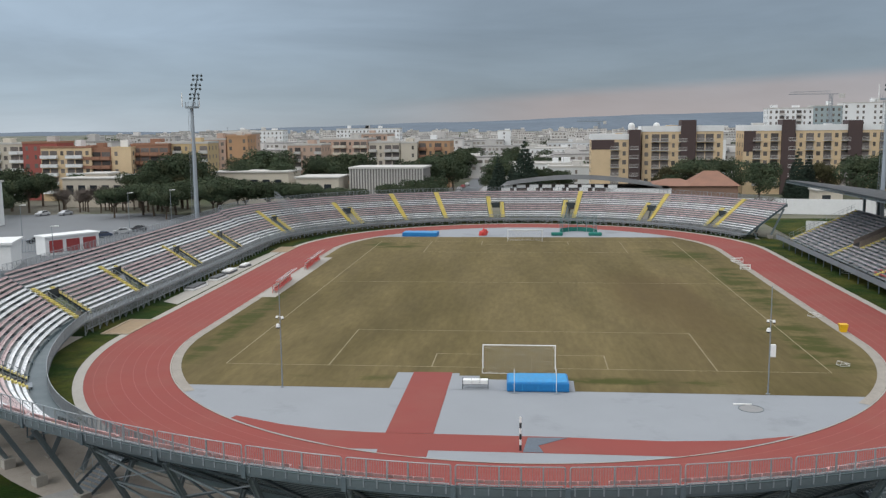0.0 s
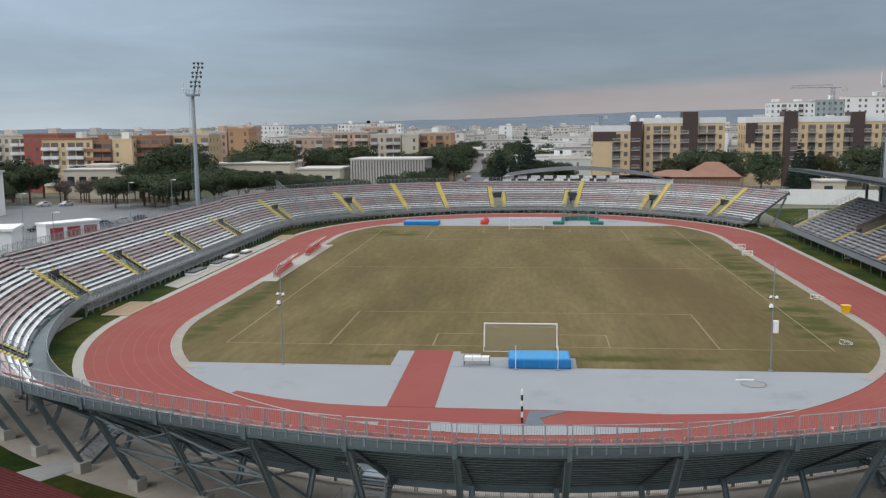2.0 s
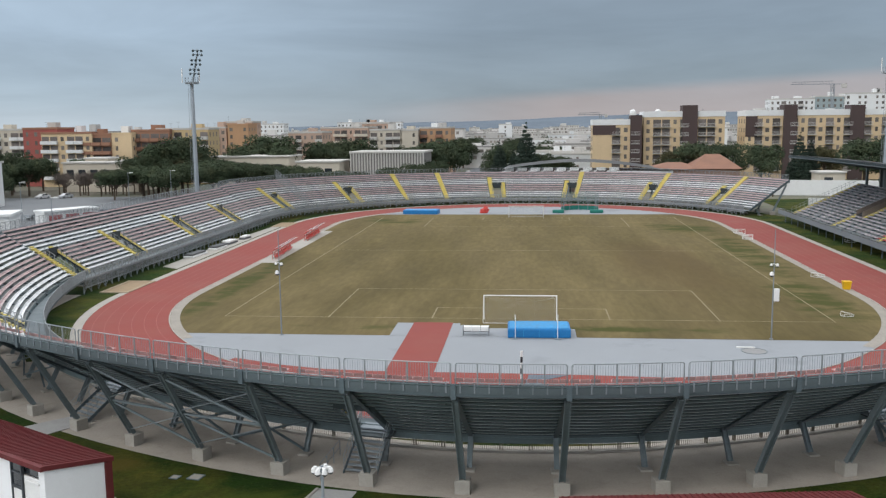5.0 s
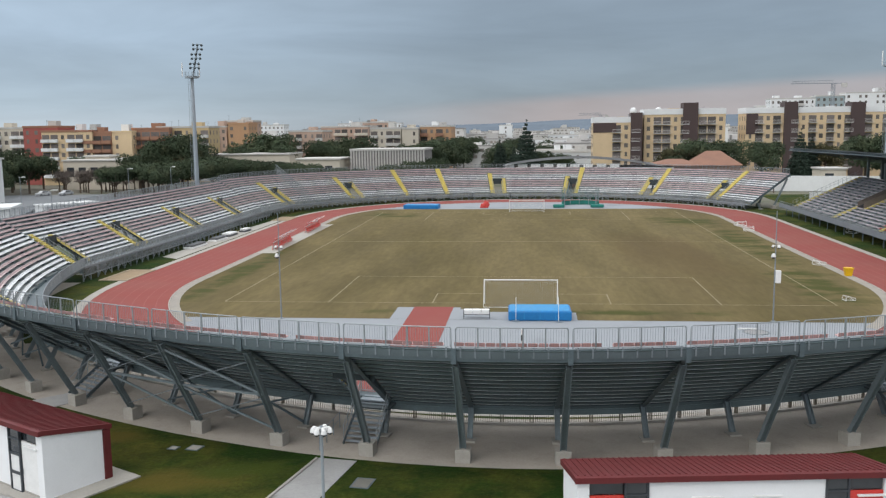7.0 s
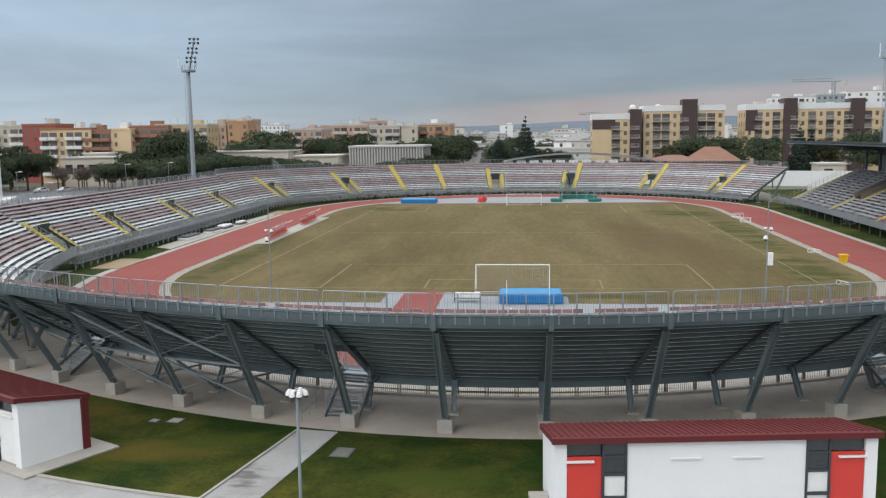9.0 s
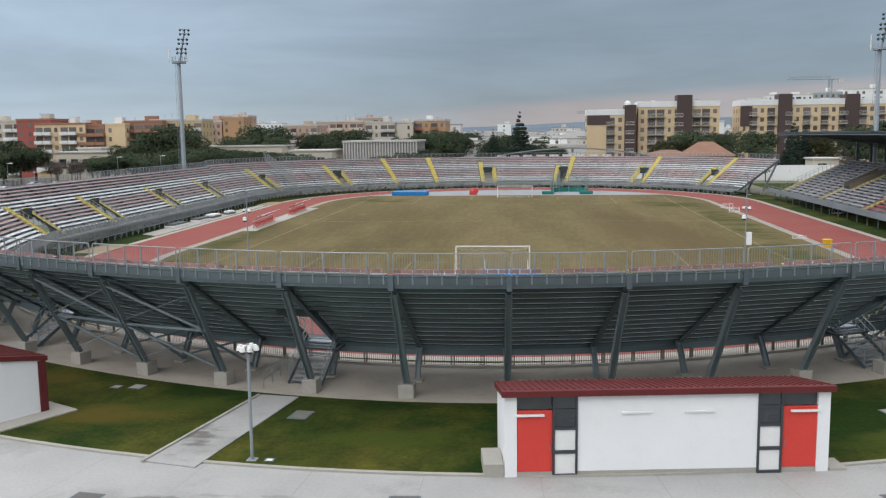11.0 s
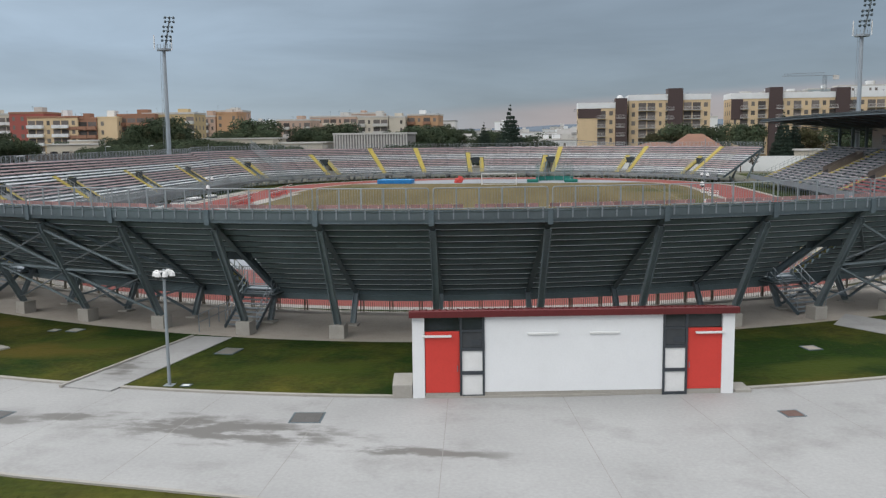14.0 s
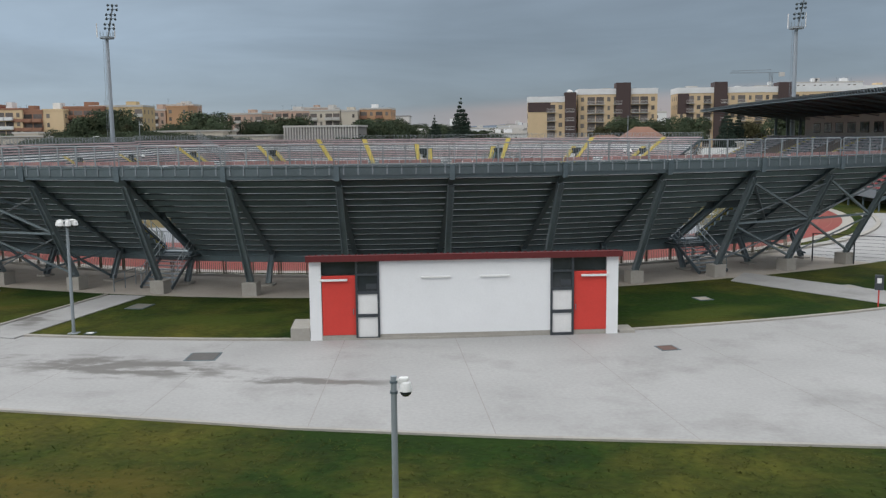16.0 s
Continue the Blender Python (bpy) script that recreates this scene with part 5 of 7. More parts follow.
def water_jump():
    root = thing("water_jump", "steeplechase water pit covered in grey sheet with a barrier post", "water jump", pose(0.6, -22.4, 0.02))
    bm = bmesh.new()
    sheet(bm, [(0.0, -1.7), (0.35, 1.55), (3.6, 1.75), (1.2, -0.2), (1.6, -1.7)], 0.03, 0.02)
    part("cover", bm, mat("slate_blue_cover", (0.095, 0.12, 0.15), 0.5, var=0.25, scale=0.9, fine=4, bump=0.2), root)
    for k in range(6):
        bm = bmesh.new()
        tube(bm, (-0.2, -1.3, 0.45 * k), (-0.2, -1.3, 0.45 * (k + 1)), 0.09, n=10)
        part("post_band", bm, WHITE_PAINT if k % 2 else BLACK, root)


water_jump()


def hurdle_frame(m, label, name="equipment_trolley", category="trolley", size=1.0):
    root = thing(name, label, category, m @ Matrix.Scale(size, 4))
    for y in (-0.8, 0.8):
        bm = bmesh.new()
        for p, q in (((-1, y, 0.1), (1, y, 0.1)), ((-1, y, 0.1), (-0.8, y, 0.9)), ((-0.8, y, 0.9), (1, y, 0.5)), ((1, y, 0.1), (1, y, 0.5))):
            tube(bm, p, q, 0.035, n=6)
        part("side_frame", bm, WHITE_PAINT, root)
    for x, z in ((-1, 0.1), (1, 0.1), (-0.8, 0.9), (1, 0.5)):
        bm = bmesh.new()
        tube(bm, (x, -0.8, z), (x, 0.8, z), 0.035, n=6)
        part("crossbar", bm, WHITE_PAINT, root)


# first frame stands in for a small white hoop at the kerb
hurdle_frame(pose(37.9, 27.0, 0.045, 0, 0, 30), "small white tube frame beside the track kerb", size=0.65)
hurdle_frame(pose(38.2, 66.0, -0.012, 0, 0, 80), "white tubular practice goal frame beside the track")
hurdle_frame(pose(38.6, 74.0, -0.012, 0, 0, 95), "white tubular practice goal frame lying by the track")
hurdle_frame(pose(33.4, 2.8, 0.05, 0, 0, 10), "small white training frame on the turf corner", size=0.5)
hurdle_frame(pose(54.0, 62.0, 0.03, 0, 0, 60), "white barrier on the grass verge")


def bin_box(x, y):
    root = thing("storage_bin", "bright yellow plastic bin beside the track", "bin", pose(x, y, 0.05))
    bm = bmesh.new()
    vs = box(bm, -0.45, 0.45, -0.4, 0.4, 0.0, 0.85)
    for v in vs[:4]:
        v.co.x *= 0.78
        v.co.y *= 0.78
    part("body", bm, YELLOW_BOX, root)
    bm = bmesh.new()
    soft_box(bm, -0.5, 0.5, -0.45, 0.45, 0.85, 0.97, 0.03)
    part("lid", bm, YELLOW_BOX, root)


bin_box(38.6, 18.4)


def sand_pit(x, y, w, d, label, material):
    root = thing("sand_pit", label, "sand pit", pose(x, y, 0.0))
    bm = bmesh.new()
    soft_box(bm, -w / 2, w / 2, -d / 2, d / 2, 0.0, 0.07, 0.02)
    part("sand", bm, material, root)
    for a, b, c, e in ((-w / 2 - 0.35, w / 2 + 0.35, -d / 2 - 0.35, -d / 2 - 0.02), (-w / 2 - 0.35, w / 2 + 0.35, d / 2 + 0.02, d / 2 + 0.35), (-w / 2 - 0.35, -w / 2 - 0.02, -d / 2 - 0.02, d / 2 + 0.02), (w / 2 + 0.02, w / 2 + 0.35, -d / 2 - 0.02, d / 2 + 0.02)):
        bm = bmesh.new()
        box(bm, a, b, c, e, 0.0, 0.11)
        part("edge_board", bm, mat("weathered_board", (0.34, 0.27, 0.19), 0.85, var=0.2, scale=1.5), root)


sand_pit(-49.9, 16.6, 3.0, 7.6, "long jump sand pit edged with boards", SAND)
sand_pit(-49.6, 88.0, 2.8, 7.0, "long jump sand pit at the far end", SAND)
bm = bmesh.new()
sheet(bm, [(-52.3, 33), (-49.4, 31), (-49.4, 84), (-51.2, 84), (-52.3, 62)], 0.035, 0.03)
tagged(part("pavement", bm, CONCRETE), "pale concrete run-up beside the track", "pavement", kind="structure")
for x, y, w, d in ((-51.6, 44.0, 1.6, 5.5), (-51.0, 52.5, 1.5, 4.5), (-51.3, 59.0, 1.7, 4.0), (-50.6, 65.5, 1.2, 3.0)):
    root = thing("folded_mat", "grey and white folded mats lying on pale concrete", "mat", pose(x, y, 0.036, 0, 0, rnd.uniform(-6, 6)), group="folded mats")
    for k in range(2):
        bm = bmesh.new()
        soft_box(bm, -w / 2 + 0.1 * k, w / 2 - 0.12 * k, -d / 2 + 0.2 * k, d / 2 - 0.3 * k, 0.3 * k, 0.3 * k + 0.29, 0.06)
        part("layer", bm, mat("slate_grey_cover", (0.10, 0.105, 0.11), 0.6, var=0.2) if (k + int(y)) % 2 else WHITE_PAINT, root)


def throwing_cage():
    root = thing("throwing_cage", "green netted hammer cage behind the far goal", "cage", pose(12.2, 116.0, 0.02))
    n = 9
    for k in range(n):
        a = radians(-30 + 240 * k / (n - 1))
        bm = bmesh.new()
        tube(bm, (4.2 * math.cos(a), 4.2 * math.sin(a), 0), (4.2 * math.cos(a), 4.2 * math.sin(a), 4.4), 0.06, n=6)
        part("post", bm, STEEL, root)
    verts, faces = [], []
    for k in range(96):
        a = radians(-30 + 240 * k / 95)
        c, s = math.cos(a), math.sin(a)
        i = len(verts)
        verts += [(4.2 * c - 0.012 * s, 4.2 * s + 0.012 * c, 0.1), (4.2 * c + 0.012 * s, 4.2 * s - 0.012 * c, 0.1), (4.2 * c + 0.012 * s, 4.2 * s - 0.012 * c, 4.3), (4.2 * c - 0.012 * s, 4.2 * s + 0.012 * c, 4.3)]
        faces.append((i, i + 1, i + 2, i + 3))
    me = bpy.data.meshes.new("net")
    me.from_pydata(verts, [], faces)
    me.materials.append(NET)
    net = new("net", me)
    net.parent = root
    for cx, w in ((-5.0, 2.6), (3.6, 3.0)):
        bm = bmesh.new()
        soft_box(bm, cx - w / 2, cx + w / 2, -4.2, -2.9, 0, 0.75, 0.25)
        part("net_roll", bm, NET, root, "green net bundled on the ground")
    bm = bmesh.new()
    for k in range(16):
        a, b = radians(-30 + 15 * k), radians(-15 + 15 * k)
        beam(bm, (4.25 * math.cos(a), 4.25 * math.sin(a), 0.55), (4.25 * math.cos(b), 4.25 * math.sin(b), 0.55), 0.05, 1.0)
    part("net_hem", bm, NET, root)


throwing_cage()


def flag_cover(x, y):
    root = thing("folded_tarp", "crumpled red tarpaulin on the far apron", "tarpaulin", pose(x, y, 0.02))
    b2 = bmesh.new()
    bmesh.ops.create_icosphere(b2, subdivisions=3, radius=1.0)
    for v in b2.verts:
        v.co = Vector((v.co.x * 0.95 + 0.25 * v.co.z, v.co.y * 0.6, max(0, v.co.z * 1.0 + 0.45))) * (1 + 0.45 * noise.noise(v.co * 2.1))
        v.co.z = max(0.0, v.co.z)
    part("tarp", b2, ORANGE_RED, root)


flag_cover(-9.6, 112.5)


# ---- main tribune on the east side ----
def tribune():
    root = thing("tribune", "covered main tribune with mauve seats and a curved canopy roof", "grandstand")
    n, d, h, x0, z0 = 16, 0.78, 0.365, 53.2, 1.9
    y0, y1 = 6.0, 93.5
    flights = [(92.6, 0, n), (69.8, 0, 9), (65.6, 5, n), (48.6, 0, 9), (44.4, 5, n), (27.0, 0, 9), (22.8, 5, n)]
    openings = [(66.2, 69.2), (45.0, 48.0), (23.4, 26.4)]
    for i in range(n):
        bm = bmesh.new()
        box(bm, x0 + i * d, x0 + (i + 1) * d + 0.03, y0, y1, z0 + i * h - 0.12, z0 + i * h)
        box(bm, x0 + (i + 1) * d, x0 + (i + 1) * d + 0.03, y0, y1, z0 + i * h, z0 + (i + 1) * h - 0.12)
        part("deck_step", bm, TREAD, root)
    seats, blue, red = bmesh.new(), bmesh.new(), bmesh.new()
    rnd = random.Random(11)

    def east_at(s):
        return Vector((0, s, 0)), Vector((1, 0, 0))
    for i in range(n):
        y = y0 + 0.3
        while y < y1 - 0.3:
            gap = any(abs(y - f) < 0.6 and lo <= i < hi for f, lo, hi in flights) or 5 <= i < 12 and any(a - 0.2 < y < b + 0.2 for a, b in openings)
            if not gap and rnd.random() > 0.05:
                seat(red if y < 50 and i < 9 else (blue if rnd.random() < 0.25 else seats), east_at, y, x0 + i * d + 0.4, z0 + i * h, 0.22)
            y += 0.5
    part("seat_block", seats, SEAT_GREY, root, "rows of dull grey-mauve plastic seats", "stuff")
    part("seat_block", blue, mat("blue_grey_seat", (0.20, 0.215, 0.235), 0.5, var=0.1, bump=0, piece=0.2), root, "scattered blue-grey plastic seats", "stuff")
    part("seat_block", red, mat("dark_red_plastic_seat", (0.26, 0.045, 0.042), 0.5, var=0.1, bump=0, piece=0.2), root, "block of red plastic seats", "stuff")
    for f, lo, hi in flights:
        bm = bmesh.new()
        for i in range(lo, hi):
            for j in (0, 1):
                box(bm, x0 + (i + j / 2) * d, x0 + (i + j / 2) * d + d / 2 - 0.02, f - 0.38, f + 0.38, z0 + i * h + 0.004, z0 + i * h + 0.1 + j * h / 2)
        part("stair_flight", bm, YELLOW, root, "worn yellow stair flight", "stuff")
    # entrances through the rows: parapets round a black plate standing for the well's shade
    for a, b in openings:
        bm = bmesh.new()
        xa, xb = x0 + 5 * d, x0 + 12 * d
        slope_ = h / d
        for ya, yb in ((a, a + 0.12), (b - 0.12, b)):
            for v in box(bm, xa, xb, ya, yb, -0.2, 0.95):
                v.co.z += z0 + (v.co.x - x0) * slope_
        box(bm, xb, xb + 0.12, a, b, z0 + 12 * h - 0.3, z0 + 12 * h + 1.0)
        part("entrance_lining", bm, mat("stained_parapet", (0.20, 0.17, 0.15), 0.85, var=0.2, scale=0.8, grime=0.3), root, "stained parapet round an entrance")
        bm = bmesh.new()
        for v in box(bm, xa, xb - 0.01, a + 0.13, b - 0.13, 0.02, 0.05):
            v.co.z += z0 + (v.co.x - x0) * slope_ + 0.1
        part("entrance_well", bm, BLACK, root, "black plate standing for the entrance's shade")
    bm = bmesh.new()
    box(bm, x0 - 1.6, x0, y0, y1 + 4, z0 - 0.55, z0 - 0.4)
    part("gangway", bm, FASCIA, root)
    for k in range(22):
        bm = bmesh.new()
        a, b = y0 + (y1 + 4 - y0) * k / 22, y0 + (y1 + 4 - y0) * (k + 1) / 22
        box(bm, x0 - 1.62, x0 - 1.58, a + 0.02, b - 0.02, z0 - 0.5, z0 + 0.35)
        beam(bm, (x0 - 1.6, a, z0 + 0.7), (x0 - 1.6, b, z0 + 0.7), 0.05)
        for j in range(8):
            y = a + (b - a) * j / 8
            beam(bm, (x0 - 1.6, y, z0 - 0.5), (x0 - 1.6, y, z0 + 0.7), 0.03, up=(1, 0, 0))
        part("front_railing", bm, STEEL, root)
        bm = bmesh.new()
        beam(bm, (x0 - 1.2, a, 0), (x0 - 1.2, a, z0 - 0.5), 0.14, up=(1, 0, 0))
        part("leg", bm, STEEL_DARK, root)
        bm = bmesh.new()
        beam(bm, (x0 + n * d, a, 0.0), (x0 + n * d, a, z0 + n * h), 0.2, up=(1, 0, 0))
        part("leg", bm, STEEL_DARK, root)
        bm = bmesh.new()
        beam(bm, (x0 - 1.2, a, z0 - 0.7), (x0 + n * d, a, z0 + n * h - 0.3), 0.16, 0.3)
        part("raker", bm, STEEL_DARK, root)
    bm = bmesh.new()
    for i in range(n):
        beam(bm, (x0 + i * d, y1 + 0.1, z0 + i * h), (x0 + i * d, y1 + 0.1, z0 + i * h + 1.05), 0.05)
        for zz in (0.55, 1.05):
            beam(bm, (x0 + i * d, y1 + 0.1, z0 + i * h + zz), (x0 + (i + 1) * d, y1 + 0.1, z0 + (i + 1) * h + zz), 0.04)
    part("handrail", bm, STEEL, root)
    # rear building with windows
    xb = x0 + n * d + 3.0
    bm = bmesh.new()
    box(bm, xb, xb + 8, y0, y1 - 14, 0, 11.2)
    wall = part("rear_wall", bm, mat("beige_render", (0.45, 0.40, 0.35), 0.85, var=0.06), root)
    for k in range(14):
        y = y0 + 3 + 5.2 * k
        if y > y1 - 18:
            break
        bm = bmesh.new()
        box(bm, xb - 0.06, xb + 0.05, y, y + 3.4, 8.3, 10.0)
        win = part("window", bm, mat("brown_frame", (0.10, 0.06, 0.045), 0.6, var=0.1), root)
        for j in range(2):
            bm = bmesh.new()
            box(bm, xb - 0.09, xb - 0.05, y + 0.12 + 1.65 * j, y + 1.6 + 1.65 * j, 8.42, 9.88)
            part("pane", bm, GLASS, win)
    # roof: a shallow arched canopy on trusses, its front edge over the first rows
    nroof = 13
    ys = [y0 + 4 + (y1 + 6 - y0 - 4) * k / (nroof - 1) for k in range(nroof)]

    def edge_z(y):
        u = (y - 50) / 50
        return 13.55 - 0.25 * u * u

    bm = bmesh.new()
    xs = (53.8, 58, 64, 71, 79)
    rise = (0.0, -0.35, -1.1, -2.0, -3.0)
    grid = [[bm.verts.new((x, y, edge_z(y) + r)) for x, r in zip(xs, rise)] for y in ys]
    for a, b in zip(grid, grid[1:]):
        for i in range(len(xs) - 1):
            bm.faces.new((a[i], a[i + 1], b[i + 1], b[i]))
    bmesh.ops.solidify(bm, geom=bm.faces[:], thickness=0.16)
    # sheet added under the roof; its dark colour carries the underside's shade
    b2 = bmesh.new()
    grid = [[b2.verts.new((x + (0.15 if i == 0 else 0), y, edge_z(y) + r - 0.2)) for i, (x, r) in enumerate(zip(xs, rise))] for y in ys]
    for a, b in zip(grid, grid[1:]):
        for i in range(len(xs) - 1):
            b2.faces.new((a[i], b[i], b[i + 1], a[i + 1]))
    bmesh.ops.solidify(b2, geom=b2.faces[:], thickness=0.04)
    part("soffit", b2, mat("dark_roof_soffit", (0.05, 0.052, 0.055), 0.8, var=0.2, scale=0.4), root, "ribbed roof soffit, coloured dark for its shade")
    part("roof", bm, mat("grey_roof_sheet", (0.16, 0.165, 0.17), 0.5, var=0.06, grime=0.15), root, "weathered grey sheet canopy roof")
    for k, y in enumerate(ys):
        bm = bmesh.new()
        zs = [edge_z(y) + r for r in rise]
        for i in range(len(xs) - 1):
            beam(bm, (xs[i], y, zs[i] - 0.25), (xs[i + 1], y, zs[i + 1] - 0.25), 0.12)
            beam(bm, (xs[i], y, zs[i] - 0.5 - 0.2 * i), (xs[i + 1], y, zs[i + 1] - 0.5 - 0.2 * (i + 1)), 0.12)
            beam(bm, (xs[i], y, zs[i] - 0.25), (xs[i + 1], y, zs[i + 1] - 0.5 - 0.2 * (i + 1)), 0.08)
        part("truss", bm, STEEL_DARK, root)
        bm = bmesh.new()
        beam(bm, (69.5, y, 0), (69.5, y, edge_z(y) - 2.0), 0.45, up=(1, 0, 0))
        part("column", bm, STEEL_DARK, root)
    bm = bmesh.new()
    for a, b in zip(ys, ys[1:]):
        beam(bm, (53.75, a, edge_z(a) - 0.55), (53.75, b, edge_z(b) - 0.55), 0.14)
        m = 8
        for j in range(m):
            ya, yb = a + (b - a) * j / m, a + (b - a) * (j + 0.5) / m
            beam(bm, (53.75, ya, edge_z(ya) - 0.55), (53.75, yb, edge_z(yb) - 0.05), 0.06)
            beam(bm, (53.75, yb, edge_z(yb) - 0.05), (53.75, ya + (b - a) / m, edge_z(ya) - 0.55), 0.06)
    part("edge_truss", bm, STEEL_DARK, root)


tribune()


# ---- floodlight masts ----
def floodlight_mast(x, y, h, label, turn):
    root = thing("floodlight_mast", label, "floodlight mast", pose(x, y, 0, 0, 0, turn), group="floodlight masts")
    bm = bmesh.new()
    tube(bm, (0, 0, 0), (0, 0, h), 0.54, 0.32, 16)
    part("shaft", bm, mat("pale_mast_steel", (0.33, 0.37, 0.41), 0.5, metal=0.25, var=0.06, bump=0.02), root)
    bm = bmesh.new()
    tube(bm, (0, 0, h - 0.3), (0, 0, h + 0.1), 1.45, n=14)
    for k in range(12):
        a = k * math.tau / 12
        beam(bm, (1.4 * math.cos(a), 1.4 * math.sin(a), h + 0.1), (1.4 * math.cos(a), 1.4 * math.sin(a), h + 1.1), 0.05)
    part("platform", bm, STEEL, root)
    for dx in (-1.9, 1.6):
        bm = bmesh.new()
        tube(bm, (dx, 0.6, h), (dx, 0.6, h + 2.9), 0.12, n=8)
        part("antenna", bm, WHITE_PAINT, root)
    bm = bmesh.new()
    tube(bm, (0.2, 0, h), (1.5, 0, h + 6.6), 0.2, 0.13, 8)
    part("lamp_pole", bm, STEEL, root)
    for lvl in range(3):
        z = h + 1.9 + 1.95 * lvl
        cx = 0.2 + 1.3 * (z - h) / 6.6
        for q in (0, 0.85):
            bm = bmesh.new()
            beam(bm, (cx - 1.0, -0.2, z + q), (cx + 1.0, -0.2, z + q), 0.1)
            bar = part("lamp_bar", bm, STEEL_DARK, root)
            for k in range(3):
                bm = bmesh.new()
                lx = cx - 0.85 + k * 0.85
                tube(bm, (lx, -0.3, z + q + 0.12), (lx, -0.75, z + q - 0.2), 0.16, 0.28, 8)
                part("floodlight", bm, STEEL_DARK, bar)
    bm = bmesh.new()
    for dx in (-0.18, 0.18):
        beam(bm, (-0.95 + dx, 0, 0.5), (-0.6 + dx, 0, h), 0.05)
    for k in range(60):
        z = 0.8 + (h - 1) * k / 60
        xx = -0.95 + 0.35 * z / h
        beam(bm, (xx - 0.18, 0, z), (xx + 0.18, 0, z), 0.03)
    part("ladder", bm, STEEL, root)


floodlight_mast(-70.4, 94.5, 29.6, "tall pale steel floodlight mast behind the straight stand", 25)
floodlight_mast(72.4, 98.0, 29.6, "tall pale steel floodlight mast behind the tribune", -35)


def shot_circle(x, y):
    root = thing("throwing_circle", "steel shot put ring with a white stop board on the apron", "throwing circle", pose(x, y, 0.02))
    bm = bmesh.new()
    for k in range(28):
        a, b = k * math.tau / 28, (k + 1) * math.tau / 28
        beam(bm, (1.07 * math.cos(a), 1.07 * math.sin(a), 0.01), (1.07 * math.cos(b), 1.07 * math.sin(b), 0.01), 0.06, 0.03)
    part("ring", bm, STEEL_DARK, root)
    bm = bmesh.new()
    tube(bm, (0, 0, -0.01), (0, 0, 0.006), 1.04, n=28)
    part("slab", bm, mat("ring_concrete", (0.25, 0.25, 0.25), 0.85, var=0.12), root)
    bm = bmesh.new()
    soft_box(bm, -1.3, 0.3, 1.0, 1.15, 0, 0.12, 0.03)
    part("stop_board", bm, WHITE_PAINT, root)


shot_circle(20.6, -12.1)

# ---- the town ----
YELLOW_WALL = mat("ochre_render", (0.62, 0.475, 0.30), 0.9, var=0.07, scale=0.15, fine=3, grime=0.12)
PINK_WALL = mat("pinkish_render", (0.46, 0.33, 0.26), 0.9, var=0.07, scale=0.15, fine=3, grime=0.15)
CREAM_WALL = mat("cream_render", (0.54, 0.49, 0.41), 0.9, var=0.06, scale=0.15, fine=3, grime=0.15)
WHITE_WALL = mat("off_white_render", (0.72, 0.73, 0.73), 0.9, var=0.05, scale=0.1, fine=2, grime=0.1)
ORANGE_WALL = mat("orange_render", (0.45, 0.275, 0.16), 0.9, var=0.07, scale=0.15, fine=3, grime=0.12)
RED_WALL = mat("brick_red_render", (0.33, 0.10, 0.085), 0.9, var=0.07, scale=0.15, fine=3, grime=0.12)
BROWN_WALL = mat("dark_brown_cladding", (0.075, 0.052, 0.05), 0.8, var=0.1, scale=0.15, fine=3)
RUST_WALL = mat("rust_brown_render", (0.30, 0.16, 0.105), 0.85, var=0.1, scale=0.15, fine=3)
HAZE_WALL = mat("pale_grey_render", (0.60, 0.62, 0.63), 0.9, var=0.08, scale=0.05, fine=1, piece=0.12)
ROOF_FLAT = mat("flat_roof_felt", (0.30, 0.29, 0.28), 0.9, var=0.12, scale=0.2, fine=2)
SLAB = mat("balcony_concrete", (0.50, 0.485, 0.46), 0.85, var=0.1, scale=0.3, fine=3)
SHUTTER = mat("window_shutter", (0.17, 0.15, 0.135), 0.6, var=0.2, bump=0, piece=0.5)
# balcony joinery with the shade of the recess put into its colour
SHADED_DOOR = mat("shaded_balcony_joinery", (0.15, 0.13, 0.12), 0.6, var=0.25, bump=0, piece=0.6)
TERRACOTTA = mat("terracotta_roof", (0.25, 0.135, 0.095), 0.9, var=0.14, scale=0.3, fine=4, bump=0.3)
FLOOR_H = 3.1

win_mesh = None


def window_at(parent, x, y, z, turn=0.0, w=1.0):
    """A shutter-coloured pane in a pale frame, proud of the wall."""
    global win_mesh
    if win_mesh is None:
        bm = bmesh.new()
        box(bm, -0.55, 0.55, -0.04, 0.06, 0, 1.5)
        ob = part("window", bm, SHUTTER, parent)
        win_mesh = ob.data
    else:
        ob = new("window", win_mesh)
        ob.parent = parent
    ob.matrix_basis = pose(x, y, z, 0, 0, turn) @ Matrix.Diagonal((w, 1, 1, 1))
    return ob


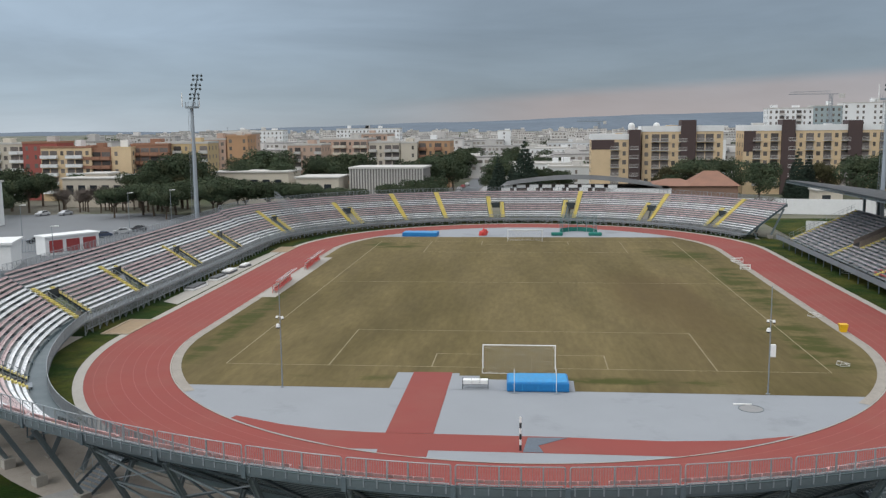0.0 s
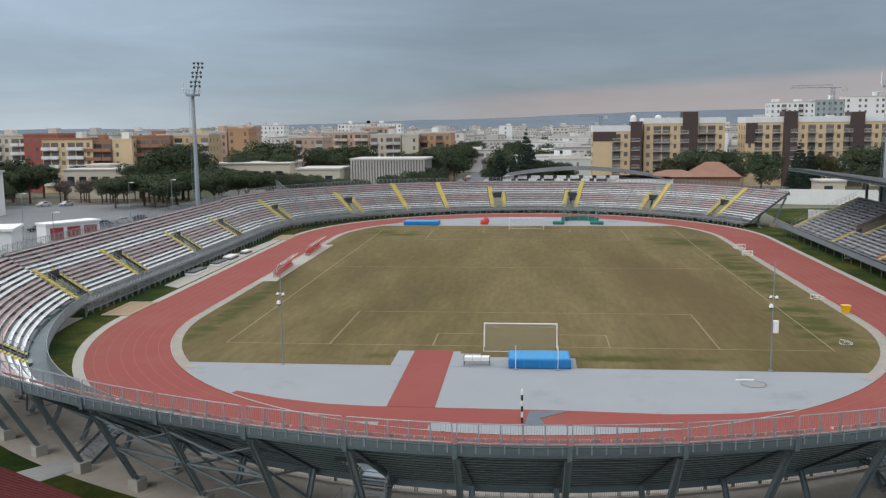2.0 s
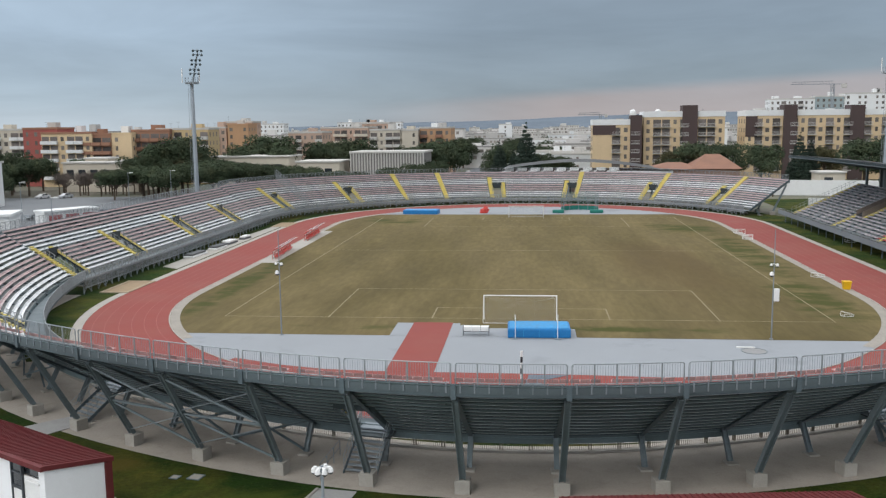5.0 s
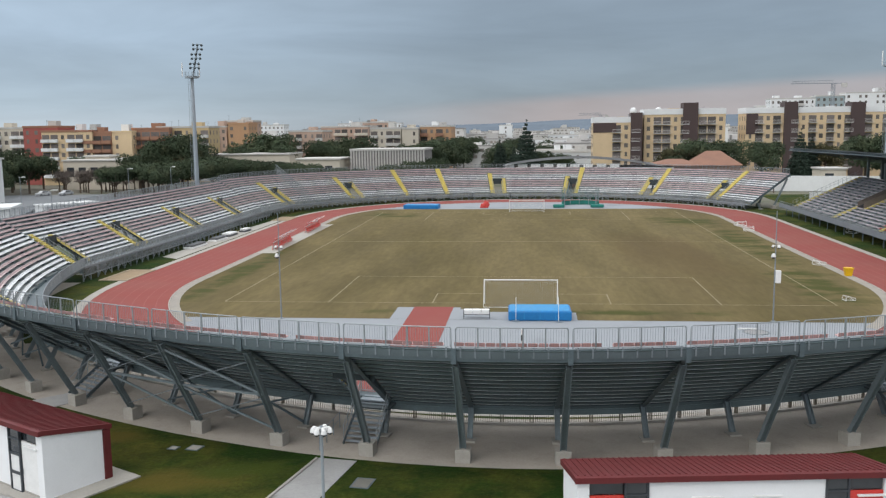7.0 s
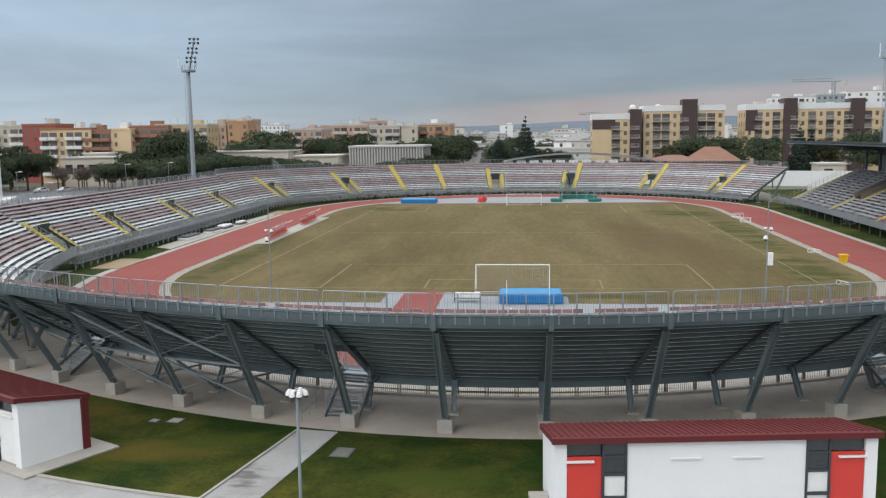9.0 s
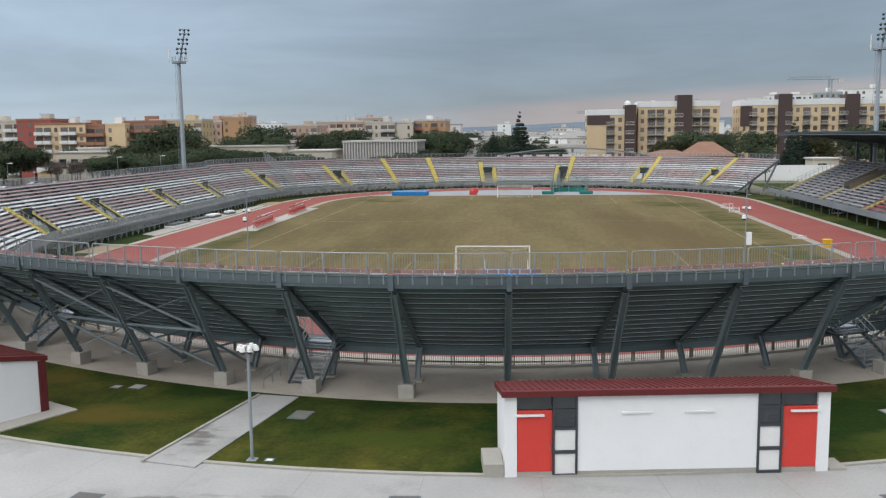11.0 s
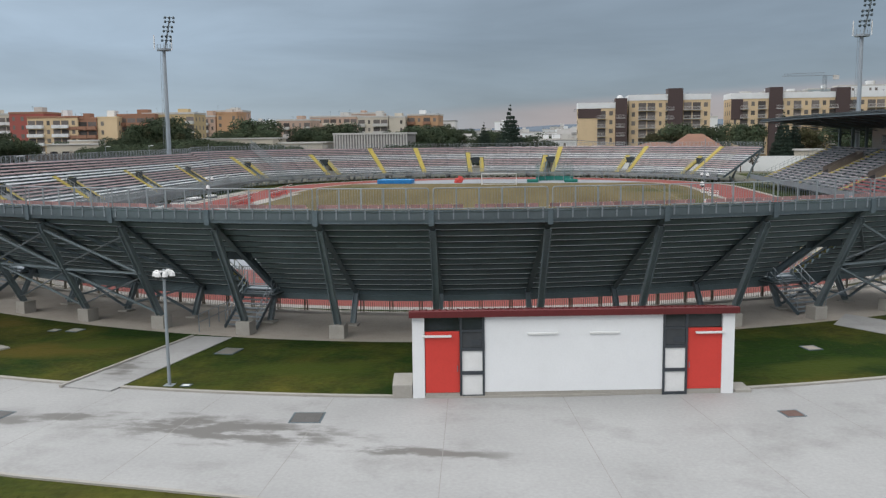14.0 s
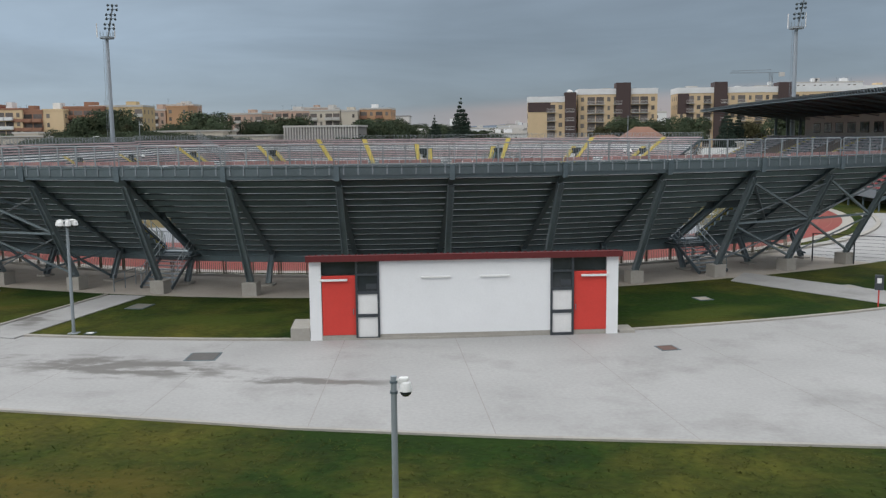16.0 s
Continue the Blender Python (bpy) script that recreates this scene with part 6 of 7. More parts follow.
def balcony(parent, x0, x1, y, z, material, slab_key, depth=1.3, solid=True):
    """Slab and front parapet as one mesh per balcony; doors behind, darkened in colour for the recess's shade."""
    bm = bmesh.new()
    box(bm, x0, x1, y - depth, y, z - 0.2, z)
    if solid:
        box(bm, x0, x1, y - depth, y - depth + 0.1, z, z + 0.95)
        box(bm, x0, x0 + 0.1, y - depth + 0.1, y, z, z + 0.95)
        box(bm, x1 - 0.1, x1, y - depth + 0.1, y, z, z + 0.95)
    else:
        n = int((x1 - x0) / 0.35)
        for k in range(n + 1):
            xx = x0 + (x1 - x0) * k / n
            box(bm, xx - 0.03, xx + 0.03, y - depth, y - depth + 0.06, z, z + 0.95)
        box(bm, x0, x1, y - depth, y - depth + 0.07, z + 0.95, z + 1.05)
    b = part("balcony", bm, material, parent)
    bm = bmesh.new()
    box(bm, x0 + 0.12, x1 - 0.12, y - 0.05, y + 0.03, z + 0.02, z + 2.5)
    part("balcony_door", bm, SHADED_DOOR, b)
    return b


def apartment(label, x0, x1, y, h, wall, turn=0.0, depth=14.0, bays=None, balc=None, trim=None, band=None, group="apartment blocks", extra=(), base=0.0, solid=True):
    """An apartment block with its front towards the stadium: walls, flat roof with parapet and huts, windows, balconies.
    bays: pattern letters over the width: w window, b balcony, . blank."""
    w = x1 - x0
    root = thing("apartment_block", label, "apartment building", pose(x0, y, base, 0, 0, turn), group=group)
    floors = max(2, int((h - 0.6) / FLOOR_H))
    bm = bmesh.new()
    box(bm, 0, w, 0, depth, 0, h)
    part("wall", bm, wall, root)
    bm = bmesh.new()
    for a, b, c, d in ((-0.15, w + 0.15, -0.15, 0.25), (-0.15, w + 0.15, depth - 0.25, depth + 0.15), (-0.15, 0.25, 0.25, depth - 0.25), (w - 0.25, w + 0.15, 0.25, depth - 0.25)):
        box(bm, a, b, c, d, h, h + (band or 0.7))
    box(bm, 0.25, w - 0.25, 0.25, depth - 0.25, h, h + 0.12)
    part("parapet", bm, trim or SLAB, root)
    rnd = random.Random(int(abs(x0 * 13 + y * 7)))
    for k in range(max(1, int(w / 12))):
        hx = rnd.uniform(1.5, max(1.6, w - 4.5))
        bm = bmesh.new()
        box(bm, hx, hx + rnd.uniform(2, 4), 4, 8, h + 0.12, h + rnd.uniform(1.8, 3.0))
        part("roof_hut", bm, rnd.choice((wall, SLAB, WHITE_WALL)), root)
    for k in range(max(1, int(w / 7))):
        ax = rnd.uniform(0.6, w - 0.6)
        bm = bmesh.new()
        ah = rnd.uniform(1.5, 3)
        tube(bm, (ax, 2, h), (ax, 2, h + ah), 0.04, n=5)
        beam(bm, (ax - 0.6, 2, h + ah - 0.2), (ax + 0.6, 2, h + ah - 0.2), 0.04)
        part("aerial", bm, STEEL_DARK, root)
    bays = bays or "wb" * 8
    n = max(2, int(w / 2.9))
    bw = w / n
    for f in range(floors):
        z = h - 0.5 - (f + 1) * FLOOR_H + 0.2
        if z < -0.3:
            break
        for k in range(n):
            kind = bays[k % len(bays)]
            cx = (k + 0.5) * bw
            if kind == "w":
                window_at(root, cx, 0, z + 0.9, 0, rnd.choice((0.8, 1.0, 1.2)))
            elif kind == "b":
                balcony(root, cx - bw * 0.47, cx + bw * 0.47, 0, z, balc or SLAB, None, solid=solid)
        for k in range(max(1, int(depth / 4.5))):
            yy = 2.2 + 4.2 * k
            if yy < depth - 1:
                window_at(root, w, yy, z + 0.9, 90, 0.9)
                window_at(root, 0, yy, z + 0.9, -90, 0.9)
    for a, b, d0, d1, z0, z1, material in extra:
        bm = bmesh.new()
        box(bm, a, b, d0, d1, z0, z1)
        part("stair_tower" if z1 > h else "cladding", bm, material, root)
    return root


# west side: coloured blocks beyond the pines
apartment("pale grey apartment block with white balconies", -200, -180, 216, 20.0, CREAM_WALL, 4, bays="wbb", balc=WHITE_WALL)
apartment("brick-red apartment block with white balconies", -179.5, -167, 213, 20.3, RED_WALL, 4, bays="ww", trim=RUST_WALL)
apartment("ochre and brown apartment block with deep balconies", -171, -153, 210, 18.6, YELLOW_WALL, 4, bays="bbw", balc=WHITE_WALL, trim=RUST_WALL)
apartment("rust-brown apartment block with deep balconies", -156.8, -146.6, 212, 18.0, RUST_WALL, 4, bays="b", balc=RUST_WALL, trim=RUST_WALL)
apartment("ochre apartment block with small windows", -146.6, -139.5, 213, 18.2, YELLOW_WALL, 4, bays="w.", trim=YELLOW_WALL)
apartment("rust-brown apartment block with balconies", -141.5, -128, 218, 19.2, RUST_WALL, 4, bays="b", balc=RUST_WALL, trim=RUST_WALL)
apartment("yellow-beige apartment block with a flat roof", -134, -115, 222, 19.6, mat("yellow_beige_render", (0.53, 0.40, 0.225), 0.9, var=0.06, grime=0.1), 4, bays="wwb", trim=SLAB)
apartment("pink-beige apartment block with balconies", -145, -130, 285, 20.0, PINK_WALL, 2, bays="wb")
apartment("tall beige apartment block with roof rooms", -134, -121.5, 295, 22.4, PINK_WALL, 2, bays="bw", balc=RUST_WALL)
apartment("orange apartment block with a blank gable", -128.5, -119.6, 283, 21.2, ORANGE_WALL, 2, bays="w.", trim=ORANGE_WALL)
apartment("cream apartment block with a blank gable wall", -99, -84.5, 272, 17.6, PINK_WALL, -3, bays="wbw", trim=SLAB)
apartment("beige apartment block with rows of balconies", -92, -70, 300, 19.4, PINK_WALL, -8, bays="bwb", balc=CREAM_WALL)
apartment("beige stepped apartment block with loggias", -84, -66, 330, 21.4, PINK_WALL, -5, bays="bw", balc=SLAB)
apartment("off-white apartment block with grey balconies", -64, -51.5, 268, 18.4, CREAM_WALL, -2, bays="bwb", balc=SLAB)
apartment("off-white apartment block with white gable", -51.2, -44.5, 268, 18.2, CREAM_WALL, -2, bays=".w.b", balc=SLAB)
apartment("orange-brown apartment block with balconies", -44.2, -31.5, 272, 19.0, ORANGE_WALL, -2, bays="bw", balc=RUST_WALL)

# east side: two long ochre blocks with dark stair towers
apartment("ochre apartment block with brown cladding and white roof band", 22.6, 39.0, 230, 19.6, YELLOW_WALL, -1.0, bays="..bwb", trim=WHITE_WALL, band=2.0, solid=False,
          extra=((0.02, 8, -0.12, 0.02, 16.2, 19.5, BROWN_WALL), (13.0, 17.0, -1.0, 6, 0, 23.0, BROWN_WALL)))
apartment("ochre apartment block with balconies and a dark stair tower", 40.5, 68.4, 232, 22.2, YELLOW_WALL, -1.0, bays="wbbwb", trim=WHITE_WALL, band=2.0, solid=False,
          extra=((13.3, 18.4, -1.2, 6, 0, 26.2, BROWN_WALL),))
apartment("long ochre apartment block with dark stair towers and white balconies", 75.5, 111.0, 232, 22.2, YELLOW_WALL, -1.5, bays="wbwb", trim=WHITE_WALL, band=2.0, solid=False,
          extra=((12.6, 17.0, -1.2, 6, 0, 26.0, BROWN_WALL), (0.02, 4.0, -0.12, 0.02, 15, 22.1, BROWN_WALL), (34.6, 39.2, -1.2, 6, 0, 25.6, BROWN_WALL)))
apartment("long ochre apartment block with white balconies", 114.6, 150.0, 231, 22.2, YELLOW_WALL, -1.5, bays="bwb", trim=WHITE_WALL, band=2.0, solid=False)

# taller white blocks further off
apartment("white high-rise block with banded windows", 134, 158, 430, 32.5, WHITE_WALL, -4, bays="wwb", group="far white blocks")
apartment("pale green glazed high-rise block", 158, 173, 428, 33.6, mat("green_grey_glazed", (0.30, 0.36, 0.37), 0.5, var=0.1), -4, bays="ww", group="far white blocks")
apartment("white high-rise block with banded windows", 173, 215, 425, 35.0, WHITE_WALL, -4, bays="w.w", group="far white blocks")
apartment("bright white block behind the ochre houses", 66, 90, 330, 17.5, WHITE_WALL, -3, bays="w..", group="far white blocks")
apartment("white block far off with a glazed upper storey", -150, -100, 600, 23.0, WHITE_WALL, 0, bays="w", group="far white blocks")
apartment("white block far off with many windows", -228, -182, 560, 22.5, WHITE_WALL, 0, bays="w", group="far white blocks")
apartment("white narrow block far off", -24, -14, 600, 20.5, WHITE_WALL, 0, bays=".w", group="far white blocks")
apartment("grey-white long low block with banded windows", -5, 24, 420, 11.5, WHITE_WALL, 0, bays="ww", group="far white blocks", depth=30)
apartment("grey-white long low block with banded windows", 12, 45, 480, 13.5, HAZE_WALL, 0, bays="ww", group="far white blocks", depth=30)
apartment("pale block with a dark ribbon of windows", -9, 20, 300, 8.0, WHITE_WALL, 2, bays="w", group="far white blocks", depth=20)
apartment("grey workshop block with a flat roof", 8, 30, 262, 8.4, HAZE_WALL, -2, bays="w..", group="far white blocks", depth=18)

# water tanks on a far roof
for x, y in ((34.0, 262.0), (43.5, 262.0)):
    root = thing("water_tank", "round white water tank on a slender support", "water tank", pose(x + 6, y, 0), group="water tanks")
    bm = bmesh.new()
    tube(bm, (0, 0, 0), (0, 0, 22.6), 0.7, n=10)
    part("support", bm, HAZE_WALL, root)
    bm = bmesh.new()
    tube(bm, (0, 0, 22.6), (0, 0, 24.2), 1.3, n=12)
    dome(bm, (0, 0, 24.2), 1.3, 12, 3)
    part("tank", bm, WHITE_WALL, root)


def low_house(label, x0, x1, y, h, wall, depth=14, turn=0.0, windows=True, roof=None):
    w = x1 - x0
    root = thing("low_building", label, "low building", pose(x0, y, 0, 0, 0, turn), group="low buildings")
    bm = bmesh.new()
    box(bm, 0, w, 0, depth, 0, h)
    part("wall", bm, wall, root)
    bm = bmesh.new()
    box(bm, -0.4, w + 0.4, -0.4, depth + 0.4, h, h + 0.45)
    part("roof", bm, roof or SLAB, root)
    if windows:
        for k in range(int(w / 4)):
            bm = bmesh.new()
            box(bm, 1.2 + 4 * k, 3.6 + 4 * k, -0.05, 0.05, h * 0.45, h * 0.78)
            part("window", bm, GLASS, root)
    return root


low_house("low cream school building with a flat roof", -150, -125, 185, 9.2, CREAM_WALL, 22)
low_house("small upper storey on the school roof", -146, -138, 192, 10.4, CREAM_WALL, 8, windows=False)
low_house("long low cream building behind the pines", -104, -78, 196, 10.4, CREAM_WALL, 16)
low_house("low cream building behind the pines", -74, -60, 190, 8.8, CREAM_WALL, 16)
low_house("white roadside building by the car park", -150, -139.0, 128, 11.5, WHITE_WALL, 6)


def ribbed_hall(x0, x1, y, h):
    root = thing("ribbed_hall", "grey hall with close upright concrete ribs", "hall", pose(x0, y, 0, 0, 0, -3))
    w = x1 - x0
    # wall between the ribs, its colour darkened for the shadow there
    bm = bmesh.new()
    box(bm, 0, w, 0.4, 16, 0, h)
    part("wall", bm, mat("ribbed_hall_shadow", (0.22, 0.21, 0.20), 0.9, var=0.1), root)
    bm = bmesh.new()
    box(bm, -0.4, w + 0.4, -0.2, 16.4, h, h + 0.6)
    part("roof", bm, SLAB, root)
    rib = None
    n = int(w / 0.9)
    for k in range(n + 1):
        if rib is None:
            bm = bmesh.new()
            box(bm, -0.22, 0.22, 0, 0.42, 0, h)
            rib = part("rib", bm, SLAB, root)
        else:
            again(rib, pose(w * k / n, 0, 0))


ribbed_hall(-57.5, -33.5, 196, 11.4)


def sports_hall():
    root = thing("sports_hall", "long low hall with shallow grey vault roof and white piers", "hall", pose(-7.6, 178, 0, 0, 0, -3))
    w, d = 50.0, 24.0
    bm = bmesh.new()
    box(bm, 0.4, w, 0.6, d, 0, 6.0)
    part("wall", bm, mat("dark_brick_infill", (0.10, 0.075, 0.065), 0.9, var=0.12), root)
    bm = bmesh.new()
    n = 24
    top = [(w * k / n, 6.35 + 2.6 * (1 - abs(2 * k / n - 0.9) ** 1.8) if abs(2 * k / n - 0.9) < 1 else 6.35) for k in range(n + 1)]
    rows = [[bm.verts.new((x - 0.3, y, z)) for x, z in top] for y in (-0.6, d + 0.6)]
    for k in range(n):
        bm.faces.new((rows[0][k], rows[0][k + 1], rows[1][k + 1], rows[1][k]))
    bmesh.ops.solidify(bm, geom=bm.faces[:], thickness=0.5)
    part("roof", bm, mat("grey_vault_roof", (0.20, 0.205, 0.21), 0.8, var=0.12, scale=0.1), root)
    for k in range(9):
        x = w * k / 8 * 0.62
        bm = bmesh.new()
        box(bm, x, x + (2.6 if k % 2 == 0 else 0.7), 0.1, 0.62, 0 if k in (0, 8) else 5.0, 6.4)
        part("pier", bm, WHITE_WALL, root)
        bm = bmesh.new()
        box(bm, x + 0.7, x + 3.4, 0.5, 0.66, 6.35, 7.3)
        part("clerestory", bm, WHITE_WALL, root)
    bm = bmesh.new()
    box(bm, w * 0.62, w, 0.1, 0.62, 0, 6.2)
    part("white_wall", bm, WHITE_WALL, root)


sports_hall()


def tiled_house():
    root = thing("tiled_building", "brown building with broad terracotta hip roof", "building", pose(38.0, 186, 0, 0, 0, -2))
    w, d, h = 25.5, 16, 6.2
    bm = bmesh.new()
    box(bm, 0, w, 0, d, 0, h)
    part("wall", bm, mat("brown_wall", (0.24, 0.15, 0.11), 0.9, var=0.12), root)
    for x0, x1, top in ((-0.8, 15.2, 8.0), (11.0, 26.3, 10.4)):
        bm = bmesh.new()
        base = [bm.verts.new(v) for v in ((x0, -0.8, h), (x1, -0.8, h), (x1, d + 0.8, h), (x0, d + 0.8, h))]
        m = (x0 + x1) / 2
        ridge = [bm.verts.new((m - 2.2, d / 2, top)), bm.verts.new((m + 2.2, d / 2, top))]
        bm.faces.new((base[0], base[1], ridge[1], ridge[0]))
        bm.faces.new((base[2], base[3], ridge[0], ridge[1]))
        bm.faces.new((base[1], base[2], ridge[1]))
        bm.faces.new((base[3], base[0], ridge[0]))
        bm.faces.new(base[::-1])
        part("roof", bm, TERRACOTTA, root)


tiled_house()

# perimeter walls and service buildings round the far end
for x0, y0, x1, y1, h, lab in ((42, 168, 130, 150, 4.2, "long white perimeter wall beyond the far stand"), (63, 116, 98, 104, 3.0, "low white wall beside the tribune"),
                               (-118, 74, -76, 96, 2.6, "grey bar fence wall of the car park")):
    root = thing("boundary_wall", lab, "wall")
    L = math.hypot(x1 - x0, y1 - y0)
    n = max(2, int(L / 6))
    for k in range(n):
        p, q = (x0 + (x1 - x0) * k / n, y0 + (y1 - y0) * k / n), (x0 + (x1 - x0) * (k + 1) / n, y0 + (y1 - y0) * (k + 1) / n)
        bm = bmesh.new()
        if "bar" in lab:
            for j in range(12):
                u = j / 12
                beam(bm, (p[0] + (q[0] - p[0]) * u, p[1] + (q[1] - p[1]) * u, 0), (p[0] + (q[0] - p[0]) * u, p[1] + (q[1] - p[1]) * u, h), 0.07)
            for z in (0.2, h):
                beam(bm, (*p, z), (*q, z), 0.08)
        else:
            beam(bm, (*p, h / 2), (q[0] - (q[0] - p[0]) * 0.004, q[1] - (q[1] - p[1]) * 0.004, h / 2), 0.3, h)
        part("wall_panel", bm, STEEL if "bar" in lab else WHITE_WALL, root)
low_house("small pale service building behind the tribune end", 84, 91, 176, 5.2, CREAM_WALL, 8)
bm = bmesh.new()
sheet(bm, [(58, 104), (96, 92), (100, 150), (60, 150)], 0.02, 0.03)
tagged(part("lawn", bm, GRASS), "rough grass between far stand and tribune", "lawn", kind="structure")

# car park with ticket booth, fence, cars
bm = bmesh.new()
sheet(bm, [(-160, 55), (-66, 45), (-66, 112), (-80, 150), (-112, 165), (-170, 158)], 0.01, 0.04)
tagged(part("car_park", bm, ASPHALT), "worn blue-grey asphalt car park", "car park", kind="structure")
bm = bmesh.new()
sheet(bm, [(-27, 165), (-19.5, 165), (-15.5, 720), (-24.5, 720)], 0.02, 0.04)
tagged(part("road", bm, ASPHALT), "straight asphalt street running into the town", "road", kind="structure")
bm = bmesh.new()
sheet(bm, [(-19.3, 200), (-14.0, 200), (-12.0, 460), (-15.3, 460)], 0.03, 0.05)
tagged(part("pavement", bm, PAVING), "pale pavement along the street", "pavement", kind="structure")


def booth():
    root = thing("ticket_booth", "white ticket booth with red shutters by the car park", "booth", pose(-95.5, 77.5, 0, 0, 0, 56))
    bm = bmesh.new()
    box(bm, 0, 11.5, 0, 4, 0, 3.6)
    part("wall", bm, WHITE_WALL, root)
    bm = bmesh.new()
    box(bm, -0.2, 11.7, -0.3, 4.2, 3.6, 3.95)
    part("roof", bm, WHITE_WALL, root)
    for k in range(3):
        bm = bmesh.new()
        soft_box(bm, 0.8 + 3.6 * k, 3.6 + 3.6 * k, -0.1, 0.1, 0.5, 3.0, 0.03)
        part("shutter", bm, mat("dull_red_shutter", (0.30, 0.05, 0.05), 0.6, var=0.1), root)


booth()
low_house("white canopy building at the edge of the car park", -104, -91.5, 56, 4.6, WHITE_WALL, 9, 20, windows=False, roof=WHITE_WALL)


def car(m, color, label):
    root = thing("parked_car", label, "car", m, group="parked cars")
    paint = mat("car_paint_" + label.split()[0], color, 0.3, metal=0.2, var=0.03, bump=0)
    bm = bmesh.new()
    prof = [(-2.1, 0.3), (-2.15, 0.75), (-1.25, 0.92), (-0.55, 1.42), (0.95, 1.45), (1.75, 0.98), (2.1, 0.92), (2.12, 0.3)]
    a, b = [bm.verts.new((x, -0.85, z)) for x, z in prof], [bm.verts.new((x, 0.85, z)) for x, z in prof]
    for v in a + b:
        if v.co.z > 1.2:
            v.co.y *= 0.78
    for i in range(len(prof)):
        j = (i + 1) % len(prof)
        bm.faces.new((a[i], b[i], b[j], a[j]))
    bm.faces.new(a)
    bm.faces.new(b[::-1])
    part("body", bm, paint, root)
    bm = bmesh.new()
    for s in (-1, 1):
        vs = [bm.verts.new(v) for v in ((-1.0, s * 0.83, 0.98), (1.45, s * 0.83, 1.02), (0.9, s * 0.70, 1.38), (-0.5, s * 0.70, 1.36))]
        bm.faces.new(vs if s < 0 else vs[::-1])
    bmesh.ops.solidify(bm, geom=bm.faces[:], thickness=0.02)
    part("side_windows", bm, GLASS, root)
    for x in (-1.3, 1.3):
        for s in (-1, 1):
            bm = bmesh.new()
            tube(bm, (x, s * 0.66, 0.32), (x, s * 0.88, 0.32), 0.32, n=14)
            tyre = part("wheel", bm, BLACK, root)
            bm = bmesh.new()
            tube(bm, (x, s * 0.86, 0.32), (x, s * 0.895, 0.32), 0.19, n=10)
            part("rim", bm, STEEL, tyre)
    return root


cars = [((-109, 97.5), 40, (0.03, 0.032, 0.036), "dark parked car in the stadium car park"), ((-106, 100), 38, (0.05, 0.055, 0.06), "charcoal parked car in the stadium car park"),
        ((-102.5, 103.5), 30, (0.6, 0.6, 0.6), "white parked car near the fence"), ((-98.5, 107.5), 32, (0.045, 0.06, 0.10), "navy parked car near the fence"),
        ((-97, 114.5), 20, (0.4, 0.41, 0.42), "silver parked car by the trees"), ((-95.5, 120), 20, (0.05, 0.05, 0.055), "black parked car by the trees"),
        ((-142, 158), 70, (0.55, 0.55, 0.56), "pale parked car by the roadside"), ((-136, 160), 70, (0.45, 0.46, 0.48), "light-grey parked car by the roadside"),
        ((-25.3, 235), 88, (0.5, 0.5, 0.5), "grey-white parked car along the street"), ((-26.0, 244), 88, (0.2, 0.2, 0.22), "steel-grey parked car along the street"),
        ((-26.4, 255), 88, (0.6, 0.6, 0.6), "white parked car along the street"), ((-26.0, 268), 88, (0.3, 0.05, 0.05), "red parked car along the street"), ((-25.2, 282), 88, (0.5, 0.5, 0.5), "grey-white parked car along the street")]
for (x, y), turn, c, lab in cars:
    car(pose(x, y, 0.02, 0, 0, turn), c, lab)


def street_lamp(x, y, h, turn):
    root = thing("street_lamp", "grey car park lamp post with a white head", "street lamp", pose(x, y, 0, 0, 0, turn), group="street lamps")
    bm = bmesh.new()
    tube(bm, (0, 0, 0), (0, 0, h), 0.09, 0.05, 8)
    part("post", bm, STEEL, root)
    bm = bmesh.new()
    beam(bm, (-0.2, 0, h), (0.9, 0, h + 0.1), 0.08)
    soft_box(bm, 0.5, 1.3, -0.18, 0.18, h, h + 0.16, 0.04)
    part("head", bm, WHITE_PAINT, root)


for x, y, h in ((-100.5, 126, 9.0), (-93.5, 136, 9.0), (-112, 97, 8.5), (-84, 60, 8.0)):
    street_lamp(x, y, h, 0)


def crane(x, y, h, jib, turn):
    root = thing("tower_crane", "thin grey tower crane over the far roofs", "crane", pose(x, y, 0, 0, 0, turn), group="tower cranes")
    bm = bmesh.new()
    for dx in (-0.7, 0.7):
        for dy in (-0.7, 0.7):
            beam(bm, (dx, dy, 0), (dx, dy, h), 0.22)
    for k in range(int(h / 2)):
        s = 1 if k % 2 else -1
        beam(bm, (-0.7 * s, -0.7, 2 * k), (0.7 * s, -0.7, 2 * k + 2), 0.14)
    part("tower", bm, STEEL, root)
    bm = bmesh.new()
    beam(bm, (-jib, 0, h), (jib * 0.3, 0, h), 0.3)
    beam(bm, (-jib * 0.95, 0, h + 1.1), (0, 0, h + 1.6), 0.2)
    for k in range(14):
        u = k / 14
        beam(bm, (-jib * u, 0, h), (-jib * (u + 0.035), 0, h + 1.4), 0.12)
    part("jib", bm, STEEL, root)
    bm = bmesh.new()
    box(bm, jib * 0.2, jib * 0.32, -0.8, 0.8, h - 2.0, h + 0.2)
    part("counterweight", bm, SLAB, root)


crane(158, 400, 39.5, 22, 4)
crane(50, 560, 27.0, 16, 8)


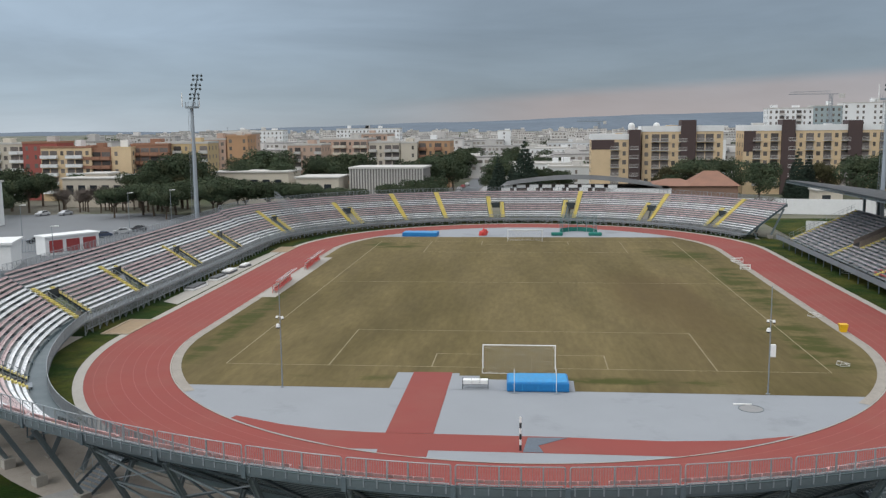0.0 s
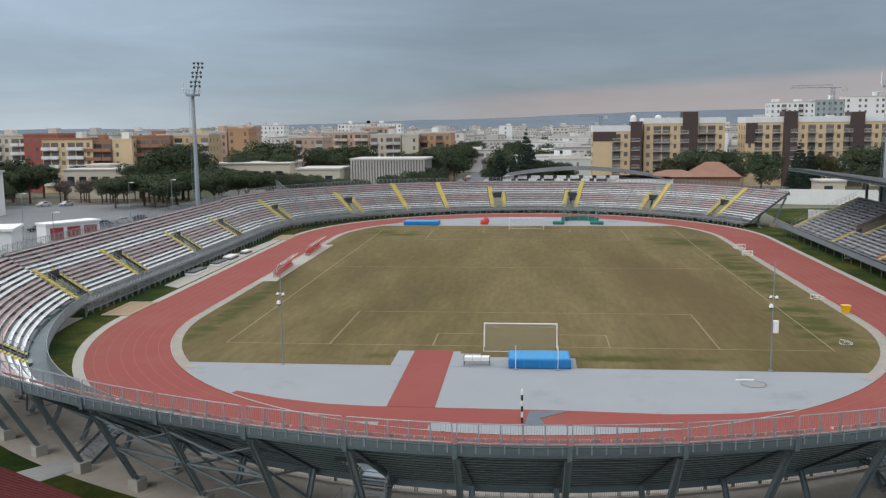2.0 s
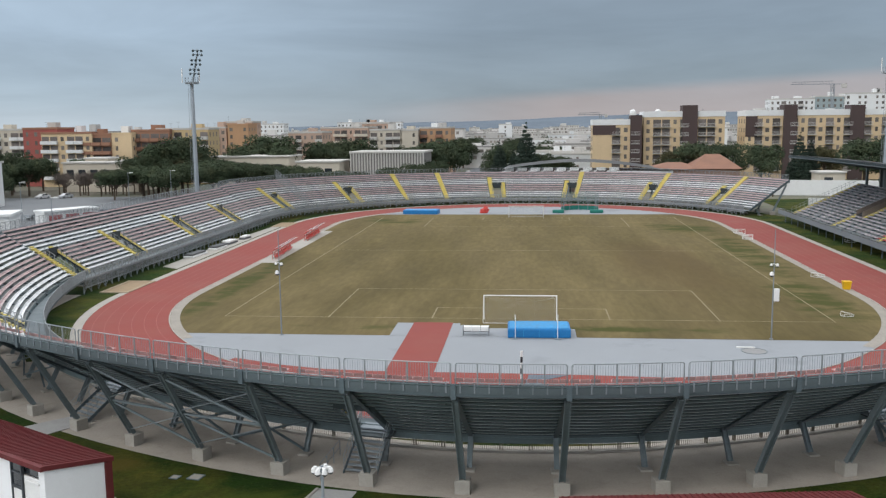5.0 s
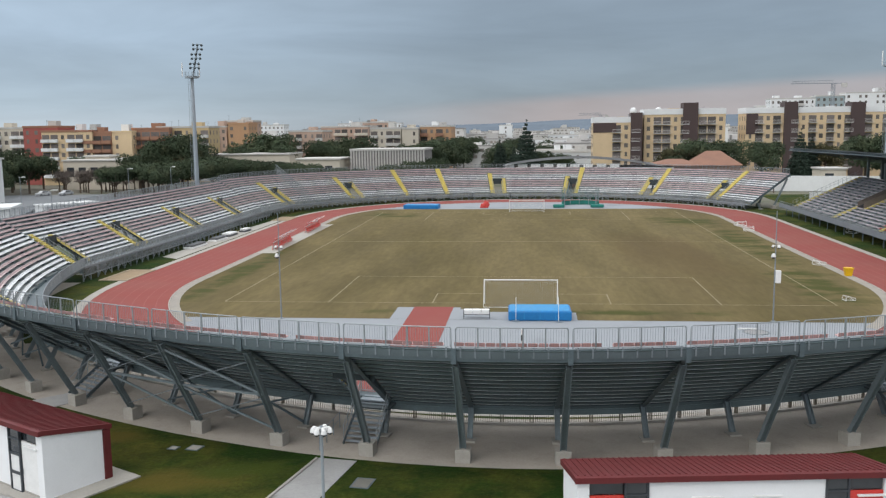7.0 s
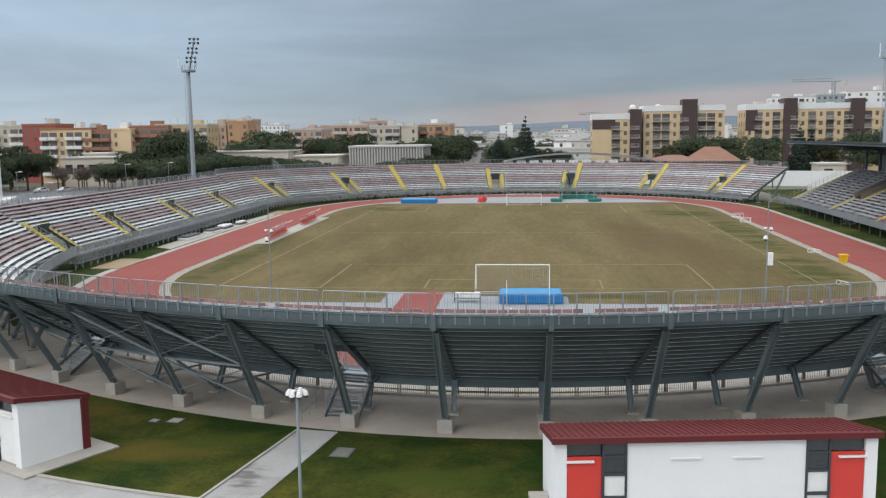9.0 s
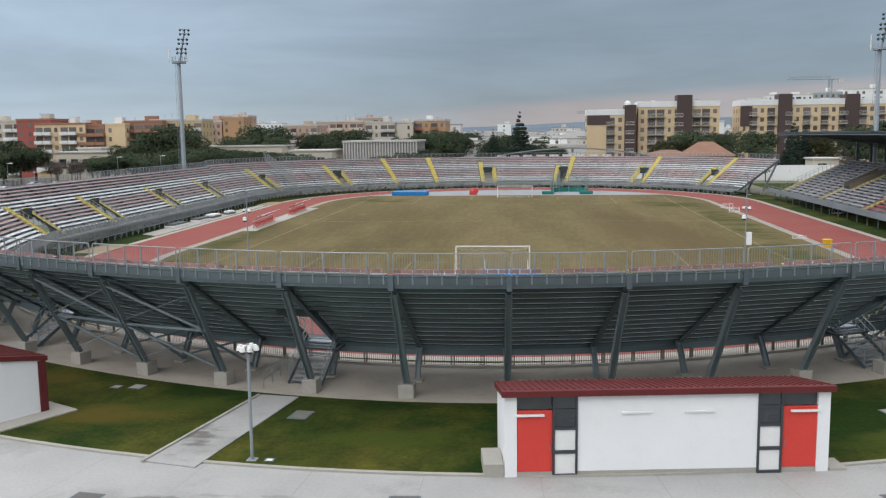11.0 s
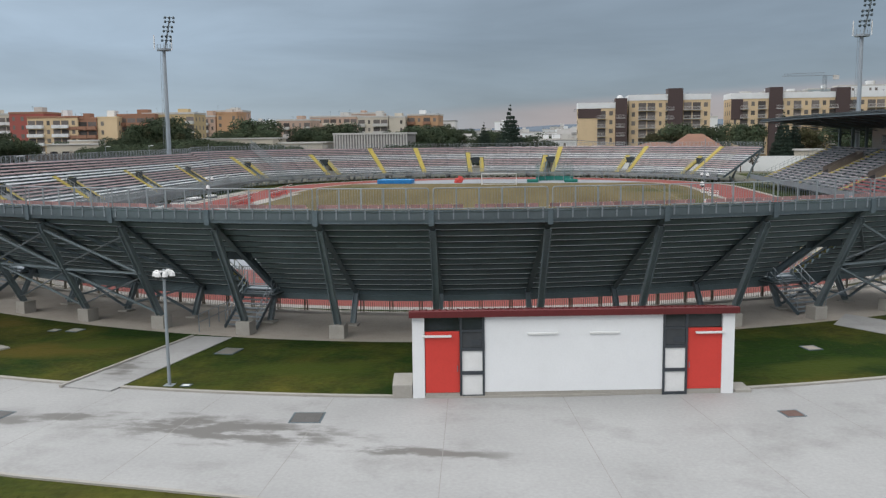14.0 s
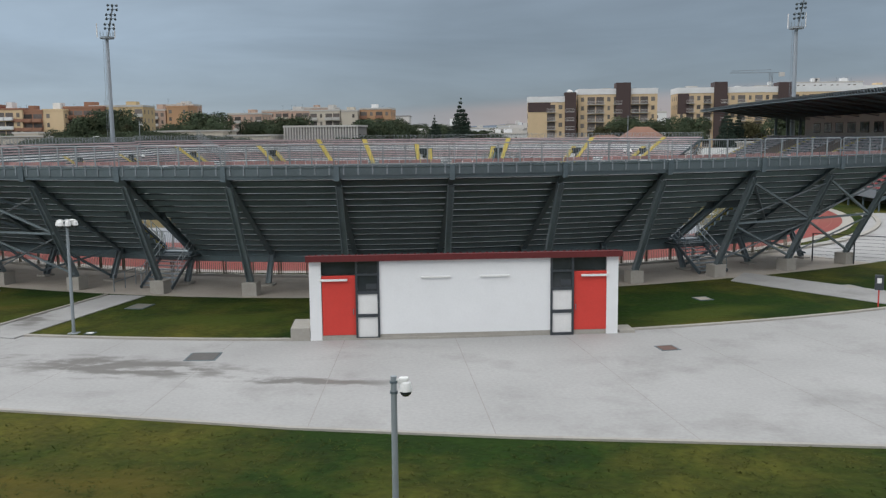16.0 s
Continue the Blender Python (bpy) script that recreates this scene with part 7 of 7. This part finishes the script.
def far_town():
    """The pale mass of roofs towards the horizon, with dark window strips."""
    rnd = random.Random(21)
    walls, dark, roofs = bmesh.new(), bmesh.new(), bmesh.new()
    for _ in range(760):
        y = 330 + 1900 * rnd.random() ** 1.7
        half = 0.52 * (y + 90)
        x = rnd.uniform(-half, half)
        if -32 < x < -8 and y < 900:
            continue
        w, d = rnd.uniform(10, 30), rnd.uniform(10, 18)
        h = rnd.uniform(6, 14) if rnd.random() < 0.88 else rnd.uniform(14, 19)
        if x > 10 and y < 700:
            h = min(h, 11)
        box(walls, x, x + w, y, y + d, 0, h)
        box(roofs, x - 0.2, x + w + 0.2, y - 0.2, y + d + 0.2, h, h + 0.6)
        if rnd.random() < 0.6:
            hx = x + rnd.uniform(0, w * 0.7)
            box(walls, hx, hx + w * 0.25, y + 2, y + 7, h + 0.6, h + rnd.uniform(2, 4))
        for f in range(int(h / 3.1)):
            z = h - 2.6 - 3.1 * f
            if z < 3:
                break
            k = x + 1
            while k < x + w - 2:
                ww = rnd.uniform(1.0, 2.6)
                box(dark, k, min(k + ww, x + w - 0.5), y - 0.08, y, z, z + 1.5)
                k += ww + rnd.uniform(0.8, 2.0)
    root = thing("distant_town", "pale mass of flat-roofed houses towards the horizon", "town", kind="stuff")
    part("house_walls", walls, mat("distant_walls", (0.62, 0.60, 0.58), 0.9, var=0.12, scale=0.02, fine=0.3, piece=0.22, bump=0), root, kind="stuff")
    part("house_roofs", roofs, ROOF_FLAT, root, kind="stuff")
    part("house_windows", dark, SHUTTER, root, kind="stuff")


far_town()


def hills():
    """A long low plateau on the horizon, rising to the east."""
    bm = bmesh.new()
    n = 90
    rows = []
    for k in range(n + 1):
        u = k / n
        x = -2600 + 5200 * u
        h = 12 + 105 * max(0, (u - 0.22)) ** 0.75 + 7 * noise.noise(Vector((u * 9, 0.3, 0))) + 3 * noise.noise(Vector((u * 31, 1.3, 0)))
        rows.append([bm.verts.new((x, 3300 + 150 * math.sin(u * 5), -5)), bm.verts.new((x, 3650, h * 0.6)), bm.verts.new((x, 4300, h))])
    for a, b in zip(rows, rows[1:]):
        for i in range(2):
            bm.faces.new((a[i], b[i], b[i + 1], a[i + 1]))
    # the blue of distant haze is put into the hill's base colour
    tagged(part("backdrop", bm, mat("hazy_blue_hill", (0.15, 0.18, 0.215), 1.0, var=0.12, scale=0.004, fine=0.03, bump=0, spec=0.0)), "hazy blue plateau along the horizon", "hills", kind="structure")


hills()

# ---- trees ----
BARK = mat("bark", (0.10, 0.075, 0.055), 0.95, var=0.2, scale=1.5, fine=8, bump=0.4)
PINE = mat("dark_pine_needles", (0.047, 0.066, 0.038), 0.9, var=0.25, scale=0.3, fine=2.0, bump=0, tint=(0.075, 0.086, 0.046), tint_scale=0.25, piece=0.16, spec=0.15)
CEDAR = mat("blue_green_needles", (0.032, 0.048, 0.036), 0.9, var=0.25, scale=0.3, fine=2.0, bump=0, piece=0.22, spec=0.15)
OLIVE = mat("olive_brown_leaves", (0.075, 0.072, 0.036), 0.9, var=0.25, scale=0.3, fine=2.0, bump=0, piece=0.35, spec=0.15)
TWIG = mat("bare_grey_twigs", (0.14, 0.115, 0.10), 0.95, var=0.2, bump=0, piece=0.2)


def leaf_mass(rnd, blobs, leaves, size):
    """Many small tilted leaf clumps over the shells of several lobes."""
    verts, faces = [], []
    weights = [b[3] * b[4] for b in blobs]
    tot = sum(weights)
    for (cx, cy, cz, rx, rz), wgt in zip(blobs, weights):
        for _ in range(int(leaves * wgt / tot)):
            z = rnd.uniform(-0.75, 1)
            a = rnd.random() * math.tau
            s = math.sqrt(max(0, 1 - z * z))
            f = 0.72 + 0.36 * rnd.random()
            c = Vector((cx + rx * f * s * math.cos(a), cy + rx * f * s * math.sin(a), cz + rz * f * z))
            out_ = Vector((s * math.cos(a), s * math.sin(a), z + 0.35)).normalized()
            out_ = (out_ + Vector((rnd.uniform(-0.7, 0.7), rnd.uniform(-0.7, 0.7), rnd.uniform(-0.5, 0.5)))).normalized()
            u = out_.orthogonal().normalized()
            v = out_.cross(u)
            k = size * rnd.uniform(0.6, 1.3)
            q = rnd.random() * math.tau
            u, v = u * math.cos(q) + v * math.sin(q), v * math.cos(q) - u * math.sin(q)
            i = len(verts)
            verts.extend([tuple(c - u * k), tuple(c - v * k * 0.5), tuple(c + u * k), tuple(c + v * k * 0.6 + out_ * k * 0.25)])
            faces.append((i, i + 1, i + 2, i + 3))
    return verts, faces


def tree(name, label, m, kind, seed, h=9.0, spread=5.0):
    rnd = random.Random(seed)
    root = thing(name, label, "tree", m)
    bm = bmesh.new()
    if kind == "umbrella":
        fork = h * 0.36
        tube(bm, (0, 0, -0.1), (0.2, 0.1, fork), 0.32, 0.22, 9)
        blobs = []
        for k in range(9):
            a, r = k * 2.4, spread * (0.2 + 0.62 * math.sqrt(k / 9))
            z = h - 0.9 - 0.16 * r + rnd.uniform(-0.3, 0.3)
            tube(bm, (0.2, 0.1, fork), (r * math.cos(a), r * math.sin(a), z - 0.3), 0.14, 0.05, 6)
            blobs.append((r * math.cos(a), r * math.sin(a), z, spread * rnd.uniform(0.36, 0.5), h * rnd.uniform(0.15, 0.21)))
            blobs.append((r * 0.8 * math.cos(a + 1), r * 0.8 * math.sin(a + 1), z - h * 0.2, spread * rnd.uniform(0.26, 0.4), h * rnd.uniform(0.11, 0.16)))
        material = PINE
    elif kind == "round":
        tube(bm, (0, 0, -0.1), (0, 0, h * 0.45), 0.36, 0.24, 9)
        blobs = []
        for k in range(13):
            a, r = k * 2.4, spread * 0.68 * math.sqrt((k + 0.5) / 13)
            z = h * (0.30 + 0.50 * rnd.random()) if k > 3 else h * 0.74
            tube(bm, (0, 0, h * 0.36), (r * math.cos(a), r * math.sin(a), z), 0.13, 0.05, 6)
            blobs.append((r * math.cos(a), r * math.sin(a), z, spread * rnd.uniform(0.3, 0.46), h * rnd.uniform(0.13, 0.22)))
        material = PINE
    elif kind == "conifer":
        tube(bm, (0, 0, -0.1), (0, 0, h * 0.97), 0.34, 0.04, 9)
        blobs = []
        n = 15
        for k in range(n):
            u = k / (n - 1)
            z = h * (0.1 + 0.88 * u)
            r = spread * (1 - u) ** 0.85 * rnd.uniform(0.8, 1.08) + 0.22
            for j in range(6 if u < 0.8 else 3):
                a = j * math.tau / 6 + k * 0.7
                d = r * 0.58
                tube(bm, (0, 0, z), (d * math.cos(a), d * math.sin(a), z - 0.12 * d), 0.05, 0.02, 5)
                blobs.append((d * math.cos(a), d * math.sin(a), z - 0.1 * d, r * 0.42, 0.34 + 0.12 * r))
        material = CEDAR
    else:
        tube(bm, (0, 0, -0.1), (0, 0, h * 0.35), 0.2, 0.14, 7)
        tw = bmesh.new()
        for k in range(70):
            a, r, z = rnd.random() * math.tau, spread * math.sqrt(rnd.random()), h * rnd.uniform(0.55, 1.0)
            if k < 9:
                tube(bm, (0, 0, h * 0.3), (r * 0.6 * math.cos(a), r * 0.6 * math.sin(a), z * 0.8), 0.09, 0.03, 5)
            p = Vector((r * 0.45 * math.cos(a), r * 0.45 * math.sin(a), z * 0.68))
            for _ in range(4):
                q = p + Vector((rnd.uniform(-1, 1), rnd.uniform(-1, 1), rnd.uniform(0.2, 1))) * spread * 0.35
                tube(tw, p, q, 0.035, 0.012, 3, caps=False)
        part("trunk", bm, BARK, root)
        part("twig", tw, TWIG, root, "bare winter twigs", "stuff")
        return root
    part("trunk", bm, BARK, root)
    v, f = leaf_mass(rnd, blobs, 6500 if kind != "conifer" else 9500, 0.27 if kind != "conifer" else 0.34)
    me = bpy.data.meshes.new("crown")
    me.from_pydata(v, [], f)
    me.materials.append(OLIVE if name == "broadleaf_tree" else material)
    crown = new("crown", me)
    crown.parent = root
    return root


models = {
    "umbrella": [tree("umbrella_pine", "dark green umbrella pine with a spreading crown", pose(-86, 152, 0), "umbrella", s, 9.5, 5.4) for s in (1, 2)],
    "round": [tree("evergreen_tree", "dense dark green evergreen tree with an uneven crown", pose(-112, 178, 0), "round", s, 12.0, 6.2) for s in (3, 4)],
    "conifer": [tree("conifer", "tall dark conifer with drooping tiers", pose(-0.7, 214, 0), "conifer", 5, 21.0, 6.2)],
    "bare": [tree("bare_tree", "leafless grey winter tree by the car park", pose(-128, 166, 0), "bare", 6, 7.0, 3.4)],
    "olive": [tree("broadleaf_tree", "olive-brown tree with a thinning winter crown", pose(-104, 182, 0), "round", 8, 13.0, 6.5)],
}
homes = {k: [o.matrix_basis.copy() for o in v] for k, v in models.items()}
rnd = random.Random(31)


def plant(kind, x, y, s=1.0, sx=None):
    ob = rnd.choice(models[kind])
    c = copy_thing(ob, pose(x, y, 0, 0, 0, rnd.uniform(0, 360)))
    c.scale = ((sx or s) * rnd.uniform(0.94, 1.06), (sx or s) * rnd.uniform(0.94, 1.06), s * rnd.uniform(0.96, 1.04))
    return c


# pines and evergreens between the west stand and the blocks
for x, y, s in ((-102, 160, 0.95), (-96, 163, 1.0), (-90, 158, 0.95), (-81, 160, 0.95), (-75, 163, 0.92), (-70, 166, 0.88), (-64.5, 168, 0.8), (-57.5, 172, 0.68), (-51, 176, 0.64), (-107, 156, 0.9), (-112, 160, 0.9), (-117, 152, 0.85), (-100, 148, 0.8), (-86, 168, 0.95), (-93, 170, 1.05)):
    plant("umbrella", x, y, s, s * 1.15)
for x, y, s in ((-116, 180, 1.3), (-109, 182, 1.5), (-104, 182, 1.3), (-124, 184, 1.0), (-97, 205, 1.1), (-90, 216, 1.55), (-84, 206, 1.15), (-160, 190, 0.95), (-168, 186, 0.9), (-176, 180, 1.0), (-150, 196, 0.9), (-75, 225, 1.3), (-68, 224, 1.2), (-62, 228, 1.35), (-128, 210, 0.9), (-145, 200, 0.75),
                (-188, 180, 1.1), (-165, 170, 0.75), (-152, 168, 1.0), (-160, 172, 1.15), (-168, 168, 1.2), (-150, 150, 0.7), (-156, 160, 0.9), (-174, 176, 1.1), (-100, 240, 1.25), (-108, 246, 1.2), (-76, 240, 1.25), (-70, 246, 1.3), (-94, 236, 1.2), (-36, 192, 0.72), (-30, 198, 0.8)):
    plant("round", x, y, s)
plant("olive", -106, 179, 1.0)
plant("olive", -111, 181, 0.9)
for k in range(26):
    plant("bare", -146 + 1.5 * k + rnd.uniform(-0.8, 0.8), 172 + rnd.uniform(-4, 4), rnd.uniform(1.0, 1.35))
# trees along the street and round the halls
for x, y, s in ((-44, 235, 1.1), (-35, 222, 1.25), (-31, 240, 1.2), (-29, 256, 1.3), (-12, 236, 1.0), (-10, 252, 1.1), (4, 226, 0.9), (11, 230, 0.8), (-38, 262, 1.2), (-34, 280, 1.3), (-33, 305, 1.2), (-31, 330, 1.2), (-30, 360, 1.2), (-30, 390, 1.2), (-12, 330, 1.0), (-9, 360, 1.0), (-46, 300, 1.1), (2, 245, 0.7), (8, 240, 0.65), (14, 250, 0.7), (-8, 400, 1.1), (-6, 440, 1.1), (6, 330, 0.9), (14, 336, 0.9)):
    plant("round", x, y, s)
plant("conifer", -9.6, 214, 0.72)
plant("conifer", -5.2, 224, 0.58)
for x, y, s in ((-43, 184, 0.72), (-38.5, 182, 0.66)):
    plant("umbrella", x, y, s)
# east: big evergreens in front of the ochre blocks
for x, y, s in ((55, 206, 1.22), (48, 209, 0.8), (67, 220, 1.15), (71, 190, 1.22), (103, 195, 1.35), (113, 198, 1.45), (124, 200, 1.4), (132, 192, 1.3), (94, 150, 0.55), (-30, 186, 0.7)):
    plant("round", x, y, s)
plant("olive", 47, 214, 0.9)
plant("olive", 97, 214, 0.95)
for x, y in ((63, 158), (66, 157)):
    plant("bare", x, y, 0.9)
for x, y, s in ((85, 200, 0.78), (90, 206, 0.7), (121, 195, 0.85)):
    plant("conifer", x, y, s)


def far_woods():
    """Scattered dark crowns among the distant roofs."""
    r = random.Random(44)
    blobs = []
    for _ in range(260):
        y = 320 + 1700 * r.random() ** 1.6
        x = r.uniform(-0.52, 0.52) * (y + 90)
        s = r.uniform(3, 6.5)
        for _ in range(3):
            blobs.append((x + r.uniform(-s, s), y + r.uniform(-s, s), r.uniform(4, 8), s, s * 0.7))
    v, f = leaf_mass(r, blobs, 42000, 0.9)
    me = bpy.data.meshes.new("woods")
    me.from_pydata(v, [], f)
    me.materials.append(PINE)
    tagged(new("woods", me), "scattered dark trees among the distant houses", "trees", kind="stuff")


far_woods()
